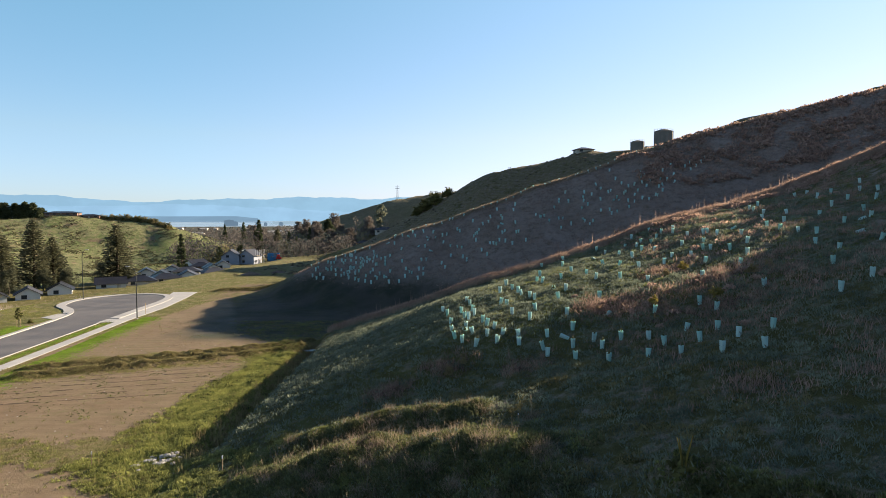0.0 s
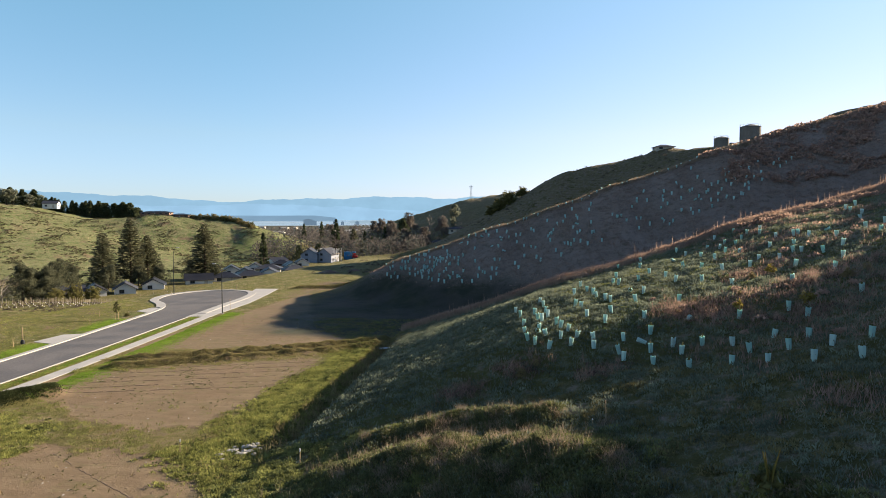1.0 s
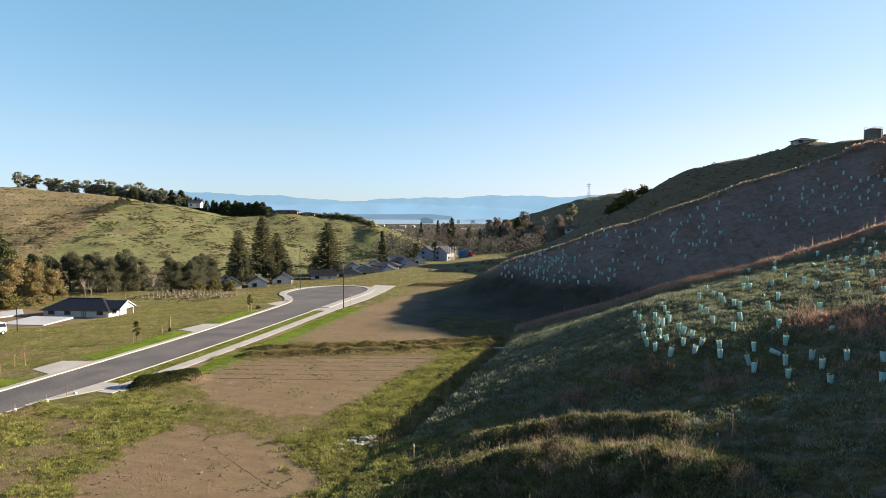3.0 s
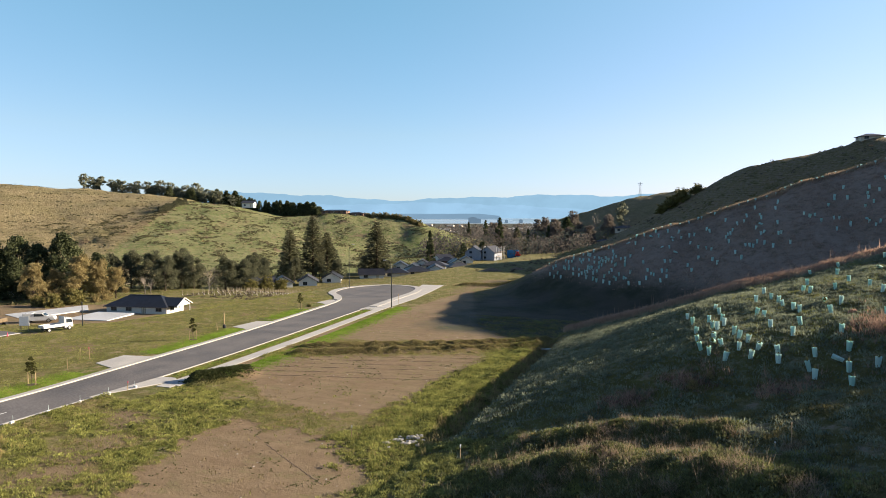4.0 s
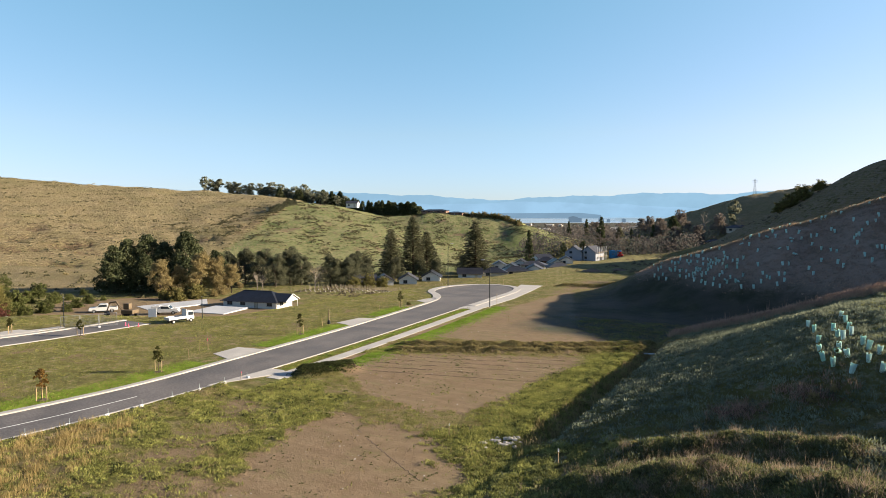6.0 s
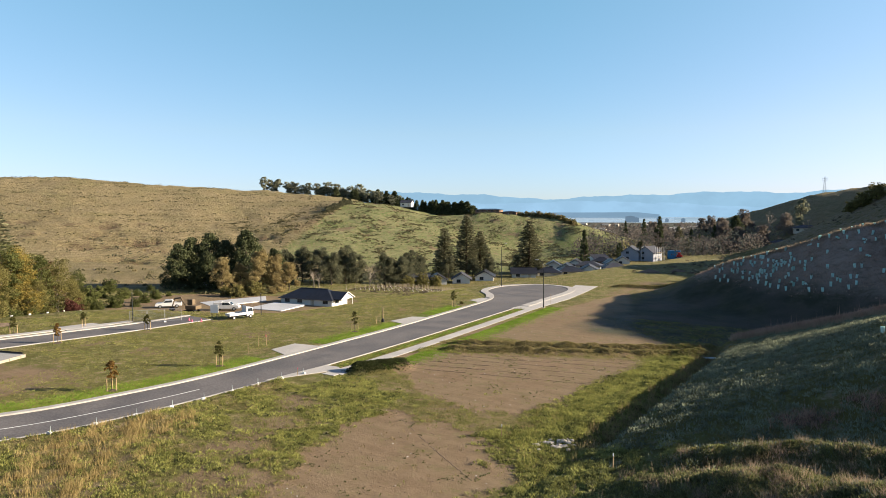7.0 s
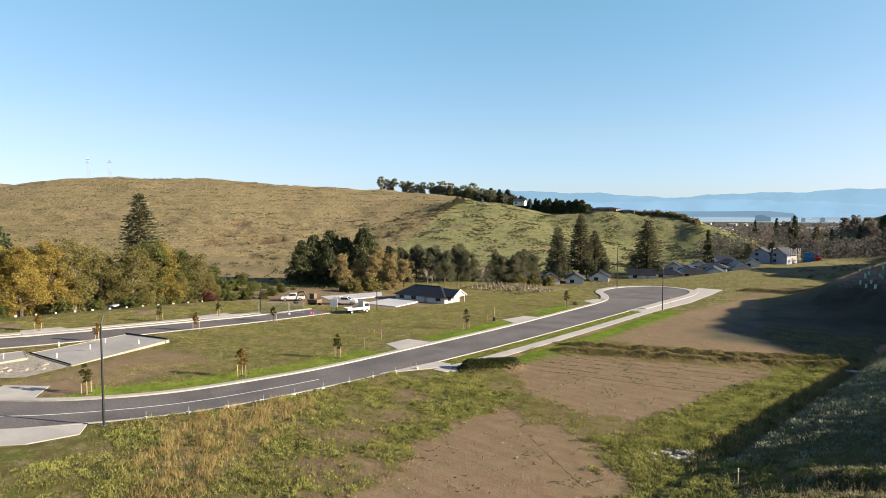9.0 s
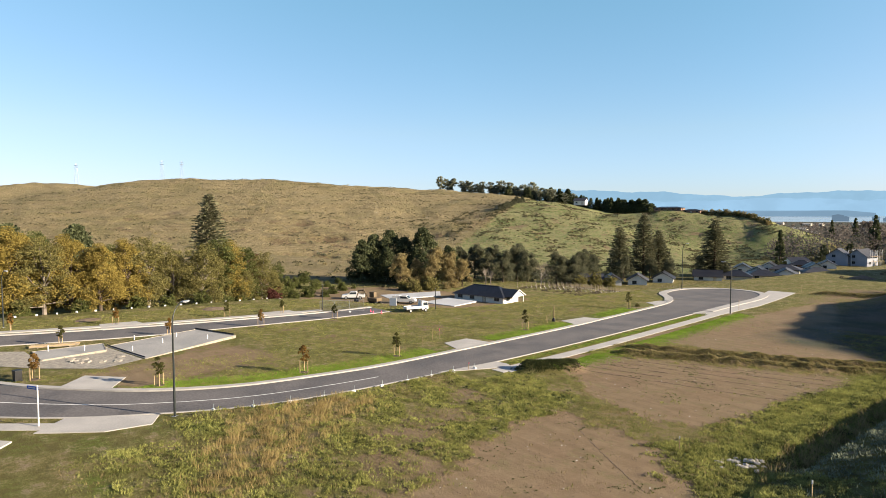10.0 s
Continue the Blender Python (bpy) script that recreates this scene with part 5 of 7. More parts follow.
ridge_a = [(-27.5, 133.3), (-26.4, 132.1), (-25.9, 133.3), (-24.8, 131.0), (-24.9, 134.9), (-23.5, 133.3), (-22.3, 132.1), (-22.0, 130.1), (-20.6, 128.3), (-21.7, 136.0), (-21.0, 134.3), (-18.6, 124.6), (-19.1, 130.8), (-19.5, 136.2), (-18.4, 134.3), (-16.6, 127.7), (-16.8, 132.1), (-17.4, 125.6), (-17.1, 122.6), (-16.2, 121.3), (-14.9, 122.1), (-14.9, 129.3), (-15.8, 136.7), (-12.5, 119.7), (-13.5, 118.8), (-14.8, 120.0), (-14.5, 133.2), (-11.5, 126.4), (-12.0, 134.6), (-10.1, 132.2), (-10.3, 136.6), (-8.4, 127.7), (-7.9, 123.1), (-7.0, 120.4), (-7.1, 118.1), (-8.1, 116.9), (-10.0, 117.3), (-8.6, 134.9), (-7.0, 132.4), (-5.7, 131.2), (-6.4, 134.2), (-4.0, 132.1), (-2.8, 129.7), (-0.1, 130.0), (-0.0, 128.0), (-2.1, 131.3)]
ridge_b = [(-2.1, 124.7), (-4.1, 122.3), (-4.5, 119.7), (-3.7, 118.1), (-4.6, 117.1), (-0.3, 120.4), (0.4, 118.2), (1.5, 122.0), (3.7, 119.5), (4.4, 118.1), (7.3, 119.5), (8.1, 117.5), (6.2, 132.0), (4.4, 135.7), (3.5, 130.1), (6.9, 127.0), (6.5, 124.0), (9.9, 131.4), (11.4, 133.7), (12.0, 128.2), (15.0, 132.7), (14.3, 125.3), (11.8, 120.2), (13.0, 118.8), (14.1, 122.0), (10.9, 125.7), (11.9, 123.8), (9.6, 120.4), (8.2, 129.9), (1.4, 135.6), (27.3, 122.8), (30.7, 123.7), (32.2, 122.9), (28.6, 129.5), (31.6, 127.6), (33.5, 125.8), (36.0, 123.7), (37.7, 125.5), (36.6, 127.5), (33.7, 129.7), (38.6, 123.5), (39.7, 122.8), (41.4, 124.1), (40.8, 127.9), (42.9, 126.8), (43.2, 125.4)]
for k in range(60):
    f, g = rng.uniform(0, 1), rng.uniform(0, 1)
    spots.append((-8 + 52 * f + rng.normal(), 117 + 4 * f + 13 * g, 1.1))
for k in range(55):
    f, g = rng.uniform(0, 1), rng.uniform(0, 1)
    spots.append((-27.5 + 16 * f + 4 * g + 0.6 * rng.normal(), 136.5 - 18 * f + 5 * g + 0.6 * rng.normal(), 1.15))
ridge_c = [(44.0, 127.6), (46.5, 128.3), (45.4, 129.3), (47.2, 130.7), (41.6, 131.8), (42.1, 129.6), (38.8, 129.5), (36.8, 131.4), (36.3, 134.4), (45.5, 132.4), (44.3, 134.1), (44.0, 135.4), (48.1, 135.1), (51.2, 135.3), (52.9, 136.7), (53.6, 135.4), (52.2, 134.4), (55.3, 136.8), (56.8, 138.2), (36.1, 138.4), (32.3, 134.2), (32.8, 132.4), (30.5, 130.7), (29.3, 132.0), (25.7, 130.3), (23.9, 131.7), (25.6, 133.8)]
spots += [(x, y, 1.2) for x, y in ridge_a + ridge_b + ridge_c]
for k in range(46):
    x = -29 + 1.7 * k + rng.uniform(-0.5, 0.5)
    spots.append((x, float(np.interp(x, [p[0] for p in RIDGES["planted_spur"][0]], [p[1] for p in RIDGES["planted_spur"][0]])) + rng.uniform(-1.2, 1.4), 1.0))
loose = bmesh.new()
for k, (x, y, s) in enumerate(spots):
    fallen = rng.uniform() < 0.05
    lean = 70 if fallen else rng.normal() * 7
    m = pose(x, y, ground_at(x, y) + (0.08 if fallen else -0.02), lean, rng.normal() * 6 - 4, rng.uniform(0, 360)) @ Matrix.Diagonal((s, s, s * rng.uniform(0.9, 1.12), 1))
    if k == 0:
        guard.matrix_basis = m
        first = Matrix.Diagonal((1 / s, 1 / s, 1 / s, 1))
        base_scale = guard.scale.copy()
    elif k < 300:
        copy_thing(guard, m @ Matrix.Diagonal((1 / base_scale[0], 1 / base_scale[1], 1 / base_scale[2], 1)))
    else:
        sleeve_shell(loose, m)
for k in range(240):
    f, g = rng.uniform(0, 1), rng.uniform(-1, 1)
    x, y = -50 + 40 * f, 236 + 9 * g - 8 * f
    sleeve_shell(loose, pose(x, y, ground_at(x, y), rng.normal() * 6, rng.normal() * 6, 0) @ Matrix.Diagonal((0.9, 0.9, 0.6, 1)))
far_guards = part("plant_guards", loose, SLEEVE)
tagged(far_guards, "many pale green plant guards on the far slopes", "plant guards", kind="stuff")

# ---- buildings ----
WALL = plain("white_weatherboard", (0.74, 0.73, 0.70), 0.7, vary=0.05, scale=1.5, bump=0.003)
GREY_WALL = plain("blue_grey_wall", (0.34, 0.36, 0.42), 0.8, vary=0.08, scale=1.0, bump=0.003)
CREAM = plain("cream_cladding", (0.58, 0.53, 0.44), 0.75, vary=0.07, scale=1.5, bump=0.003)
BRICK = plain("brown_brick", (0.30, 0.18, 0.13), 0.9, vary=0.15, scale=6, bump=0.01)
ROOF = plain("dark_metal_roof", (0.030, 0.031, 0.037), 0.45, 0.2, 0.1, 1.0, 0.003)
GREY_ROOF = plain("grey_metal_roof", (0.065, 0.067, 0.078), 0.6, 0.2, 0.1, 1.0, 0.003)
GLASS = plain("window_glass", (0.03, 0.04, 0.05), 0.08, vary=0.02, bump=0)
FRAME = plain("aluminium_frame", (0.10, 0.10, 0.105), 0.5, 0.3, 0.05, 4, 0)
GUTTER = plain("gutter", (0.07, 0.07, 0.075), 0.5, vary=0.05, bump=0)


def opening(root, name, x, y, z, w, h, face):
    """A window or door with frame and pane on the wall face ('x' or 'y' direction, sign)."""
    axis, sign = face

    def slab(a0, a1, z0, z1, d0, d1):
        lo, hi = sorted((sign * d0, sign * d1))
        if axis == "y":
            return x + a0, x + a1, y + lo, y + hi, z + z0, z + z1
        return x + lo, x + hi, y + a0, y + a1, z + z0, z + z1
    pane = part(name, box(bmesh.new(), *slab(-w / 2 + 0.05, w / 2 - 0.05, 0.05, h - 0.05, -0.02, 0.02)), GLASS if name == "window" else CREAM, root)
    bm = bmesh.new()
    for a0, a1, z0, z1 in ((-w / 2, w / 2, 0, 0.06), (-w / 2, w / 2, h - 0.06, h), (-w / 2, -w / 2 + 0.06, 0.06, h - 0.06), (w / 2 - 0.06, w / 2, 0.06, h - 0.06), (-0.025, 0.025, 0.06, h - 0.06)):
        box(bm, *slab(a0, a1, z0, z1, -0.01, 0.05))
    part("frame", bm, FRAME, pane)
    part("sill", box(bmesh.new(), *slab(-w / 2 - 0.05, w / 2 + 0.05, -0.06, -0.005, -0.01, 0.1)), FRAME, pane)


def house(x, y, turn, length, width, wall_h, rise, wall, roof, label, hip=False, z=None, storeys=1, name="house", porch=False):
    """A house whose ridge runs along its local x: walls with gables, roof slabs, gutters, windows and doors."""
    root = thing(name, x, y, turn, label, "house", "houses in the valley", z=z)
    L, W = length / 2, width / 2
    bm = bmesh.new()
    if hip:
        box(bm, -L, L, -W, W, -0.6, wall_h)
    else:
        a = [bm.verts.new(v) for v in ((-L, -W, -0.6), (-L, W, -0.6), (-L, W, wall_h), (-L, 0, wall_h + rise), (-L, -W, wall_h))]
        b = [bm.verts.new(v) for v in ((L, -W, -0.6), (L, W, -0.6), (L, W, wall_h), (L, 0, wall_h + rise), (L, -W, wall_h))]
        bm.faces.new(a)
        bm.faces.new(b[::-1])
        for k in range(5):
            bm.faces.new((a[k], b[k], b[(k + 1) % 5], a[(k + 1) % 5]))
    part("wall", bm, wall, root)
    bm = bmesh.new()
    o, e = 0.55, 0.06
    drop = rise * o / W
    top, eave = wall_h + rise + e, wall_h - drop + e
    r = L - W if hip else L + o
    under = [(-L - o, -W - o, eave), (L + o, -W - o, eave), (L + o, W + o, eave), (-L - o, W + o, eave), (-r, 0, top), (r, 0, top)]
    lower = [bm.verts.new(v) for v in under]
    upper = [bm.verts.new((p[0], p[1], p[2] + 0.16)) for p in under]
    sides = ((0, 1, 5, 4), (2, 3, 4, 5))
    ends = ((1, 2, 5), (3, 0, 4))
    for f in sides + (ends if hip else ()):
        bm.faces.new([upper[k] for k in f])
        bm.faces.new([lower[k] for k in f][::-1])
    rim = (0, 1, 2, 3) if hip else (0, 1, 5, 2, 3, 4)
    for a, b in zip(rim, rim[1:] + rim[:1]):
        bm.faces.new((lower[a], lower[b], upper[b], upper[a]))
    cover = part("roof", bm, roof, root)
    bm = bmesh.new()
    box(bm, -r, r, -0.14, 0.14, top + 0.13, top + 0.2)
    part("ridge_cap", bm, roof, cover)
    for s in (-1, 1):
        part("gutter", box(bmesh.new(), -L - o, L + o, s * (W + o + 0.06) - 0.06, s * (W + o + 0.06) + 0.06, eave + 0.02, eave + 0.14), GUTTER, cover)
    n = max(2, int(length / 3.6))
    for st in range(storeys):
        zz = 0.9 + 2.7 * st
        for k in range(n):
            px = -L + (k + 0.5) * length / n
            tall = k == n // 2 and st == 0
            opening(root, "door" if tall else "window", px, -W, 0.05 if tall else zz, 1.0 if tall else 1.5, 2.05 if tall else 1.15, ("y", -1))
            opening(root, "window", px, W, zz, 1.4, 1.1, ("y", 1))
        opening(root, "window", L, -W * 0.35, zz, 1.6, 1.2, ("x", 1))
        opening(root, "window", -L, W * 0.3, zz, 1.4, 1.1, ("x", -1))
    return root


site_house = house(-106.0, 100.8, 12, 15.6, 7.4, 2.2, 2.3, WALL, ROOF, "long white single-storey house with dark hipped roof and porch gable", z=ground_at(-106.0, 100.8) - 0.1, hip=True)
site_house.scale = (0.86, 0.86, 0.76)
porch = bmesh.new()
x0, x1, w = 5.2, 10.3, 2.9
for s in (-1, 1):
    v = [porch.verts.new(q) for q in ((x0, s * (w + 0.35), 2.18), (x1, s * (w + 0.35), 2.18), (x1, 0, 4.05), (x0, 0, 4.05), (x0, s * (w + 0.35), 2.32), (x1, s * (w + 0.35), 2.32), (x1, 0, 4.2), (x0, 0, 4.2))]
    for f in ((0, 1, 2, 3), (4, 5, 6, 7), (0, 1, 5, 4), (1, 2, 6, 5), (3, 0, 4, 7)):
        porch.faces.new([v[k] for k in f])
part("porch_roof", porch, ROOF, site_house, "dark gabled porch roof")
gable = bmesh.new()
v = [gable.verts.new(q) for x in (9.9, 10.05) for q in ((x, -2.8, 2.1), (x, 2.8, 2.1), (x, 2.8, 2.3), (x, 0, 3.95), (x, -2.8, 2.3))]
gable.faces.new(v[:5])
gable.faces.new(v[5:][::-1])
for k in range(5):
    gable.faces.new((v[k], v[(k + 1) % 5], v[5 + (k + 1) % 5], v[5 + k]))
part("porch_gable", gable, WALL, site_house, "white porch gable")
for s in (-1, 1):
    v0, v1 = Vector((10.36, s * 3.3, 2.24)), Vector((10.36, 0, 4.14))
    part("barge_board", tube(bmesh.new(), [v0, v1], [0.13, 0.13], 4), WALL, site_house)
for py in (-2.7, 0.0, 2.7):
    part("porch_post", box(bmesh.new(), 9.9, 10.05, py - 0.07, py + 0.07, -0.4, 2.1), WALL, site_house)
for hx, hy, ht, hl, hw, hm, hr, hh in (
    (-130.5, 172.5, 35, 9, 7, WALL, GREY_ROOF, False), (-126.2, 177.2, 128, 10, 7.5, WALL, ROOF, False), (-121.2, 184.6, 122, 10, 7.5, WALL, GREY_ROOF, False), (-119.2, 197, 118, 11, 8, WALL, ROOF, False),
    (-112.4, 214, 30, 12, 8, WALL, ROOF, False), (-106.8, 223.5, 25, 13, 9, CREAM, ROOF, True), (-101.6, 231.7, 40, 14, 9, CREAM, ROOF, True), (-97.4, 241.6, 112, 14, 9, WALL, GREY_ROOF, False), (-108, 243, 110, 12, 8, WALL, ROOF, False),
    (-118, 252, 115, 12, 8, WALL, ROOF, False), (-113.6, 266, 110, 12, 8, WALL, ROOF, False), (-105.8, 262, 15, 14, 9, CREAM, GREY_ROOF, True), (-100.9, 276.4, 120, 12, 8, WALL, ROOF, False), (-110, 288, 20, 12, 8, BRICK, ROOF, True),
    (-93, 258, 35, 13, 9, WALL, GREY_ROOF, True), (-103, 296, 112, 12, 8, WALL, ROOF, False), (-118, 303, 60, 12, 8, WALL, ROOF, False)):
    house(hx, hy, ht, hl * 0.74, hw * 0.8, 2.1, 1.8 if not hh else 1.5, hm, hr, "white gabled village house with a dark metal roof" if hm == WALL else "low village house with a hipped metal roof", hip=hh, z=ground_at(hx, hy) - 0.6)
for hx, hy, ht in ((-106.0, 318, 100), (-97.4, 320, 80)):
    tall = house(hx, hy, ht, 9, 8.5, 4.2, 3.0, GREY_WALL, GREY_ROOF, "two-storey blue-grey gabled house inside scaffolding", storeys=2)
    for k in range(6):
        a = -4.9 + 1.96 * k
        part("scaffold_pole", rod(a, -5.6, -0.4, 7.2, 0.06, 0.06, 6), WHITE, tall)
        part("scaffold_pole", rod(5.9, a * 0.95, -0.4, 7.2 - 0.25 * abs(a), 0.06, 0.06, 6), WHITE, tall)
    for zz in (2.2, 4.4):
        part("scaffold_plank", box(bmesh.new(), -5.2, 5.2, -6.2, -5.7, zz, zz + 0.06), TIMBER, tall)
house(61.5, 280, 8, 7.5, 5, 1.9, 0.8, CREAM, GREY_ROOF, "low pale house on the hill crest", hip=True, z=ground_at(61.5, 280) - 1.6)
house(86, 262, 20, 6, 5, 2.0, 0.8, CREAM, GREY_ROOF, "small pale shed on the hill crest", name="shed")
house(-318, 404, 20, 9, 7, 3.0, 1.8, WALL, GREY_ROOF, "white house among the shelter conifers", z=ground_at(-318, 404) + 1.5)
for hx, hy, ht, hl in ((-228, 382, 10, 18), (-214, 386, 15, 11)):
    low = house(hx, hy, ht, hl, 7, 2.6, 1.2, BRICK, ROOF, "low brown house on the spur's crest", hip=True)
    low.scale = (1, 1, 0.62)
house(-37, 402, 8, 12, 7, 2.6, 1.3, CREAM, GREY_ROOF, "pale flat house among trees on the far slope", hip=True)
house(-47, 388, 12, 10, 6, 2.4, 1.2, CREAM, GREY_ROOF, "pale low house among trees on the far slope", hip=True)

TANK = plain("stained_concrete", (0.26, 0.235, 0.20), 0.9, vary=0.15, scale=0.8, bump=0.02)


def water_tank(x, y, r, h):
    root = thing("water_tank", x, y, 0, "round brown water tank with a conical roof on the crest", "water tank", "water tanks")
    part("wall", lathe(bmesh.new(), [(r, -1.5), (r, h * 0.98), (r * 1.02, h)], 28), TANK, root)
    part("roof", lathe(bmesh.new(), [(r * 1.05, h + 0.01), (r * 1.05, h + 0.12), (r * 0.4, h + r * 0.26), (0.15, h + r * 0.34)], 28), TANK, root, "low conical roof")
    for k in range(14):
        a = 2 * math.pi * k / 14
        part("rib", box(bmesh.new(), r + 0.002, r + 0.1, -0.08, 0.08, -1.2, h * 0.97, 0, pose(0, 0, 0, 0, 0, math.degrees(a))), TANK, root)
    bm = bmesh.new()
    for s in (-0.25, 0.25):
        tube(bm, [(-r - 0.2, s, -1), (-r - 0.2, s, h + 1.1)], [0.03, 0.03], 6)
    for k in range(14):
        tube(bm, [(-r - 0.2, -0.25, 0.3 * k), (-r - 0.2, 0.25, 0.3 * k)], [0.02, 0.02], 5)
    part("ladder", bm, STEEL, root, "galvanised access ladder")
    bm = bmesh.new()
    for k in range(12):
        a, b = 2 * math.pi * k / 12, 2 * math.pi * (k + 1) / 12
        tube(bm, [(r * math.cos(a), r * math.sin(a), h + 0.1), (r * math.cos(a), r * math.sin(a), h + 0.9)], [0.03, 0.03], 4)
        tube(bm, [(r * math.cos(a), r * math.sin(a), h + 0.9), (r * math.cos(b), r * math.sin(b), h + 0.9)], [0.025, 0.025], 4)
    part("guard_rail", bm, STEEL, root)


water_tank(77.1, 253.6, 2.6, 4.0)
water_tank(85.5, 248, 3.5, 4.0)


def pylon(x, y, h):
    root = thing("pylon", x, y, 20, "slender grey lattice pylon on the skyline", "pylon", "pylons")
    bm = bmesh.new()
    for sx, sy in ((-1, -1), (1, -1), (1, 1), (-1, 1)):
        tube(bm, [(sx * h * 0.09, sy * h * 0.09, -1), (sx * h * 0.02, sy * h * 0.02, h)], [0.06, 0.04], 4)
    for k in range(9):
        z0, z1 = h * k / 9, h * (k + 1) / 9
        r0, r1 = h * (0.09 - 0.07 * k / 9), h * (0.09 - 0.07 * (k + 1) / 9)
        for sx in (-1, 1):
            tube(bm, [(sx * r0, -r0, z0), (-sx * r1, -r1, z1)], [0.03, 0.03], 3)
            tube(bm, [(sx * r0, r0, z0), (-sx * r1, r1, z1)], [0.03, 0.03], 3)
    part("tower", bm, STEEL, root)
    for z in (0.78, 0.9):
        part("cross_arm", box(bmesh.new(), -h * 0.16, h * 0.16, -0.12, 0.12, h * z, h * z + 0.25), STEEL, root)


pylon(-37, 517, 11)
pylon(-655, 186, 20)
pylon(-700, 120, 20)
pylon(-640, 200, 18)

# ---- building site with the floor slab ----
FRESH = plain("fresh_concrete", (0.36, 0.35, 0.33), 0.8, vary=0.12, scale=0.8, bump=0.003)
GRAVEL = plain("crushed_rock", (0.36, 0.33, 0.28), 0.95, vary=0.25, scale=8, bump=0.03)
SHEETING = plain("slab_sheeting", (0.52, 0.53, 0.54), 0.6, vary=0.08, scale=0.6, bump=0.01)
FORM = plain("formwork_timber", (0.38, 0.34, 0.27), 0.8, vary=0.14, scale=4, bump=0.004)


def slab_on(name, corners, up, thick, label, boards=True, cast=None):
    """A cast slab with formwork boards, pegs and a black membrane edge."""
    cx, cy = np.mean([c[0] for c in corners]), np.mean([c[1] for c in corners])
    z = ground_at(cx, cy) + up
    root = tagged(new(name), label, "floor slab", "floor slabs")
    root.location = (cx, cy, z)
    local = [(a - cx, b - cy) for a, b in corners]
    bm = bmesh.new()
    f = bm.faces.new([bm.verts.new((a, b, -0.5)) for a, b in local])
    g = bmesh.ops.extrude_face_region(bm, geom=[f])
    for v in g["geom"]:
        if isinstance(v, bmesh.types.BMVert):
            v.co.z = thick
    part("slab", bm, cast or FRESH, root)
    if boards:
        for k in range(len(local)):
            a, b = Vector((*local[k], 0)), Vector((*local[(k + 1) % len(local)], 0))
            d = (b - a).normalized()
            n = Vector((d.y, -d.x, 0))
            if n.dot((a + b) / 2) < 0:
                n = -n
            turn = Matrix((( d.x, n.x, 0, a.x), (d.y, n.y, 0, a.y), (0, 0, 1, 0), (0, 0, 0, 1)))
            ln = (b - a).length
            part("form_board", box(bmesh.new(), 0.02, ln - 0.02, 0.01, 0.06, -0.35, thick + 0.04, 0, turn), FORM, root, "pale formwork board")
            bm = bmesh.new()
            for s in np.arange(0.6, ln, 1.5):
                box(bm, s - 0.04, s + 0.04, 0.065, 0.12, -0.4, thick + 0.0, 0, turn)
            part("form_pegs", bm, FORM, root)
    return root


main_slab = slab_on("house_slab", [(-69.2, 17.9), (-75.2, 29.7), (-82.3, 27.3), (-78.4, 16.2)], 0.0, 0.14, "fresh grey concrete floor slab inside timber formwork")
second = slab_on("garage_slab", [(-73.9, 9.4), (-75.0, 15.4), (-79.0, 15.9), (-79.0, 9.2)], 0.0, 0.18, "fresh grey concrete garage slab inside timber formwork")
for px, py in ((3.2, -5.2), (1.0, -1.5), (-1.6, 0.8), (2.0, 3.2), (-3.0, -3.5)):
    part("waste_pipe", rod(px, py, 0.35, 0.85, 0.06, 0.06, 10), WHITE, main_slab, "white plastic waste pipe")
for px, py in ((-1, -2), (1.2, 1)):
    part("waste_pipe", rod(px, py, 0.3, 0.9, 0.06, 0.06, 10), WHITE, second, "white plastic waste pipe")
part("membrane", box(bmesh.new(), 0.02, 9.4, 0.07, 0.10, -0.4, 0.26, 0, Matrix.Translation((6.6, -4.7, 0)) @ pose(0, 0, 0, 0, 0, 190)), BLACK, main_slab, "black plastic membrane")
part("membrane", box(bmesh.new(), 0, 7.4, 0.13, 0.16, -0.4, 0.34, 0, Matrix.Translation((-6.3, 4.4, 0)) @ pose(0, 0, 0, 0, 0, 18)), BLACK, main_slab, "black plastic membrane")
sheet("gravel_yard", [(-66.9, 13.5), (-69.0, 17.6), (-78, 16), (-75, 15.3), (-73.6, 9.2), (-80, 8.6), (-83, 4), (-76, 3.6), (-70.5, 8.6)], 0.05, GRAVEL, "pale crushed rock yard beside the slabs", "gravel")
rubble_rng = np.random.default_rng(8)
for k in range(9):
    rx, ry = -70.6 + rubble_rng.uniform(-2.2, 2.2), 13.4 + rubble_rng.uniform(-2.6, 2.6)
    root = thing("concrete_rubble", rx, ry, rubble_rng.uniform(0, 360), "flat broken concrete lump lying on the gravel", "rubble", "rubble")
    part("lump", box(bmesh.new(), -0.6 * (0.5 + k % 3 * 0.3), 0.5, -0.25, 0.3, -0.1, 0.14, 0.06, pose(0, 0, 0, 9, -8, 0)), GRAVEL, root)
stack = thing("timber_stack", -81.2, 11.6, 70, "low stack of pale timber lengths on bearers", "timber stack")
for k in range(10):
    part("length", box(bmesh.new(), -2.4, 2.4 - 0.2 * (k % 3), -0.5 + 0.2 * (k % 5), -0.34 + 0.2 * (k % 5), 0.1 + 0.11 * (k // 5), 0.2 + 0.11 * (k // 5), 0.01), TIMBER if k % 2 else RAW_TIMBER, stack)
part("bearer", box(bmesh.new(), -1.6, -1.5, -0.6, 0.6, -0.1, 0.1), RAW_TIMBER, stack)
part("bearer", box(bmesh.new(), 1.5, 1.6, -0.6, 0.6, -0.1, 0.1), RAW_TIMBER, stack)
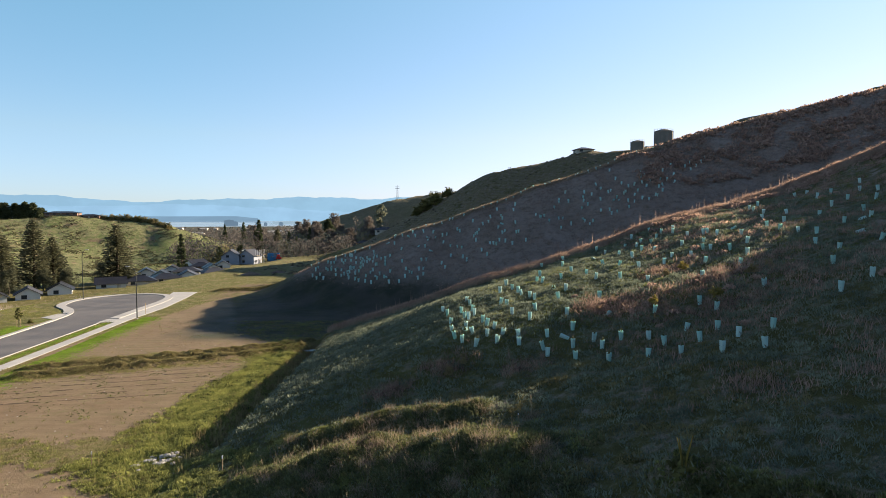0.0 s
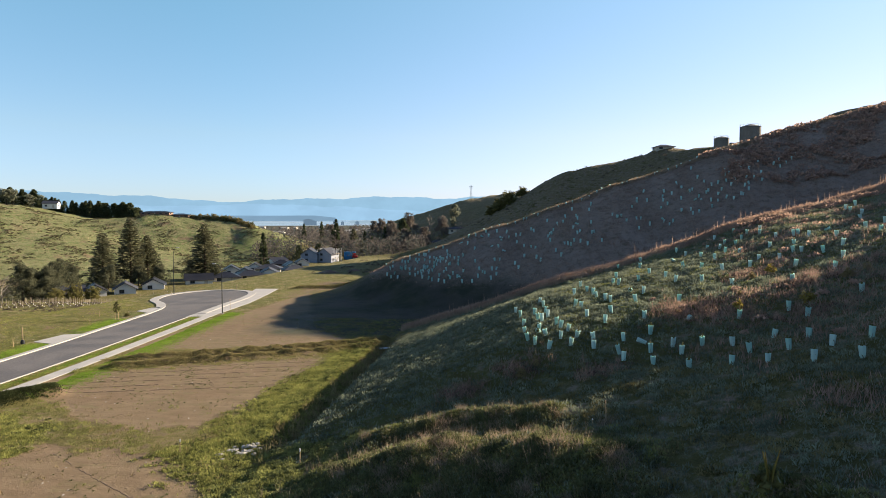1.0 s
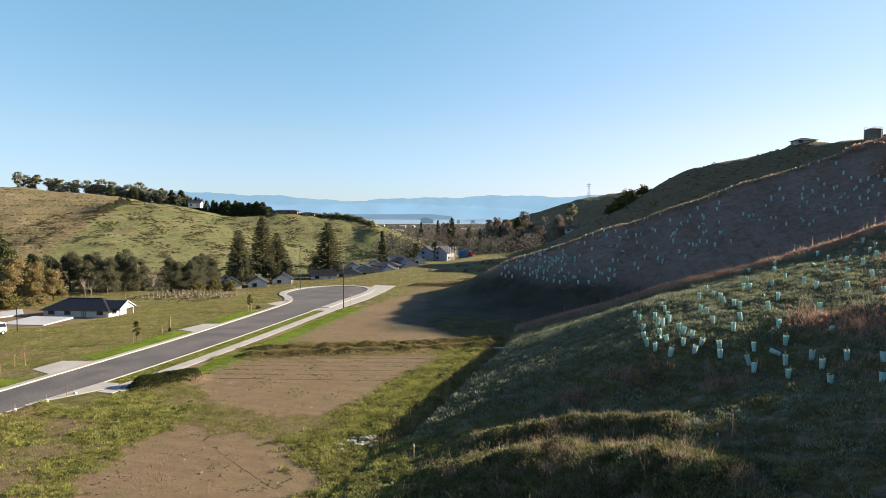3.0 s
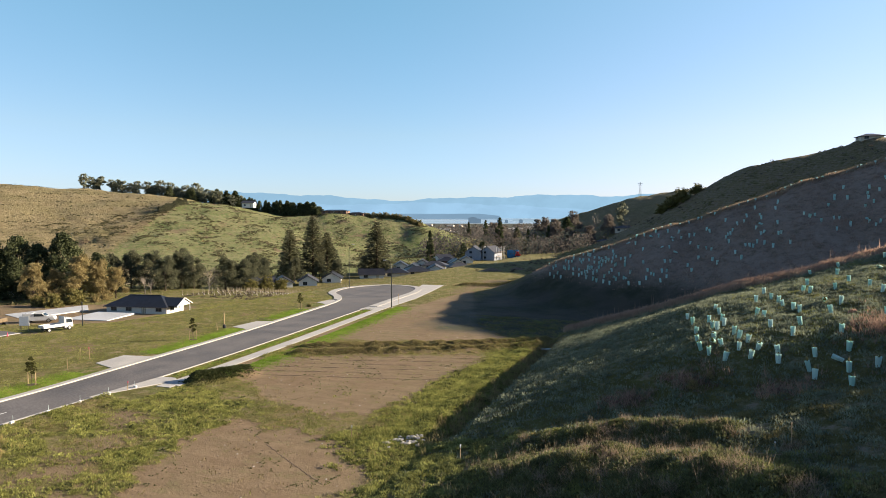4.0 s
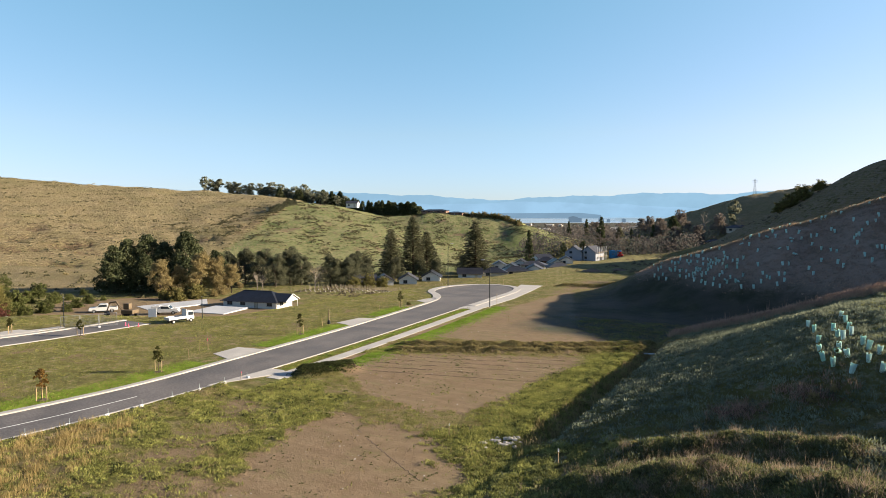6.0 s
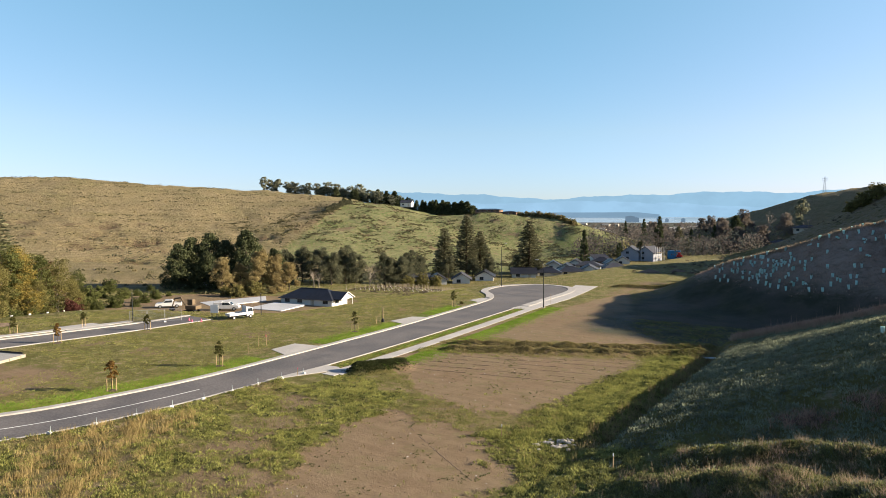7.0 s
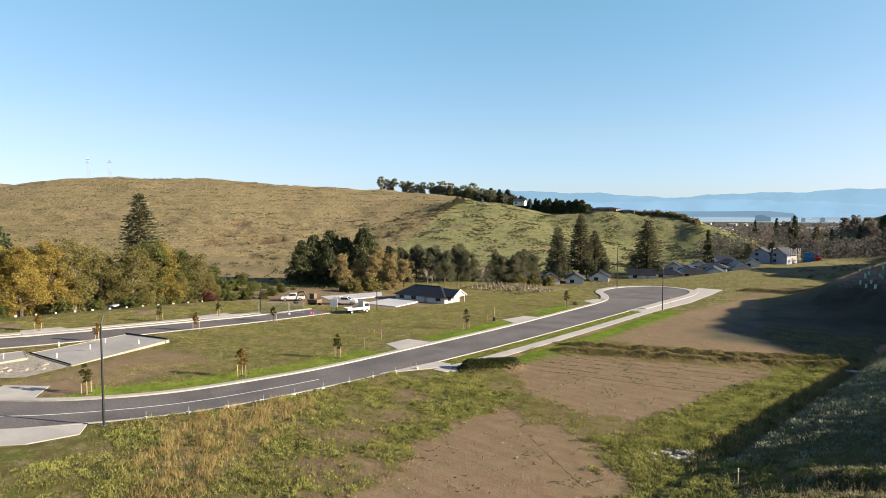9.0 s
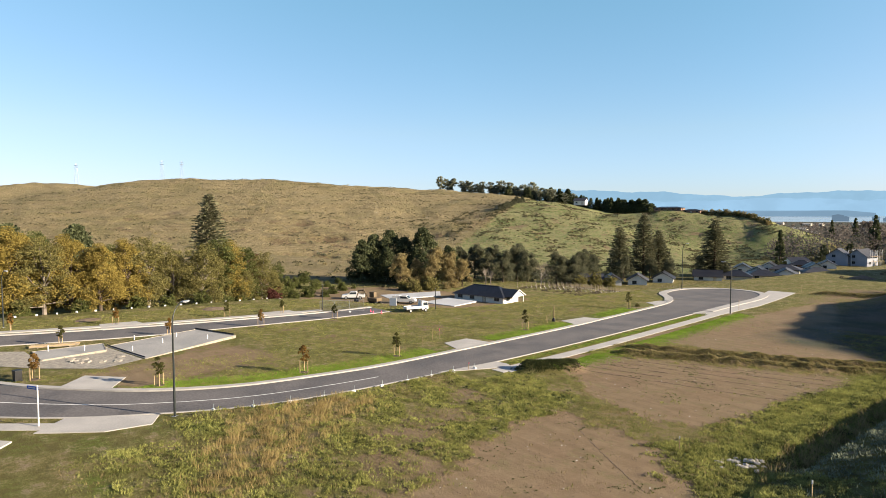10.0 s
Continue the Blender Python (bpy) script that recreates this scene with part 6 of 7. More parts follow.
for corners in ([(-126.8, 85.5), (-123.0, 101.0), (-117.3, 96.5), (-118.2, 82.9)], [(-110.5, 85.6), (-112.6, 95.0), (-104.2, 96.2), (-101.6, 87.4)]):
    slab_on("prepared_slab", corners, 0.1, 0.12, "pale slab base covered with sheeting on the building site", False, SHEETING)

# ---- vehicles ----
CAR_WHITE = plain("white_car_paint", (0.66, 0.66, 0.66), 0.25, vary=0.03, bump=0)
TYRE = plain("tyre_rubber", (0.02, 0.02, 0.02), 0.9, vary=0.1, bump=0)
YELLOW_PAINT = plain("digger_paint", (0.17, 0.125, 0.075), 0.6, vary=0.15, bump=0)


def wheel(root, x, y, r, w=0.24):
    t = part("wheel", tube(bmesh.new(), [(x, y - w / 2, r), (x, y + w / 2, r)], [r, r], 18), TYRE, root, "black tyre on a steel rim")
    part("rim", tube(bmesh.new(), [(x, y - w / 2 - 0.012, r), (x, y + w / 2 + 0.012, r)], [r * 0.58, r * 0.58], 14), STEEL, t)


def pickup(x, y, turn, label, canopy=False):
    root = thing("pickup", x, y, turn, label, "vehicle", "vehicles on the site")
    bm = prism(bmesh.new(), [(-2.6, 0.42), (2.55, 0.42), (2.62, 0.75), (2.45, 1.05), (1.25, 1.12), (0.62, 1.72), (-0.75, 1.76), (-1.0, 1.12), (-2.6, 1.08)], -0.9, 0.9)
    bmesh.ops.bevel(bm, geom=bm.edges[:], offset=0.06, segments=2, affect="EDGES")
    part("body", bm, CAR_WHITE, root)
    for s in (-1, 1):
        part("side_window", prism(bmesh.new(), [(-0.72, 1.2), (1.0, 1.18), (0.58, 1.62), (-0.66, 1.66)], s * 0.905 - 0.006, s * 0.905 + 0.006), GLASS, root)
        part("headlight", box(bmesh.new(), 2.5, 2.6, s * 0.62 - 0.16, s * 0.62 + 0.16, 0.74, 0.9, 0.02), LENS, root)
        for wx in (-1.62, 1.62):
            wheel(root, wx, s * 0.78, 0.38)
    part("windscreen", box(bmesh.new(), -0.02, 0.02, -0.72, 0.72, -0.32, 0.32, 0, pose(0.97, 0, 1.44, 0, -46, 0)), GLASS, root)
    if canopy:
        part("canopy", box(bmesh.new(), -2.55, -0.95, -0.86, 0.86, 1.1, 1.78, 0.08), CAR_WHITE, root)
    else:
        part("tray_bed", box(bmesh.new(), -2.45, -1.1, -0.75, 0.75, 1.1, 1.125), BLACK, root)
    part("bumper", box(bmesh.new(), 2.55, 2.7, -0.8, 0.8, 0.4, 0.62, 0.04), STEEL, root)


pickup(-124.2, 76.4, 235, "white double-cab pickup parked on bare ground")
pickup(-111.6, 81.6, 40, "white pickup with a canopy parked between slabs", True)
pickup(-153, 104.2, 40, "pale pickup parked on grass below the trees", True)

truck = thing("tipper_truck", -80.4, 61.2, 80, "white flat-deck truck parked at the street's end", "truck")
part("chassis", box(bmesh.new(), -3.0, 2.9, -0.45, 0.45, 0.5, 0.78, 0.03), BLACK, truck)
bm = prism(bmesh.new(), [(1.25, 0.55), (3.1, 0.55), (3.12, 1.3), (2.85, 2.35), (1.25, 2.4)], -1.0, 1.0)
bmesh.ops.bevel(bm, geom=bm.edges[:], offset=0.07, segments=2, affect="EDGES")
cab = part("cab", bm, CAR_WHITE, truck)
part("windscreen", box(bmesh.new(), -0.015, 0.015, -0.85, 0.85, -0.4, 0.42, 0, pose(3.02, 0, 1.83, 0, -14, 0)), GLASS, cab)
for s in (-1, 1):
    part("side_window", prism(bmesh.new(), [(1.6, 1.45), (2.9, 1.45), (2.72, 2.15), (1.6, 2.15)], s * 1.005 - 0.006, s * 1.005 + 0.006), GLASS, cab)
    part("mirror", box(bmesh.new(), 2.95, 3.05, s * 1.22 - 0.1, s * 1.22 + 0.1, 1.5, 1.95, 0.03), BLACK, cab)
part("deck", box(bmesh.new(), -3.2, 1.15, -1.1, 1.1, 0.85, 1.0, 0.02), CAR_WHITE, truck)
for s in (-1, 1):
    part("drop_side", box(bmesh.new(), -3.2, 1.15, s * 1.08 - 0.03, s * 1.08 + 0.03, 1.0, 1.42, 0.01), CAR_WHITE, truck)
part("headboard", box(bmesh.new(), 1.08, 1.18, -1.1, 1.1, 1.0, 2.75, 0.02), CAR_WHITE, truck)
part("tailgate", box(bmesh.new(), -3.24, -3.18, -1.08, 1.08, 1.0, 1.42, 0.01), CAR_WHITE, truck)
for wx in (-2.0, 2.3):
    for s in (-1, 1):
        wheel(truck, wx, s * 0.86, 0.42, 0.3)
truck.scale = (0.62, 0.62, 0.7)

digger = thing("excavator", -113.2, 74.6, 200, "small muddy excavator digging beside a spoil heap", "excavator")
for s in (-1, 1):
    bm = prism(bmesh.new(), [(-1.4, 0.25), (-1.1, 0.0), (1.1, 0.0), (1.4, 0.25), (1.4, 0.5), (1.1, 0.7), (-1.1, 0.7), (-1.4, 0.5)], s * 0.9 - 0.22, s * 0.9 + 0.22)
    part("track", bm, TYRE, digger)
part("undercarriage", box(bmesh.new(), -0.8, 0.8, -0.7, 0.7, 0.35, 0.85, 0.05), BLACK, digger)
part("engine_deck", box(bmesh.new(), -1.6, 0.9, -0.95, 0.95, 0.86, 1.6, 0.12), YELLOW_PAINT, digger)
digger_cab = part("cab", box(bmesh.new(), -0.2, 1.0, -0.95, 0.05, 1.6, 2.75, 0.08), YELLOW_PAINT, digger)
part("cab_window", box(bmesh.new(), 0.0, 0.85, -0.975, -0.952, 1.8, 2.6), GLASS, digger_cab)
part("boom", tube(bmesh.new(), [(0.9, 0.4, 1.4), (2.2, 0.4, 3.1), (3.6, 0.4, 2.9)], [0.2, 0.2, 0.15], 6), YELLOW_PAINT, digger)
part("dipper", tube(bmesh.new(), [(3.5, 0.4, 3.0), (4.3, 0.4, 1.2)], [0.15, 0.11], 6), YELLOW_PAINT, digger)
part("bucket", prism(bmesh.new(), [(4.1, 1.2), (4.6, 1.1), (4.7, 0.5), (4.2, 0.25), (3.8, 0.6)], 0.05, 0.75), BLACK, digger)
SOIL = plain("heaped_soil", (0.20, 0.145, 0.10), 0.95, vary=0.2, scale=3, bump=0.05)


def heap(x, y, r, h, label="low heap of brown excavated soil"):
    rng = np.random.default_rng(int(abs(x * 10)))
    root = thing("soil_heap", x, y, rng.uniform(0, 360), label, "soil heap", "soil heaps")
    bm = lathe(bmesh.new(), [(r * f, h * (1 - f) ** 0.8 - 0.1) for f in (1.0, 0.88, 0.7, 0.5, 0.3, 0.12)], 22)
    for v in bm.verts:
        k = 1 + 0.25 * noise.noise(v.co * 0.9 + Vector((x, y, 0)))
        v.co.x *= k
        v.co.y *= k * 1.25
        v.co.z += 0.22 * h * noise.noise(v.co * 1.7)
    part("mound", bm, SOIL, root)


for hx, hy, hr, hh in ((-113.4, 69.6, 1.8, 1.0), (-112.0, 71.6, 1.3, 0.7), (-99.5, 18, 2.2, 0.3), (-101, 36, 2.4, 0.35), (-62, 204, 3, 1.2), (-56, 214, 2.4, 1.0), (-45, 262, 3.5, 1.6)):
    heap(hx, hy, hr, hh)
fence = thing("site_fence", -86.4, 51.2, 62, "temporary steel mesh fence panels on white feet", "fence")
for k in range(3):
    bm = bmesh.new()
    x0 = 2.3 * k - 3.4
    for a, b in (((x0, 0, 0.1), (x0, 0, 1.9)), ((x0 + 2.2, 0, 0.1), (x0 + 2.2, 0, 1.9)), ((x0, 0, 1.9), (x0 + 2.2, 0, 1.9)), ((x0, 0, 0.15), (x0 + 2.2, 0, 0.15))):
        tube(bm, [a, b], [0.03, 0.03], 6)
    panel = part("panel", bm, STEEL, fence)
    bm = bmesh.new()
    for j in range(1, 16):
        tube(bm, [(x0 + 0.138 * j, 0, 0.15), (x0 + 0.138 * j, 0, 1.9)], [0.008, 0.008], 3)
    for j in range(1, 9):
        tube(bm, [(x0, 0, 0.15 + 0.2 * j), (x0 + 2.2, 0, 0.15 + 0.2 * j)], [0.008, 0.008], 3)
    part("mesh", bm, STEEL, panel)
    part("foot", box(bmesh.new(), x0 - 0.15, x0 + 0.15, -0.35, 0.35, -0.05, 0.14, 0.02), WHITE, fence, "white concrete foot")
board = thing("site_sign", -84.2, 59.4, 35, "plain white site board on two posts", "sign")
part("board", box(bmesh.new(), -0.6, 0.6, -0.03, 0.03, 0.7, 2.0, 0.01), WHITE, board)
for sx in (-0.45, 0.45):
    part("post", box(bmesh.new(), sx - 0.04, sx + 0.04, 0.032, 0.1, -0.2, 1.9), TIMBER, board)
for cx, cy in ((-82.6, 54.5), (-82.0, 55.6), (-84.4, 55.2)):
    cone = thing("traffic_cone", cx, cy, 10, "orange traffic cone with a pale band", "traffic cone", "traffic cones")
    part("base", box(bmesh.new(), -0.2, 0.2, -0.2, 0.2, 0.03, 0.07, 0.01), PINK, cone)
    part("cone", lathe(bmesh.new(), [(0.15, 0.07), (0.09, 0.42), (0.03, 0.72)], 12), PINK, cone)
    cone.scale = (0.7, 0.7, 0.7)
BLUE_SHEET = plain("blue_container", (0.03, 0.22, 0.48), 0.5, vary=0.08, bump=0)
RED_PAINT = plain("red_machine", (0.55, 0.04, 0.03), 0.5, vary=0.1, bump=0)
container = thing("container", -88.5, 331, 12, "blue steel container beside the tall houses", "container")
part("body", box(bmesh.new(), -3, 3, -1.25, 1.25, 0.0, 4.2, 0.05), BLUE_SHEET, container)
for k in range(12):
    part("rib", box(bmesh.new(), -2.85 + 0.5 * k, -2.65 + 0.5 * k, -1.3, -1.252, 0.2, 4.0), BLUE_SHEET, container)
machine = thing("loader", -84.4, 326, 20, "small red loader parked on bare ground", "vehicle")
part("body", box(bmesh.new(), -1.4, 1.2, -0.8, 0.8, 0.6, 1.8, 0.15), RED_PAINT, machine)
part("cab", box(bmesh.new(), -0.9, 0.4, -0.7, 0.7, 1.82, 3.0, 0.1), RED_PAINT, machine)
for wx in (-0.95, 0.85):
    for s in (-1, 1):
        wheel(machine, wx, s * 0.85, 0.5, 0.35)

# ---- nursery rows and edging stones ----
bm = bmesh.new()
stone = bmesh.new()
row_rng = np.random.default_rng(12)
for k in range(9):
    for j in range(34):
        x, y = -122 + 1.25 * j + 0.5 * k + row_rng.uniform(-0.15, 0.15), 128 + 3.1 * k + 0.55 * j
        if x > -86:
            continue
        z = ground_at(x, y)
        box(bm, x - 0.03, x + 0.03, y - 0.03, y + 0.03, z - 0.2, z + row_rng.uniform(0.9, 1.4))
        box(stone, x - 0.05, x + 0.05, y - 0.05, y + 0.05, z - 0.05, z + 0.16)
tagged(part("nursery_stakes", bm, RAW_TIMBER), "rows of thin timber stakes in a planted plot", "stakes", kind="stuff")
tagged(part("stake_sleeves", stone, WHITE), "small white sleeves at the foot of the stakes", "sleeves", kind="stuff")
for k in range(26):
    f = k / 25
    x, y = -104.6 - 3 * math.sin(2.2 * f) - 5 * f, -8 + 66 * f
    root = thing("edge_block", x, y, 40 * k, "small white block marking the terrace edge", "block", "edge blocks")
    part("block", box(bmesh.new(), -0.16, 0.16, -0.1, 0.1, -0.08, 0.24, 0.03), WHITE, root)

# ---- loose earth on the lots ----
STONE = plain("pale_stone", (0.50, 0.46, 0.41), 0.9, vary=0.2, scale=5, bump=0.01)
pile_rng = np.random.default_rng(21)
for k in range(34):
    rx, ry = -17.5 + pile_rng.normal() * 0.7, 38.8 + pile_rng.normal() * 0.5
    root = thing("rock", rx, ry, pile_rng.uniform(0, 360), "pale broken rock heaped at the ditch mouth", "rock", "rocks at the ditch")
    bm = bmesh.new()
    bmesh.ops.create_icosphere(bm, subdivisions=1, radius=pile_rng.uniform(0.12, 0.27))
    for v in bm.verts:
        v.co *= 1 + 0.6 * noise.noise(v.co * 7 + Vector((k, 0, 0)))
        v.co.z *= 0.55
    part("stone", bm, STONE, root)
bm = bmesh.new()
for line in [[(-41 + 0.6 * k, 50.4 + 2.1 * k), (-22.5 + 0.4 * k, 55.6 + 2.3 * k)] for k in range(7)] + [[(-29.5, 37.0), (-24, 33.4), (-19.0, 30.4)]]:
    pts = even(spline(line, 1.0) if len(line) > 2 else line, 60)
    pts = [(a + 0.03 * pile_rng.normal(), b + 0.03 * pile_rng.normal()) for a, b in pts]
    skip = 0
    for (ax, ay), (bx, by) in zip(pts, pts[1:]):
        skip = skip - 1 if skip > 0 else (pile_rng.integers(1, 6) if pile_rng.uniform() < 0.05 else 0)
        if skip:
            continue
        d = Vector((bx - ax, by - ay, 0)).normalized()
        n = Vector((-d.y, d.x, 0)) * 0.11
        za, zb = ground_at(ax, ay), ground_at(bx, by)
        h = pile_rng.uniform(0.04, 0.09) if ay > 45 else 0.045
        a, b = Vector((ax, ay, za - 0.03)), Vector((bx, by, zb - 0.03))
        v = [bm.verts.new(q) for q in (a - n, a + n, a + Vector((0, 0, h)), b - n, b + n, b + Vector((0, 0, h)))]
        for f in ((0, 3, 5, 2), (1, 2, 5, 4), (0, 2, 1), (3, 4, 5)):
            bm.faces.new([v[q] for q in f])
tagged(part("furrows", bm, SOIL), "thin ridges of turned soil across the bare lot", "furrows", kind="stuff")

drain = thing("drain_pipe", -16.2, 75.2, 25, "short pale plastic pipe lying at the ditch head", "pipe")
part("pipe", tube(bmesh.new(), [(-1.0, 0, 0.12), (1.0, 0, 0.14)], [0.11, 0.11], 12), CLEAR, drain)
stalk_rng = np.random.default_rng(4)
weed = thing("tall_weed", 8.3, 21.5, 0, "tall yellowish flower stalks above a leaf rosette", "weed")
bm = bmesh.new()
for k in range(4):
    a = 1.7 * k + 0.4
    tube(bm, [(0.06 * math.cos(a), 0.06 * math.sin(a), -0.05), (0.12 * math.cos(a), 0.12 * math.sin(a), 0.5), (0.3 * math.cos(a), 0.3 * math.sin(a), 0.95 + 0.12 * k)], [0.03, 0.028, 0.015], 6)
part("stalks", bm, YELLOW, weed, "upright yellow-green stalks")
part_mesh("rosette", mesh_of("rosette", *quads(stalk_rng.normal(size=(60, 3)) * [0.25, 0.25, 0.08] + [0, 0, 0.12], 0.22, stalk_rng, 0, 2.2), OLIVE), weed)
for sx, sy, sh in ((18.4, 42.4, 0.75), (14.8, 44.4, 0.6), (19.0, 50.1, 0.8)):
    young = thing("sapling", sx, sy, 40 * sx, "young sapling with bright yellow-green leaves", "sapling", "saplings on the slope")
    part("stem", rod(0, 0, -0.1, sh, 0.02, 0.008, 6), BARK, young)
    part_mesh("leaves", mesh_of("leaves", *quads(stalk_rng.normal(size=(70, 3)) * [0.16, 0.16, 0.16] + [0, 0, sh], 0.16, stalk_rng, 0, 2.2), YELLOW), young)

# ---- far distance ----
# self-lit colour for far land and sheds, with the distance haze painted in
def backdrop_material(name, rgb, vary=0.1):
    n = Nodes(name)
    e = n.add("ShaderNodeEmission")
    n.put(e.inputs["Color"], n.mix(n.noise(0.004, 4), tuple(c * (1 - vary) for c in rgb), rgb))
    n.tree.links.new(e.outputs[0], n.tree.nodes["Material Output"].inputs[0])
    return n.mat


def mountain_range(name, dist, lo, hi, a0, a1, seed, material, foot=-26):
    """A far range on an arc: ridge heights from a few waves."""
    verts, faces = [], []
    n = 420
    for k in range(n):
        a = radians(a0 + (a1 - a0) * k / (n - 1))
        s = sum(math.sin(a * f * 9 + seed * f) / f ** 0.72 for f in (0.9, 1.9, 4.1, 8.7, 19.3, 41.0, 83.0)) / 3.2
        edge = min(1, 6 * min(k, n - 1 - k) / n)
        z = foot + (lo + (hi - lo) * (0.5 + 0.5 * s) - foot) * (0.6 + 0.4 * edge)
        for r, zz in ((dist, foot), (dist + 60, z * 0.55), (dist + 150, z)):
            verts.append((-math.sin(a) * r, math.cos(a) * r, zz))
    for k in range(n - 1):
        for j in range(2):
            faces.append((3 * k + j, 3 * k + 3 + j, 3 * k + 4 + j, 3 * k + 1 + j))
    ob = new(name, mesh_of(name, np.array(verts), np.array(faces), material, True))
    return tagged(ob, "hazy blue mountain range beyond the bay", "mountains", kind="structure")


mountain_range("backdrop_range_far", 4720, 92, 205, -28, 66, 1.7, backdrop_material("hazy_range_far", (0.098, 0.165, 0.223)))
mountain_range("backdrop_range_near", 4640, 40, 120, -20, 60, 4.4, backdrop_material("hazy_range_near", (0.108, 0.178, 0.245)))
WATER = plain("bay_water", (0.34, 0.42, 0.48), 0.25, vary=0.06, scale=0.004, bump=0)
bm = bmesh.new()
arcs = [[bm.verts.new((-math.sin(radians(a)) * r, math.cos(radians(a)) * r, -20.0)) for a in range(-40, 71, 2)] for r in (2250, 3400, 4700)]
for low, high in zip(arcs, arcs[1:]):
    for k in range(len(low) - 1):
        bm.faces.new((low[k], high[k], high[k + 1], low[k + 1]))
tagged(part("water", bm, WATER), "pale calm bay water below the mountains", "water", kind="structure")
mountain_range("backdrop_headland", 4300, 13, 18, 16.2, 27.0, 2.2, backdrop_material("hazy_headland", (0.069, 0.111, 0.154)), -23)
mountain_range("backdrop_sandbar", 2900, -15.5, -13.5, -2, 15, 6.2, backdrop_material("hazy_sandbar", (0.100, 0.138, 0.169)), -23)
HAZY = backdrop_material("hazy_sheds", (0.045, 0.069, 0.096))
for a, w in ((18.6, 34), (18.1, 20), (16.2, 20), (15.6, 12), (14.3, 14)):
    r = 2420.0
    shed = new("far_shed")
    shed.matrix_basis = pose(-math.sin(radians(a)) * r, math.cos(radians(a)) * r, -20.5, 0, 0, a)
    tagged(shed, "hazy bluish shed at the harbour", "shed", "harbour sheds")
    part("body", box(bmesh.new(), -w / 2, w / 2, -8, 8, -2, 5 + w * 0.42), HAZY, shed)
    part("roof", prism(bmesh.new(), [(-w / 2 - 1, 5.1 + w * 0.42), (w / 2 + 1, 5.1 + w * 0.42), (0, 9 + w * 0.42)], -8, 8), HAZY, shed)

far_rng = np.random.default_rng(77)
WOODS = leaf_material("winter_woods", (0.105, 0.092, 0.080), (0.215, 0.185, 0.165), 0.4)
WOODS_GREEN = leaf_material("evergreen_woods", (0.065, 0.076, 0.066), (0.110, 0.122, 0.102), 0.3)


def far_wood(name, count, r0, r1, a0, a1, h0, h1, material, label, size=1.8):
    a = np.radians(far_rng.uniform(a0, a1, count))
    r = r0 + (r1 - r0) * far_rng.uniform(0, 1, count) ** 1.3
    x, y = -np.sin(a) * r, np.cos(a) * r
    z = ground_height(x, y)
    keep = z < -3
    x, y, z = x[keep], y[keep], z[keep]
    h = far_rng.uniform(h0, h1, len(x))
    per = 40 if size > 1.5 else 120
    d = far_rng.normal(size=(len(x), per, 3))
    d /= np.linalg.norm(d, axis=2)[:, :, None]
    c = np.stack([x, y, z + h * 0.5], -1)[:, None, :] + d * (h[:, None, None] * np.array([0.42, 0.42, 0.5]))
    v, f = quads(c.reshape(-1, 3), size, far_rng)
    v[:, 2] = np.maximum(v[:, 2], np.repeat(np.repeat(z, per), 4) - 0.4)
    tagged(new(name, mesh_of(name, v, f, material)), label, "woods", kind="stuff")


far_wood("valley_woods", 420, 350, 760, 7, 23, 7, 12, WOODS, "leafless grey-brown woods across the valley mouth", 0.6)
far_wood("valley_evergreens", 130, 340, 900, 7, 22, 7, 13, WOODS_GREEN, "scattered evergreen trees across the valley mouth", 0.6)
far_wood("plain_woods", 900, 760, 1900, -5, 34, 4, 7, WOODS, "grey-brown tree belts on the coastal plain")
verts, faces = [], []
for k in range(50):
    a, r = radians(far_rng.uniform(2, 30)), far_rng.uniform(800, 1800)
    x, y, w, d, h = -math.sin(a) * r, math.cos(a) * r, far_rng.uniform(8, 26), far_rng.uniform(7, 14), far_rng.uniform(3, 6)
    z = ground_at(x, y)
    n = len(verts)
    verts += [(x - w / 2, y - d / 2, z - 1), (x + w / 2, y - d / 2, z - 1), (x + w / 2, y + d / 2, z - 1), (x - w / 2, y + d / 2, z - 1), (x - w / 2, y - d / 2, z + h), (x + w / 2, y - d / 2, z + h), (x + w / 2, y + d / 2, z + h), (x - w / 2, y + d / 2, z + h), (x - w / 2, y, z + h + 2), (x + w / 2, y, z + h + 2)]
    faces += [[n + q for q in f] for f in ((0, 1, 5, 4), (1, 2, 6, 5), (2, 3, 7, 6), (3, 0, 4, 7), (4, 5, 9, 8), (6, 7, 8, 9), (5, 6, 9), (7, 4, 8))]
tagged(new("town", mesh_of("town", verts, faces, CREAM)), "pale roofs of a far town on the plain", "town", kind="stuff")

# ---- grass and low growth ----
def grass_material(name, dark, light):
    return leaf_material(name, dark, light, 0.35)


GRASS_GREEN = grass_material("blade_green", (0.085, 0.100, 0.028), (0.345, 0.355, 0.105))
GRASS_WEED = grass_material("blade_weed", (0.075, 0.082, 0.024), (0.49, 0.49, 0.150))
GRASS_DEEP = grass_material("blade_deep", (0.020, 0.026, 0.014), (0.085, 0.100, 0.040))
GRASS_FIELD = grass_material("blade_field", (0.105, 0.115, 0.032), (0.43, 0.42, 0.135))
GRASS_DRY = grass_material("blade_straw", (0.19, 0.14, 0.060), (0.42, 0.33, 0.165))
GRASS_RANK = grass_material("blade_rank", (0.075, 0.088, 0.042), (0.230, 0.230, 0.100))
GRASS_BUND = grass_material("blade_bund", (0.115, 0.105, 0.042), (0.36, 0.30, 0.135))
GRASS_SLOPE = grass_material("blade_slope", (0.074, 0.086, 0.062), (0.345, 0.375, 0.250))
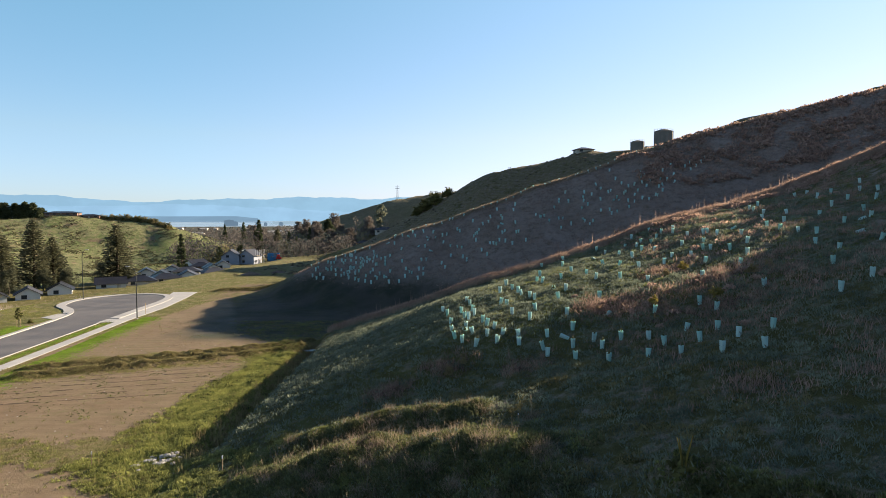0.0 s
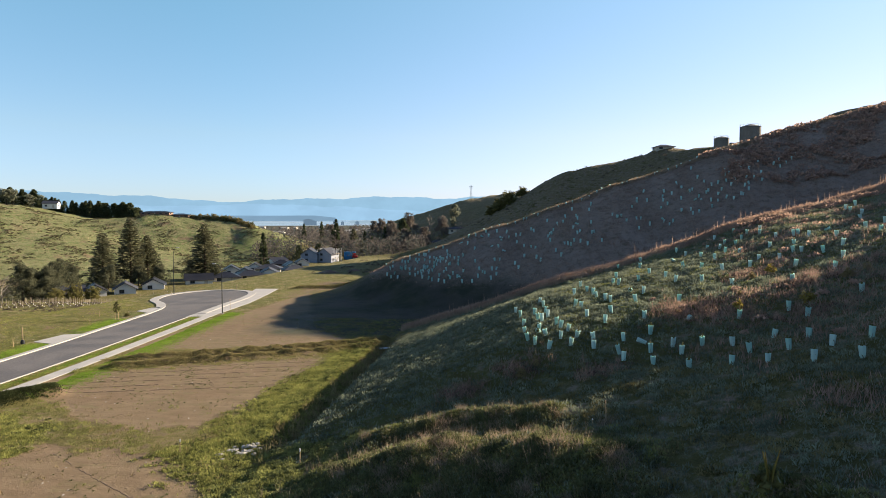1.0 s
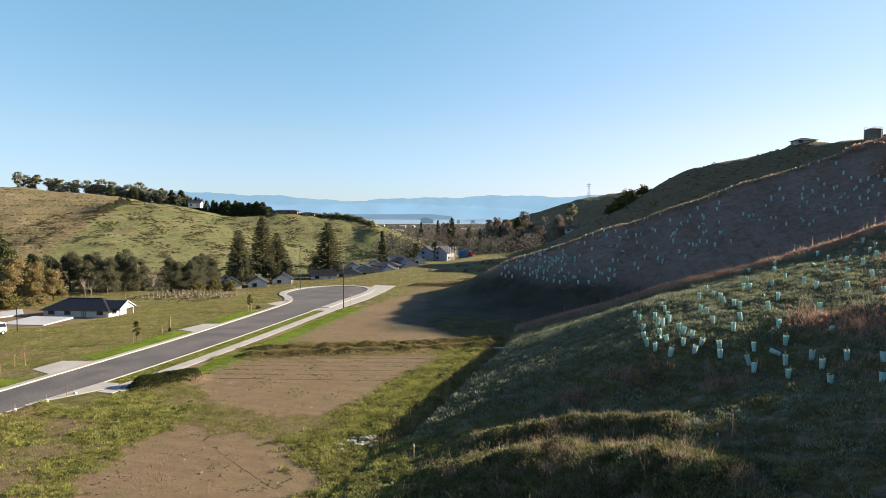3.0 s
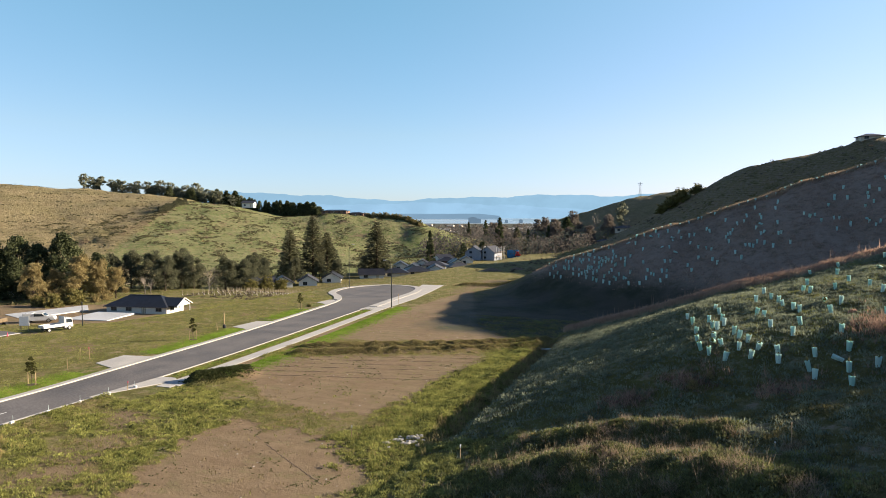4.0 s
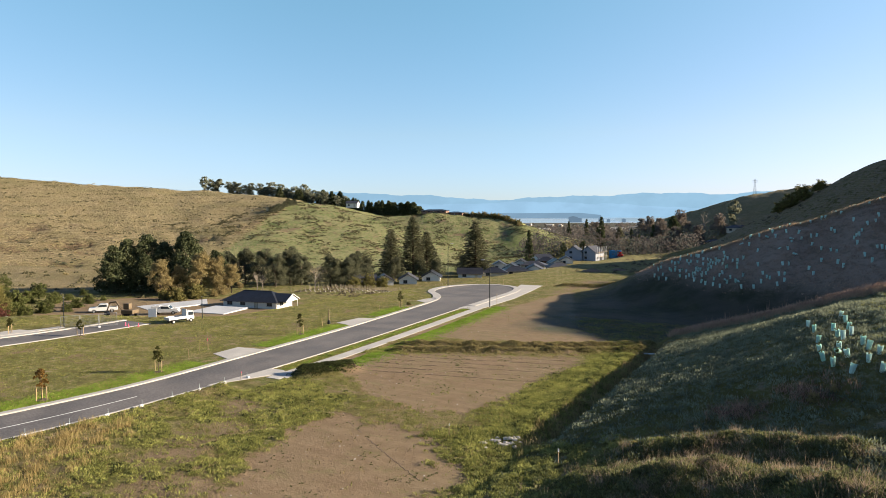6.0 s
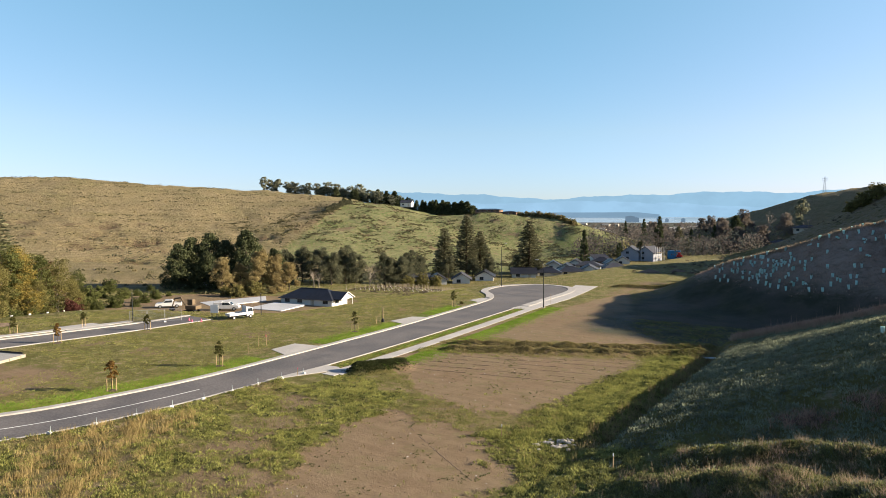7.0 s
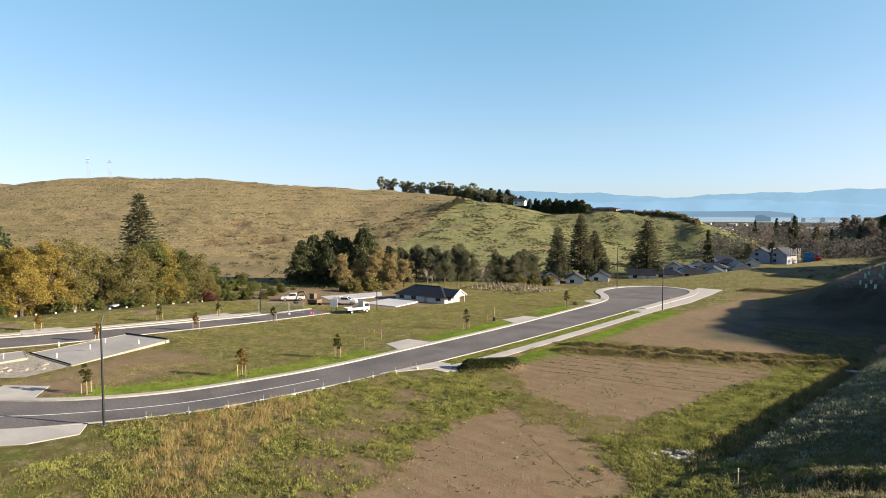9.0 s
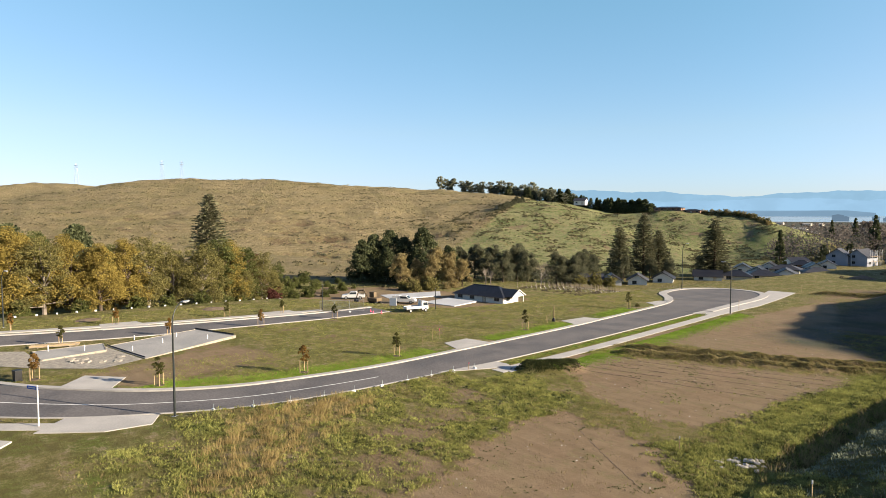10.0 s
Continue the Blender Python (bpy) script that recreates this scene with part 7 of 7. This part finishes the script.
BUND_STRAW = grass_material("blade_bund_straw", (0.150, 0.120, 0.055), (0.46, 0.38, 0.185))
GRASS_PINK = leaf_material("blade_seed", (0.22, 0.160, 0.108), (0.50, 0.385, 0.27), 0.45)
STRAW_GOLD = grass_material("blade_gold", (0.20, 0.145, 0.055), (0.48, 0.37, 0.165))
HEATH = leaf_material("heath_stalks", (0.28, 0.175, 0.130), (0.62, 0.42, 0.31), 0.5)
HEATH_DARK = grass_material("brush_stalks", (0.10, 0.062, 0.052), (0.30, 0.19, 0.15))
HEATH_FAR = grass_material("far_slope_heath", (0.26, 0.180, 0.135), (0.62, 0.45, 0.345))
grass_rng = np.random.default_rng(101)


def tufts(name, x, y, tall, spread, blades, width, material, label, lean=0.35):
    """Tufts of narrow blades, all in one mesh."""
    n = len(x)
    z = ground_height(x, y)
    base = np.stack([x, y, z - 0.03], -1)[:, None, :] + np.concatenate([grass_rng.normal(size=(n, blades, 2)) * spread, np.zeros((n, blades, 1))], -1)
    h = tall * grass_rng.uniform(0.55, 1.25, (n, 1, 1)) * grass_rng.uniform(0.6, 1.1, (n, blades, 1))
    out = grass_rng.normal(size=(n, blades, 3)) * lean
    out[:, :, 2] = 1
    tip = base + out * h
    a = grass_rng.uniform(0, math.pi, (n, blades))
    side = np.stack([np.cos(a), np.sin(a), 0 * a], -1) * width * 0.5
    verts = np.stack([base - side, base + side, tip], 2).reshape(-1, 3)
    faces = np.arange(len(verts)).reshape(-1, 3)
    return tagged(new(name, mesh_of(name, verts, faces, material)), label, "grass", kind="stuff")


def scatter(n, x0, x1, y0, y1, keep):
    x, y = grass_rng.uniform(x0, x1, n), grass_rng.uniform(y0, y1, n)
    k = grass_rng.uniform(0, 1, n) < keep(x, y)
    return x[k], y[k]


def off_road(x, y):
    """0 on the streets, paths and yards."""
    lx = np.interp(y, [p[1] for p in LEFT_EDGE], [p[0] for p in LEFT_EDGE])
    rx = np.interp(y, [p[1] for p in RIGHT_EDGE], [p[0] for p in RIGHT_EDGE])
    on = (x > lx - 0.8) & (x < rx + 0.6) & (y < 101)
    on |= (x > rx + 1.9) & (x < rx + 3.9) & (y > 43) & (y < 101)
    on |= (np.hypot(x + 65, y - 128) < 15) & (y > 100)
    on |= (x > -65) & (x < -49.5) & (y > 99) & (y < 120)
    on |= (x > -54) & (x < -43) & (y > 4) & (y < 13.5)
    on |= (x > -47.2) & (x < -42.6) & (y > 39) & (y < 47)
    n2 = np.interp(y, [p[1] for p in R2_NEAR], [p[0] for p in R2_NEAR])
    on |= (x < n2 + 0.7) & (x > n2 - 11) & (y < 58)
    on |= (x > -84) & (x < -66.5) & (y > 3) & (y < 31)
    for cx, cy in ((-55.5, 49.5), (-59.4, 77.6), (-64, 99.5), (-61.5, 11.5)):
        on |= (np.abs(x - cx) < 3.4) & (np.abs(y - cy) < 5)
    return np.where(on, 0.0, 1.0) * (1 - 0.93 * poly_mask(x, y, SITE_YARD, 2.0))


def cover_at(x, y):
    c, k = ground_cover(x, y, ground_height(x, y))
    return c, k


def lot_keep(x, y):
    return off_road(x, y) * growth(x, y)[0] * smooth(0.7, 1.5, np.hypot(x + 17.5, y - 38.8))


x, y = scatter(70000, -56, -15, 6, 100, lambda a, b: off_road(a, b) * (1 - 0.97 * growth(a, b)[2]) * np.clip(0.5 + 0.6 * waves(a, b, 6, 9), 0.1, 1))
tufts("grass", x, y, 0.17, 0.12, 5, 0.045, GRASS_GREEN, "short rough green grass on the empty lots")
x, y = scatter(24000, -56, -15, 6, 100, lambda a, b: off_road(a, b) * (1 - 0.9 * growth(a, b)[2]) * np.clip(0.3 + 0.9 * waves(a, b, 8, 4), 0, 1))
tufts("dry_grass", x, y, 0.22, 0.12, 5, 0.04, GRASS_DRY, "short straw-coloured grass among the green on the lots")
x, y = scatter(90000, -104, -52, 0, 130, lambda a, b: off_road(a, b) * np.clip(0.7 + 0.5 * waves(a, b, 11, 3), 0.1, 1))
tufts("lawn", x, y, 0.13, 0.12, 4, 0.06, GRASS_FIELD, "short mown grass between the two streets")
x, y = scatter(16000, -104, -52, 0, 130, lambda a, b: off_road(a, b) * np.clip(0.3 + 0.9 * waves(a, b, 13, 8), 0, 1))
tufts("dry_lawn", x, y, 0.13, 0.12, 4, 0.06, GRASS_DRY, "worn straw-coloured grass between the two streets")
x, y = scatter(16000, -47, -31, 9, 30, lambda a, b: off_road(a, b) * growth(a, b)[1] * smooth(-0.3, 0.4, waves(a, b, 2.2, 6)))
tufts("tall_straw", x, y, 0.46, 0.13, 7, 0.03, STRAW_GOLD, "tall tan seed grass on the lot beside the street", 0.25)


def cushions(name, x, y, h, per, face, material, label, stretch=1.6, lift=0.0):
    """Low rounded clumps of leaves, all in one mesh."""
    s = h * grass_rng.uniform(0.5, 1.6, len(x))
    d = grass_rng.normal(size=(len(x), per, 3))
    d /= np.linalg.norm(d, axis=2)[:, :, None]
    d[:, :, 2] = np.abs(d[:, :, 2])
    c = np.stack([x, y, ground_height(x, y) - 0.01], -1)[:, None, :] + d * s[:, None, None] * [1.25, 1.25, 0.8]
    way = (d + [0, 0, lift]).reshape(-1, 3) if lift else None
    v, f = quads(c.reshape(-1, 3), face, grass_rng, 0.0, stretch, way)
    tagged(new(name, mesh_of(name, v, f, material)), label, "weeds", kind="stuff")


def clumped(line, clumps_n, per, across, spread):
    """Places in uneven clumps along a line."""
    q = np.array(even(line, 60))
    c = q[grass_rng.integers(0, 60, clumps_n)] + grass_rng.normal(size=(clumps_n, 2)) * across
    k = grass_rng.integers(per // 3, per, clumps_n)
    p = np.repeat(c, k, axis=0)
    p = p + grass_rng.normal(size=p.shape) * spread
    return p[:, 0], p[:, 1]


near = np.vstack([np.array([(a + d, b)]) + grass_rng.normal(size=(330, 2)) * [1.1, 2.4] for a, b in even(DITCH, 12) for d in (-2.6, -4.4)])
tufts("ditch_grass", near[:, 0], near[:, 1], 0.2, 0.14, 6, 0.05, GRASS_GREEN, "bright rank grass along the ditch", 0.4)
near = np.vstack([np.array([(a - 0.6, b)]) + grass_rng.normal(size=(22, 2)) * [0.5, 2.0] for a, b in even(DITCH, 12)])
tufts("ditch_straw", near[:, 0], near[:, 1], 0.8, 0.14, 7, 0.04, GRASS_DRY, "tall straw-coloured grass on the ditch edge", 0.3)
near = np.vstack([np.array([(a + 0.45 * d, b - 1.4 * d)]) + grass_rng.normal(size=(200, 2)) * [1.2, 0.27] for a, b in even(BUND, 20) for d in (0, 2.45)])
cushions("bund_weeds", near[::3, 0], near[::3, 1], 0.10, 18, 0.06, GRASS_BUND, "dark rank weeds along the low bund", 3.2, 0.7)
tufts("bund_grass", near[:, 0], near[:, 1], 0.15, 0.14, 7, 0.05, BUND_STRAW, "rough olive grass on the low bund across the lots", 0.6)
near = np.vstack([np.array([(a, b)]) + grass_rng.normal(size=(220, 2)) * [1.2, 0.8] for a, b in even(BUND_FAR, 12)])
tufts("far_bund_grass", near[:, 0], near[:, 1], 0.35, 0.2, 6, 0.10, GRASS_BUND, "rank growth on the far bund", 0.4)
# weeds in a near-black green paint in the mound's shaded face
near = np.array(even([(-42.6, 46.0), (-41.3, 48.3), (-40.3, 50.4)], 40))[grass_rng.integers(0, 40, 700)] + grass_rng.normal(size=(700, 2)) * [0.5, 0.5]
cushions("mound_weeds", near[:, 0], near[:, 1], 0.20, 24, 0.06, GRASS_DEEP, "weeds on the small mound by the footpath, coloured dark for its shaded face", 2.6, 0.6)

GRASS_LUSH = grass_material("blade_lush", (0.130, 0.215, 0.026), (0.275, 0.40, 0.058))
edge_line = np.array(part_of(offset(LEFT_EDGE, 2.2), 9, 100))
near = edge_line[grass_rng.integers(0, len(edge_line), 30000)] + grass_rng.normal(size=(30000, 2)) * [0.95, 0.8]
near = near[off_road(near[:, 0], near[:, 1]) > 0]
tufts("verge_grass", near[:, 0], near[:, 1], 0.12, 0.1, 5, 0.05, GRASS_LUSH, "fresh bright green grass on the street verge")
edge_line = np.array(part_of(offset(RIGHT_EDGE, -1.25), 47, 100))
near = edge_line[grass_rng.integers(0, len(edge_line), 5000)] + grass_rng.normal(size=(5000, 2)) * [0.3, 0.8]
tufts("strip_grass", near[:, 0], near[:, 1], 0.1, 0.08, 5, 0.05, GRASS_LUSH, "green grass strip between kerb and footpath")
edge_line = np.array(part_of(offset(RIGHT_EDGE, -4.8), 47, 110))
near = edge_line[grass_rng.integers(0, len(edge_line), 14000)] + np.abs(grass_rng.normal(size=(14000, 2))) * [1.3, 0.8]
tufts("path_grass", near[:, 0], near[:, 1], 0.13, 0.1, 5, 0.05, GRASS_LUSH, "green grass edge beside the footpath")
x, y = scatter(42000, -47, -12, 8, 78, lambda a, b: smooth(0.28, 0.75, lot_keep(a, b) + 0.30 * waves(a, b, 1.5, 7) + 0.25 * waves(a, b, 0.7, 4)) * np.minimum(1, 2 * lot_keep(a, b)))
cushions("weed_clumps", x, y, 0.13, 20, 0.036, GRASS_WEED, "low clumps of green weeds on the near lots", 4.6, 1.0)
x, y = scatter(9000, -47, -17, 12, 72, lambda a, b: off_road(a, b) * growth(a, b)[2] * smooth(0.25, 0.9, waves(a, b, 6.5, 21) + 0.5 * waves(a, b, 1.6, 9)))
cushions("soil_weeds", x, y, 0.055, 9, 0.04, GRASS_RANK, "small dark weeds scattered over the bare soil", 3.0, 0.5)
x, y = scatter(9000, -47, -12, 8, 78, lambda a, b: lot_keep(a, b) ** 1.3 * smooth(0.0, 0.6, waves(a, b, 1.3, 6) + 0.4 * waves(a, b, 3.1, 2)))
cushions("weed_bushes", x, y, 0.23, 36, 0.042, GRASS_WEED, "taller bushy weeds standing on the lots", 4.0, 0.9)
x, y = scatter(2600, -47, -12, 8, 78, lambda a, b: lot_keep(a, b) ** 2)
cushions("rank_weeds", x, y, 0.20, 30, 0.045, GRASS_DEEP, "dark rank weeds among the green on the lots", 3.2, 0.7)
x, y = scatter(16000, -104, -52, 0, 120, lambda a, b: off_road(a, b) * smooth(-0.2, 0.6, waves(a, b, 9, 3) + 0.4 * waves(a, b, 2.6, 5)))
cushions("field_clumps", x, y, 0.06, 8, 0.08, GRASS_FIELD, "tussocky clumps on the field between the streets")

GRASS_BANK = grass_material("blade_bank", (0.070, 0.080, 0.030), (0.38, 0.385, 0.135))
for line, n, wide, tall in ((BANKS[0][0] + BANKS[1][0][1:], 620, 1.5, 1.0), (BANKS[3][0], 260, 0.7, 0.8), (BANKS[4][0], 150, 0.5, 0.45)):
    x, y = clumped(line, n, 9, wide, 0.25)
    cushions("bank_clumps", x, y + 0.4 * tall, 0.12 * tall, 20, 0.05, GRASS_BANK, "low clumps of bright green grass on the earth bank", 3.2, 0.7)
    # the near face gets darker weeds, which colours its shade in
    x, y = clumped(line, n // 2, 9, wide * 1.2, 0.2)
    cushions("bank_weeds", x, y - 1.3 * tall, 0.26 * tall, 26, 0.07, GRASS_RANK, "green weeds on the bank's face, darkened for its shade", 2.4, 0.5)
    x, y = clumped(line, n // 15, 26, wide * 1.1, 0.2)
    tufts("bank_straw", x, y - 0.9 * tall, 0.55 * tall, 0.12, 8, 0.022, GRASS_PINK, "clumps of pale dead seed grass on the earth bank", 0.55)
    x, y = clumped(line, n // 8, 8, wide * 1.3, 0.35)
    tufts("bank_stalks", x, y - 0.8 * tall, 0.8 * tall, 0.06, 4, 0.02, GRASS_PINK, "tall pale dead stalks on the earth bank", 0.3)

# hillside growth
x, y = scatter(110000, -15, 62, 14, 84, lambda a, b: np.where((a < -9.5) & (b < 38), 0.1, smooth(-15, -13, a)) * np.clip(0.62 + 0.6 * waves(a, b, 7, 6), 0.15, 1) * smooth(60, 20, a))
tufts("slope_grass", x, y, 0.22, 0.14, 5, 0.055, GRASS_SLOPE, "rough grazed grass on the planted slope", 0.5)
x, y = scatter(26000, -15, 44, 18, 84, lambda a, b: np.where((a < -9.5) & (b < 38), 0.0, smooth(-15, -13.5, a)) * smooth(-0.3, 0.6, 0.7 * np.sin(9.5 * ground_height(a, b) + 3 * waves(a, b, 6, 3)) + 0.6 * waves(a, b, 5, 6) + 0.4 * waves(a, b, 1.9, 3)))
cushions("slope_clumps", x, y, 0.17, 15, 0.058, GRASS_SLOPE, "low grass clumps on the planted slope", 3.2, 0.7)
x, y = scatter(9000, -14, 40, 30, 84, lambda a, b: np.where((a < -9.5) & (b < 38), 0.0, smooth(-14, -12.5, a)) * smooth(0.0, 0.7, waves(a, b, 2.3, 8) + 0.5 * waves(a, b, 6, 4)))
cushions("slope_tussocks", x, y, 0.25, 22, 0.06, GRASS_SLOPE, "coarse grass tussocks on the planted slope", 3.4, 0.8)
x, y = scatter(18000, 0, 60, 44, 84, lambda a, b: smooth(0, 8, a) * smooth(-0.2, 0.6, waves(a, b, 4.3, 9) + 0.4 * waves(a, b, 1.7, 3)))
cushions("sunny_clumps", x, y, 0.13, 14, 0.05, GRASS_BANK, "yellow-green grass clumps on the upper planted slope", 3.2, 0.7)
x, y = scatter(7000, -17, -9, 24, 39, lambda a, b: smooth(-0.4, 0.5, waves(a, b, 2.7, 8)))
cushions("foot_clumps", x, y, 0.12, 16, 0.048, GRASS_BANK, "low bright grass clumps at the foot of the slope", 3.2, 0.7)
x, y = scatter(9000, -9, 16, 24, 40, lambda a, b: smooth(-0.1, 0.6, waves(a, b, 3.3, 8)))
cushions("ledge_clumps", x, y, 0.14, 18, 0.048, GRASS_BUND, "olive grass clumps on the ledges", 3.2, 0.7)
x, y = scatter(34000, 4, 62, 22, 84, lambda a, b: np.clip(0.15 + 1.0 * waves(a, b, 9, 12), 0, 1) * np.maximum(smooth(18, 24, a), smooth(9, 13, a) * smooth(56, 50, b)))
tufts("slope_heath", x, y, 0.45, 0.16, 6, 0.045, HEATH, "reddish brown dead stalks on the planted slope", 0.35)
BRUSH = [(11.4, 46.9, 1.2), (12.8, 45.8, 1.3), (13.9, 44.4, 1.2), (19.4, 54.6, 1.3), (23.1, 47.7, 1.6), (23.1, 43.3, 1.5), (19.3, 40.8, 1.2), (0.3, 43.2, 0.9), (5.3, 40.6, 0.9), (-3.7, 41.9, 0.8), (16.6, 42.1, 1.2), (20.0, 47.1, 1.2)]
p = np.vstack([grass_rng.normal(size=(70, 2)) * [r, 0.8 * r] + [a, b] for a, b, r in BRUSH])
tufts("dead_brush", p[:, 0], p[:, 1], 0.62, 0.10, 10, 0.028, HEATH, "clumps of reddish dead brush on the planted slope", 0.5)
p = np.vstack([grass_rng.normal(size=(26, 2)) * [r, 0.8 * r] + [a, b] for a, b, r in BRUSH])
cushions("brush_leaves", p[:, 0], p[:, 1], 0.26, 26, 0.05, HEATH_DARK, "dark brown leaves in the dead brush on the slope", 2.6, 0.6)
x = grass_rng.uniform(-15, 66, 16000)
y = 84.6 + grass_rng.normal(size=16000) * 1.1
tufts("crest_grass", x, y, 0.7, 0.18, 7, 0.06, HEATH, "tawny dead grass along the spur's crest", 0.3)
x = grass_rng.uniform(-15, 60, 15000)
y = 83.6 + grass_rng.normal(size=15000) * 1.0
tufts("crest_straw", x, y, 0.55, 0.16, 6, 0.05, GRASS_PINK, "pale straw along the spur's crest", 0.3)
x = np.linspace(-12, 48, 150) + grass_rng.normal(size=150) * 0.2
tufts("crest_stalks", x, 85.9 + grass_rng.normal(size=150) * 0.3, 1.9, 0.06, 2, 0.06, HEATH, "row of tall dead stalks behind the crest", 0.06)
x, y = scatter(66000, -34, 104, 96, 154, lambda a, b: np.clip(0.6 + 0.5 * waves(a, b, 12, 2), 0.1, 1) * smooth(3.0, 8.0, ground_height(a, b) - floor_height(a, b)))
tufts("far_heath", x, y, 0.34, 0.3, 5, 0.11, HEATH_FAR, "brown heath and dead grass on the far planted slope", 0.5)
x = grass_rng.uniform(-29, 90, 5000)
y = np.interp(x, [p[0] for p in RIDGES["planted_spur"][0]], [p[1] for p in RIDGES["planted_spur"][0]]) + grass_rng.normal(size=5000) * 0.9
tufts("ridge_straw", x, y, 0.6, 0.25, 5, 0.12, GRASS_PINK, "pale straw along the planted ridge", 0.3)


def scrub_dots(name, n, x0, x1, y0, y1, keep, h, material, label):
    """Low rounded scrub of small leaf faces, all in one mesh."""
    x, y = scatter(n, x0, x1, y0, y1, keep)
    z = ground_height(x, y)
    s = h * grass_rng.uniform(0.5, 1.5, len(x))
    per = 24
    d = grass_rng.normal(size=(len(x), per, 3))
    d /= np.linalg.norm(d, axis=2)[:, :, None]
    d[:, :, 2] = np.abs(d[:, :, 2])
    c = np.stack([x, y, z], -1)[:, None, :] + d * s[:, None, None] * [0.9, 0.9, 0.7]
    v, f = quads(c.reshape(-1, 3), h * 0.42, grass_rng)
    tagged(new(name, mesh_of(name, v, f, material)), label, "scrub", kind="stuff")


scrub_dots("spur_scrub", 16000, -350, -120, 250, 385, lambda a, b: np.clip(0.15 + 0.9 * waves(a, b, 26, 6) + 0.4 * waves(a, b, 9, 3), 0, 1), 0.65, SCRUB, "low olive scrub dotted over the green spur")
x, y = scatter(30000, -640, -180, -40, 380, lambda a, b: np.where(ground_height(a, b) - floor_height(a, b) > 2, 1.0, 0.0) * smooth(-0.2, 0.9, 0.7 * np.sin(1.9 * ground_height(a, b) + 2 * waves(a, b, 40, 3)) + 0.7 * waves(a, b, 55, 6)) * smooth(-5, 5, -(a + 264 + 0.62 * (b - 227))))
cushions("hill_tussocks", x, y, 0.42, 6, 0.42, SCRUB, "dull tussocks in rows along the dry hill")
scrub_dots("hill_scrub", 500, -620, -220, 60, 330, lambda a, b: np.clip(-0.2 + 1.1 * waves(a, b, 80, 2), 0, 1), 1.2, RUST, "sparse brown scrub on the dry hill")
scrub_dots("foot_scrub", 700, -240, -128, 20, 260, lambda a, b: np.clip(0.5 + 0.6 * waves(a, b, 30, 9), 0, 1) * smooth(-135, -142, a), 1.0, SCRUB, "scrub along the stream below the dry hill")
scrub_dots("slope_shrubs", 420, 6, 60, 36, 82, lambda a, b: np.clip(0.3 + 0.9 * waves(a, b, 11, 12), 0, 1) * np.maximum(smooth(18, 24, a), smooth(9, 13, a) * smooth(56, 50, b)), 0.5, HEATH, "low reddish brown shrubs among the plant guards")
scrub_dots("tank_scrub", 1500, -70, 120, 200, 330, lambda a, b: np.clip(0.3 + 0.9 * waves(a, b, 25, 4), 0, 1), 0.6, GREY, "low scrub on the slopes below the tanks")
scrub_dots("ridge_scrub", 3000, 40, 112, 128, 154, lambda a, b: np.clip(0.45 + 0.8 * waves(a, b, 13, 3), 0, 1), 0.9, HEATH, "tawny scrub on the upper planted ridge")
scrub_dots("crest_scrub", 900, 24, 70, 78.5, 87, lambda a, b: np.clip(0.5 + 0.7 * waves(a, b, 8, 5), 0, 1), 0.55, HEATH, "tawny scrub along the near crest")


def clods(name, n, x0, x1, y0, y1, keep, size, material, label):
    """Small lumps of earth, all in one mesh."""
    x, y = scatter(n, x0, x1, y0, y1, keep)
    s = size * grass_rng.uniform(0.4, 1.4, (len(x), 1, 1))
    o = np.array([(1, 0, 0), (0, 1, 0), (-1, 0, 0), (0, -1, 0), (0, 0, 0.8)])[None] * s * grass_rng.uniform(0.6, 1.3, (len(x), 5, 1))
    v = np.stack([x, y, ground_height(x, y) - 0.01], -1)[:, None, :] + o
    f = np.array([(0, 1, 4), (1, 2, 4), (2, 3, 4), (3, 0, 4)])[None] + 5 * np.arange(len(x))[:, None, None]
    tagged(new(name, mesh_of(name, v.reshape(-1, 3), f.reshape(-1, 3), material)), label, "clods", kind="stuff")


clods("soil_clods", 26000, -48, -16, 12, 105, lambda a, b: off_road(a, b) * smooth(0.35, 0.7, cover_at(a, b)[0][:, 0]) * np.clip(0.4 + 0.8 * waves(a, b, 5, 2), 0.05, 1), 0.055, SOIL, "small clods of dry soil on the bare lots")
clods("stones", 260, -48, -16, 12, 80, lambda a, b: off_road(a, b) * smooth(0.3, 0.7, cover_at(a, b)[0][:, 0]), 0.07, STONE, "scattered pale stones on the bare lots")
scrub_dots("nursery_brush", 1100, -122, -94, 126, 150, lambda a, b: np.clip(0.45 + 0.6 * waves(a, b, 7, 4), 0, 1) * smooth(118, 126, b - 0.35 * (a + 105)), 0.3, GREY, "dry brown brush between the rows of stakes")


def near_scarp(a, b):
    return np.maximum.reduce([np.exp(-(((a - p) / 22) ** 2 + ((b - q) / 11) ** 2)) for p, q in ((-350, 216), (-318, 180), (-286, 166), (-298, 240), (-240, 190))])


# dark scrub added in place of the shadows inside the scars
scrub_dots("scarp_scrub", 2600, -400, -210, 140, 270, lambda a, b: near_scarp(a, b) * smooth(0.0, 0.6, waves(a, b, 14, 9)), 0.9, MACRO, "dark scrub added for the shadows in the dry hill's eroded gullies")
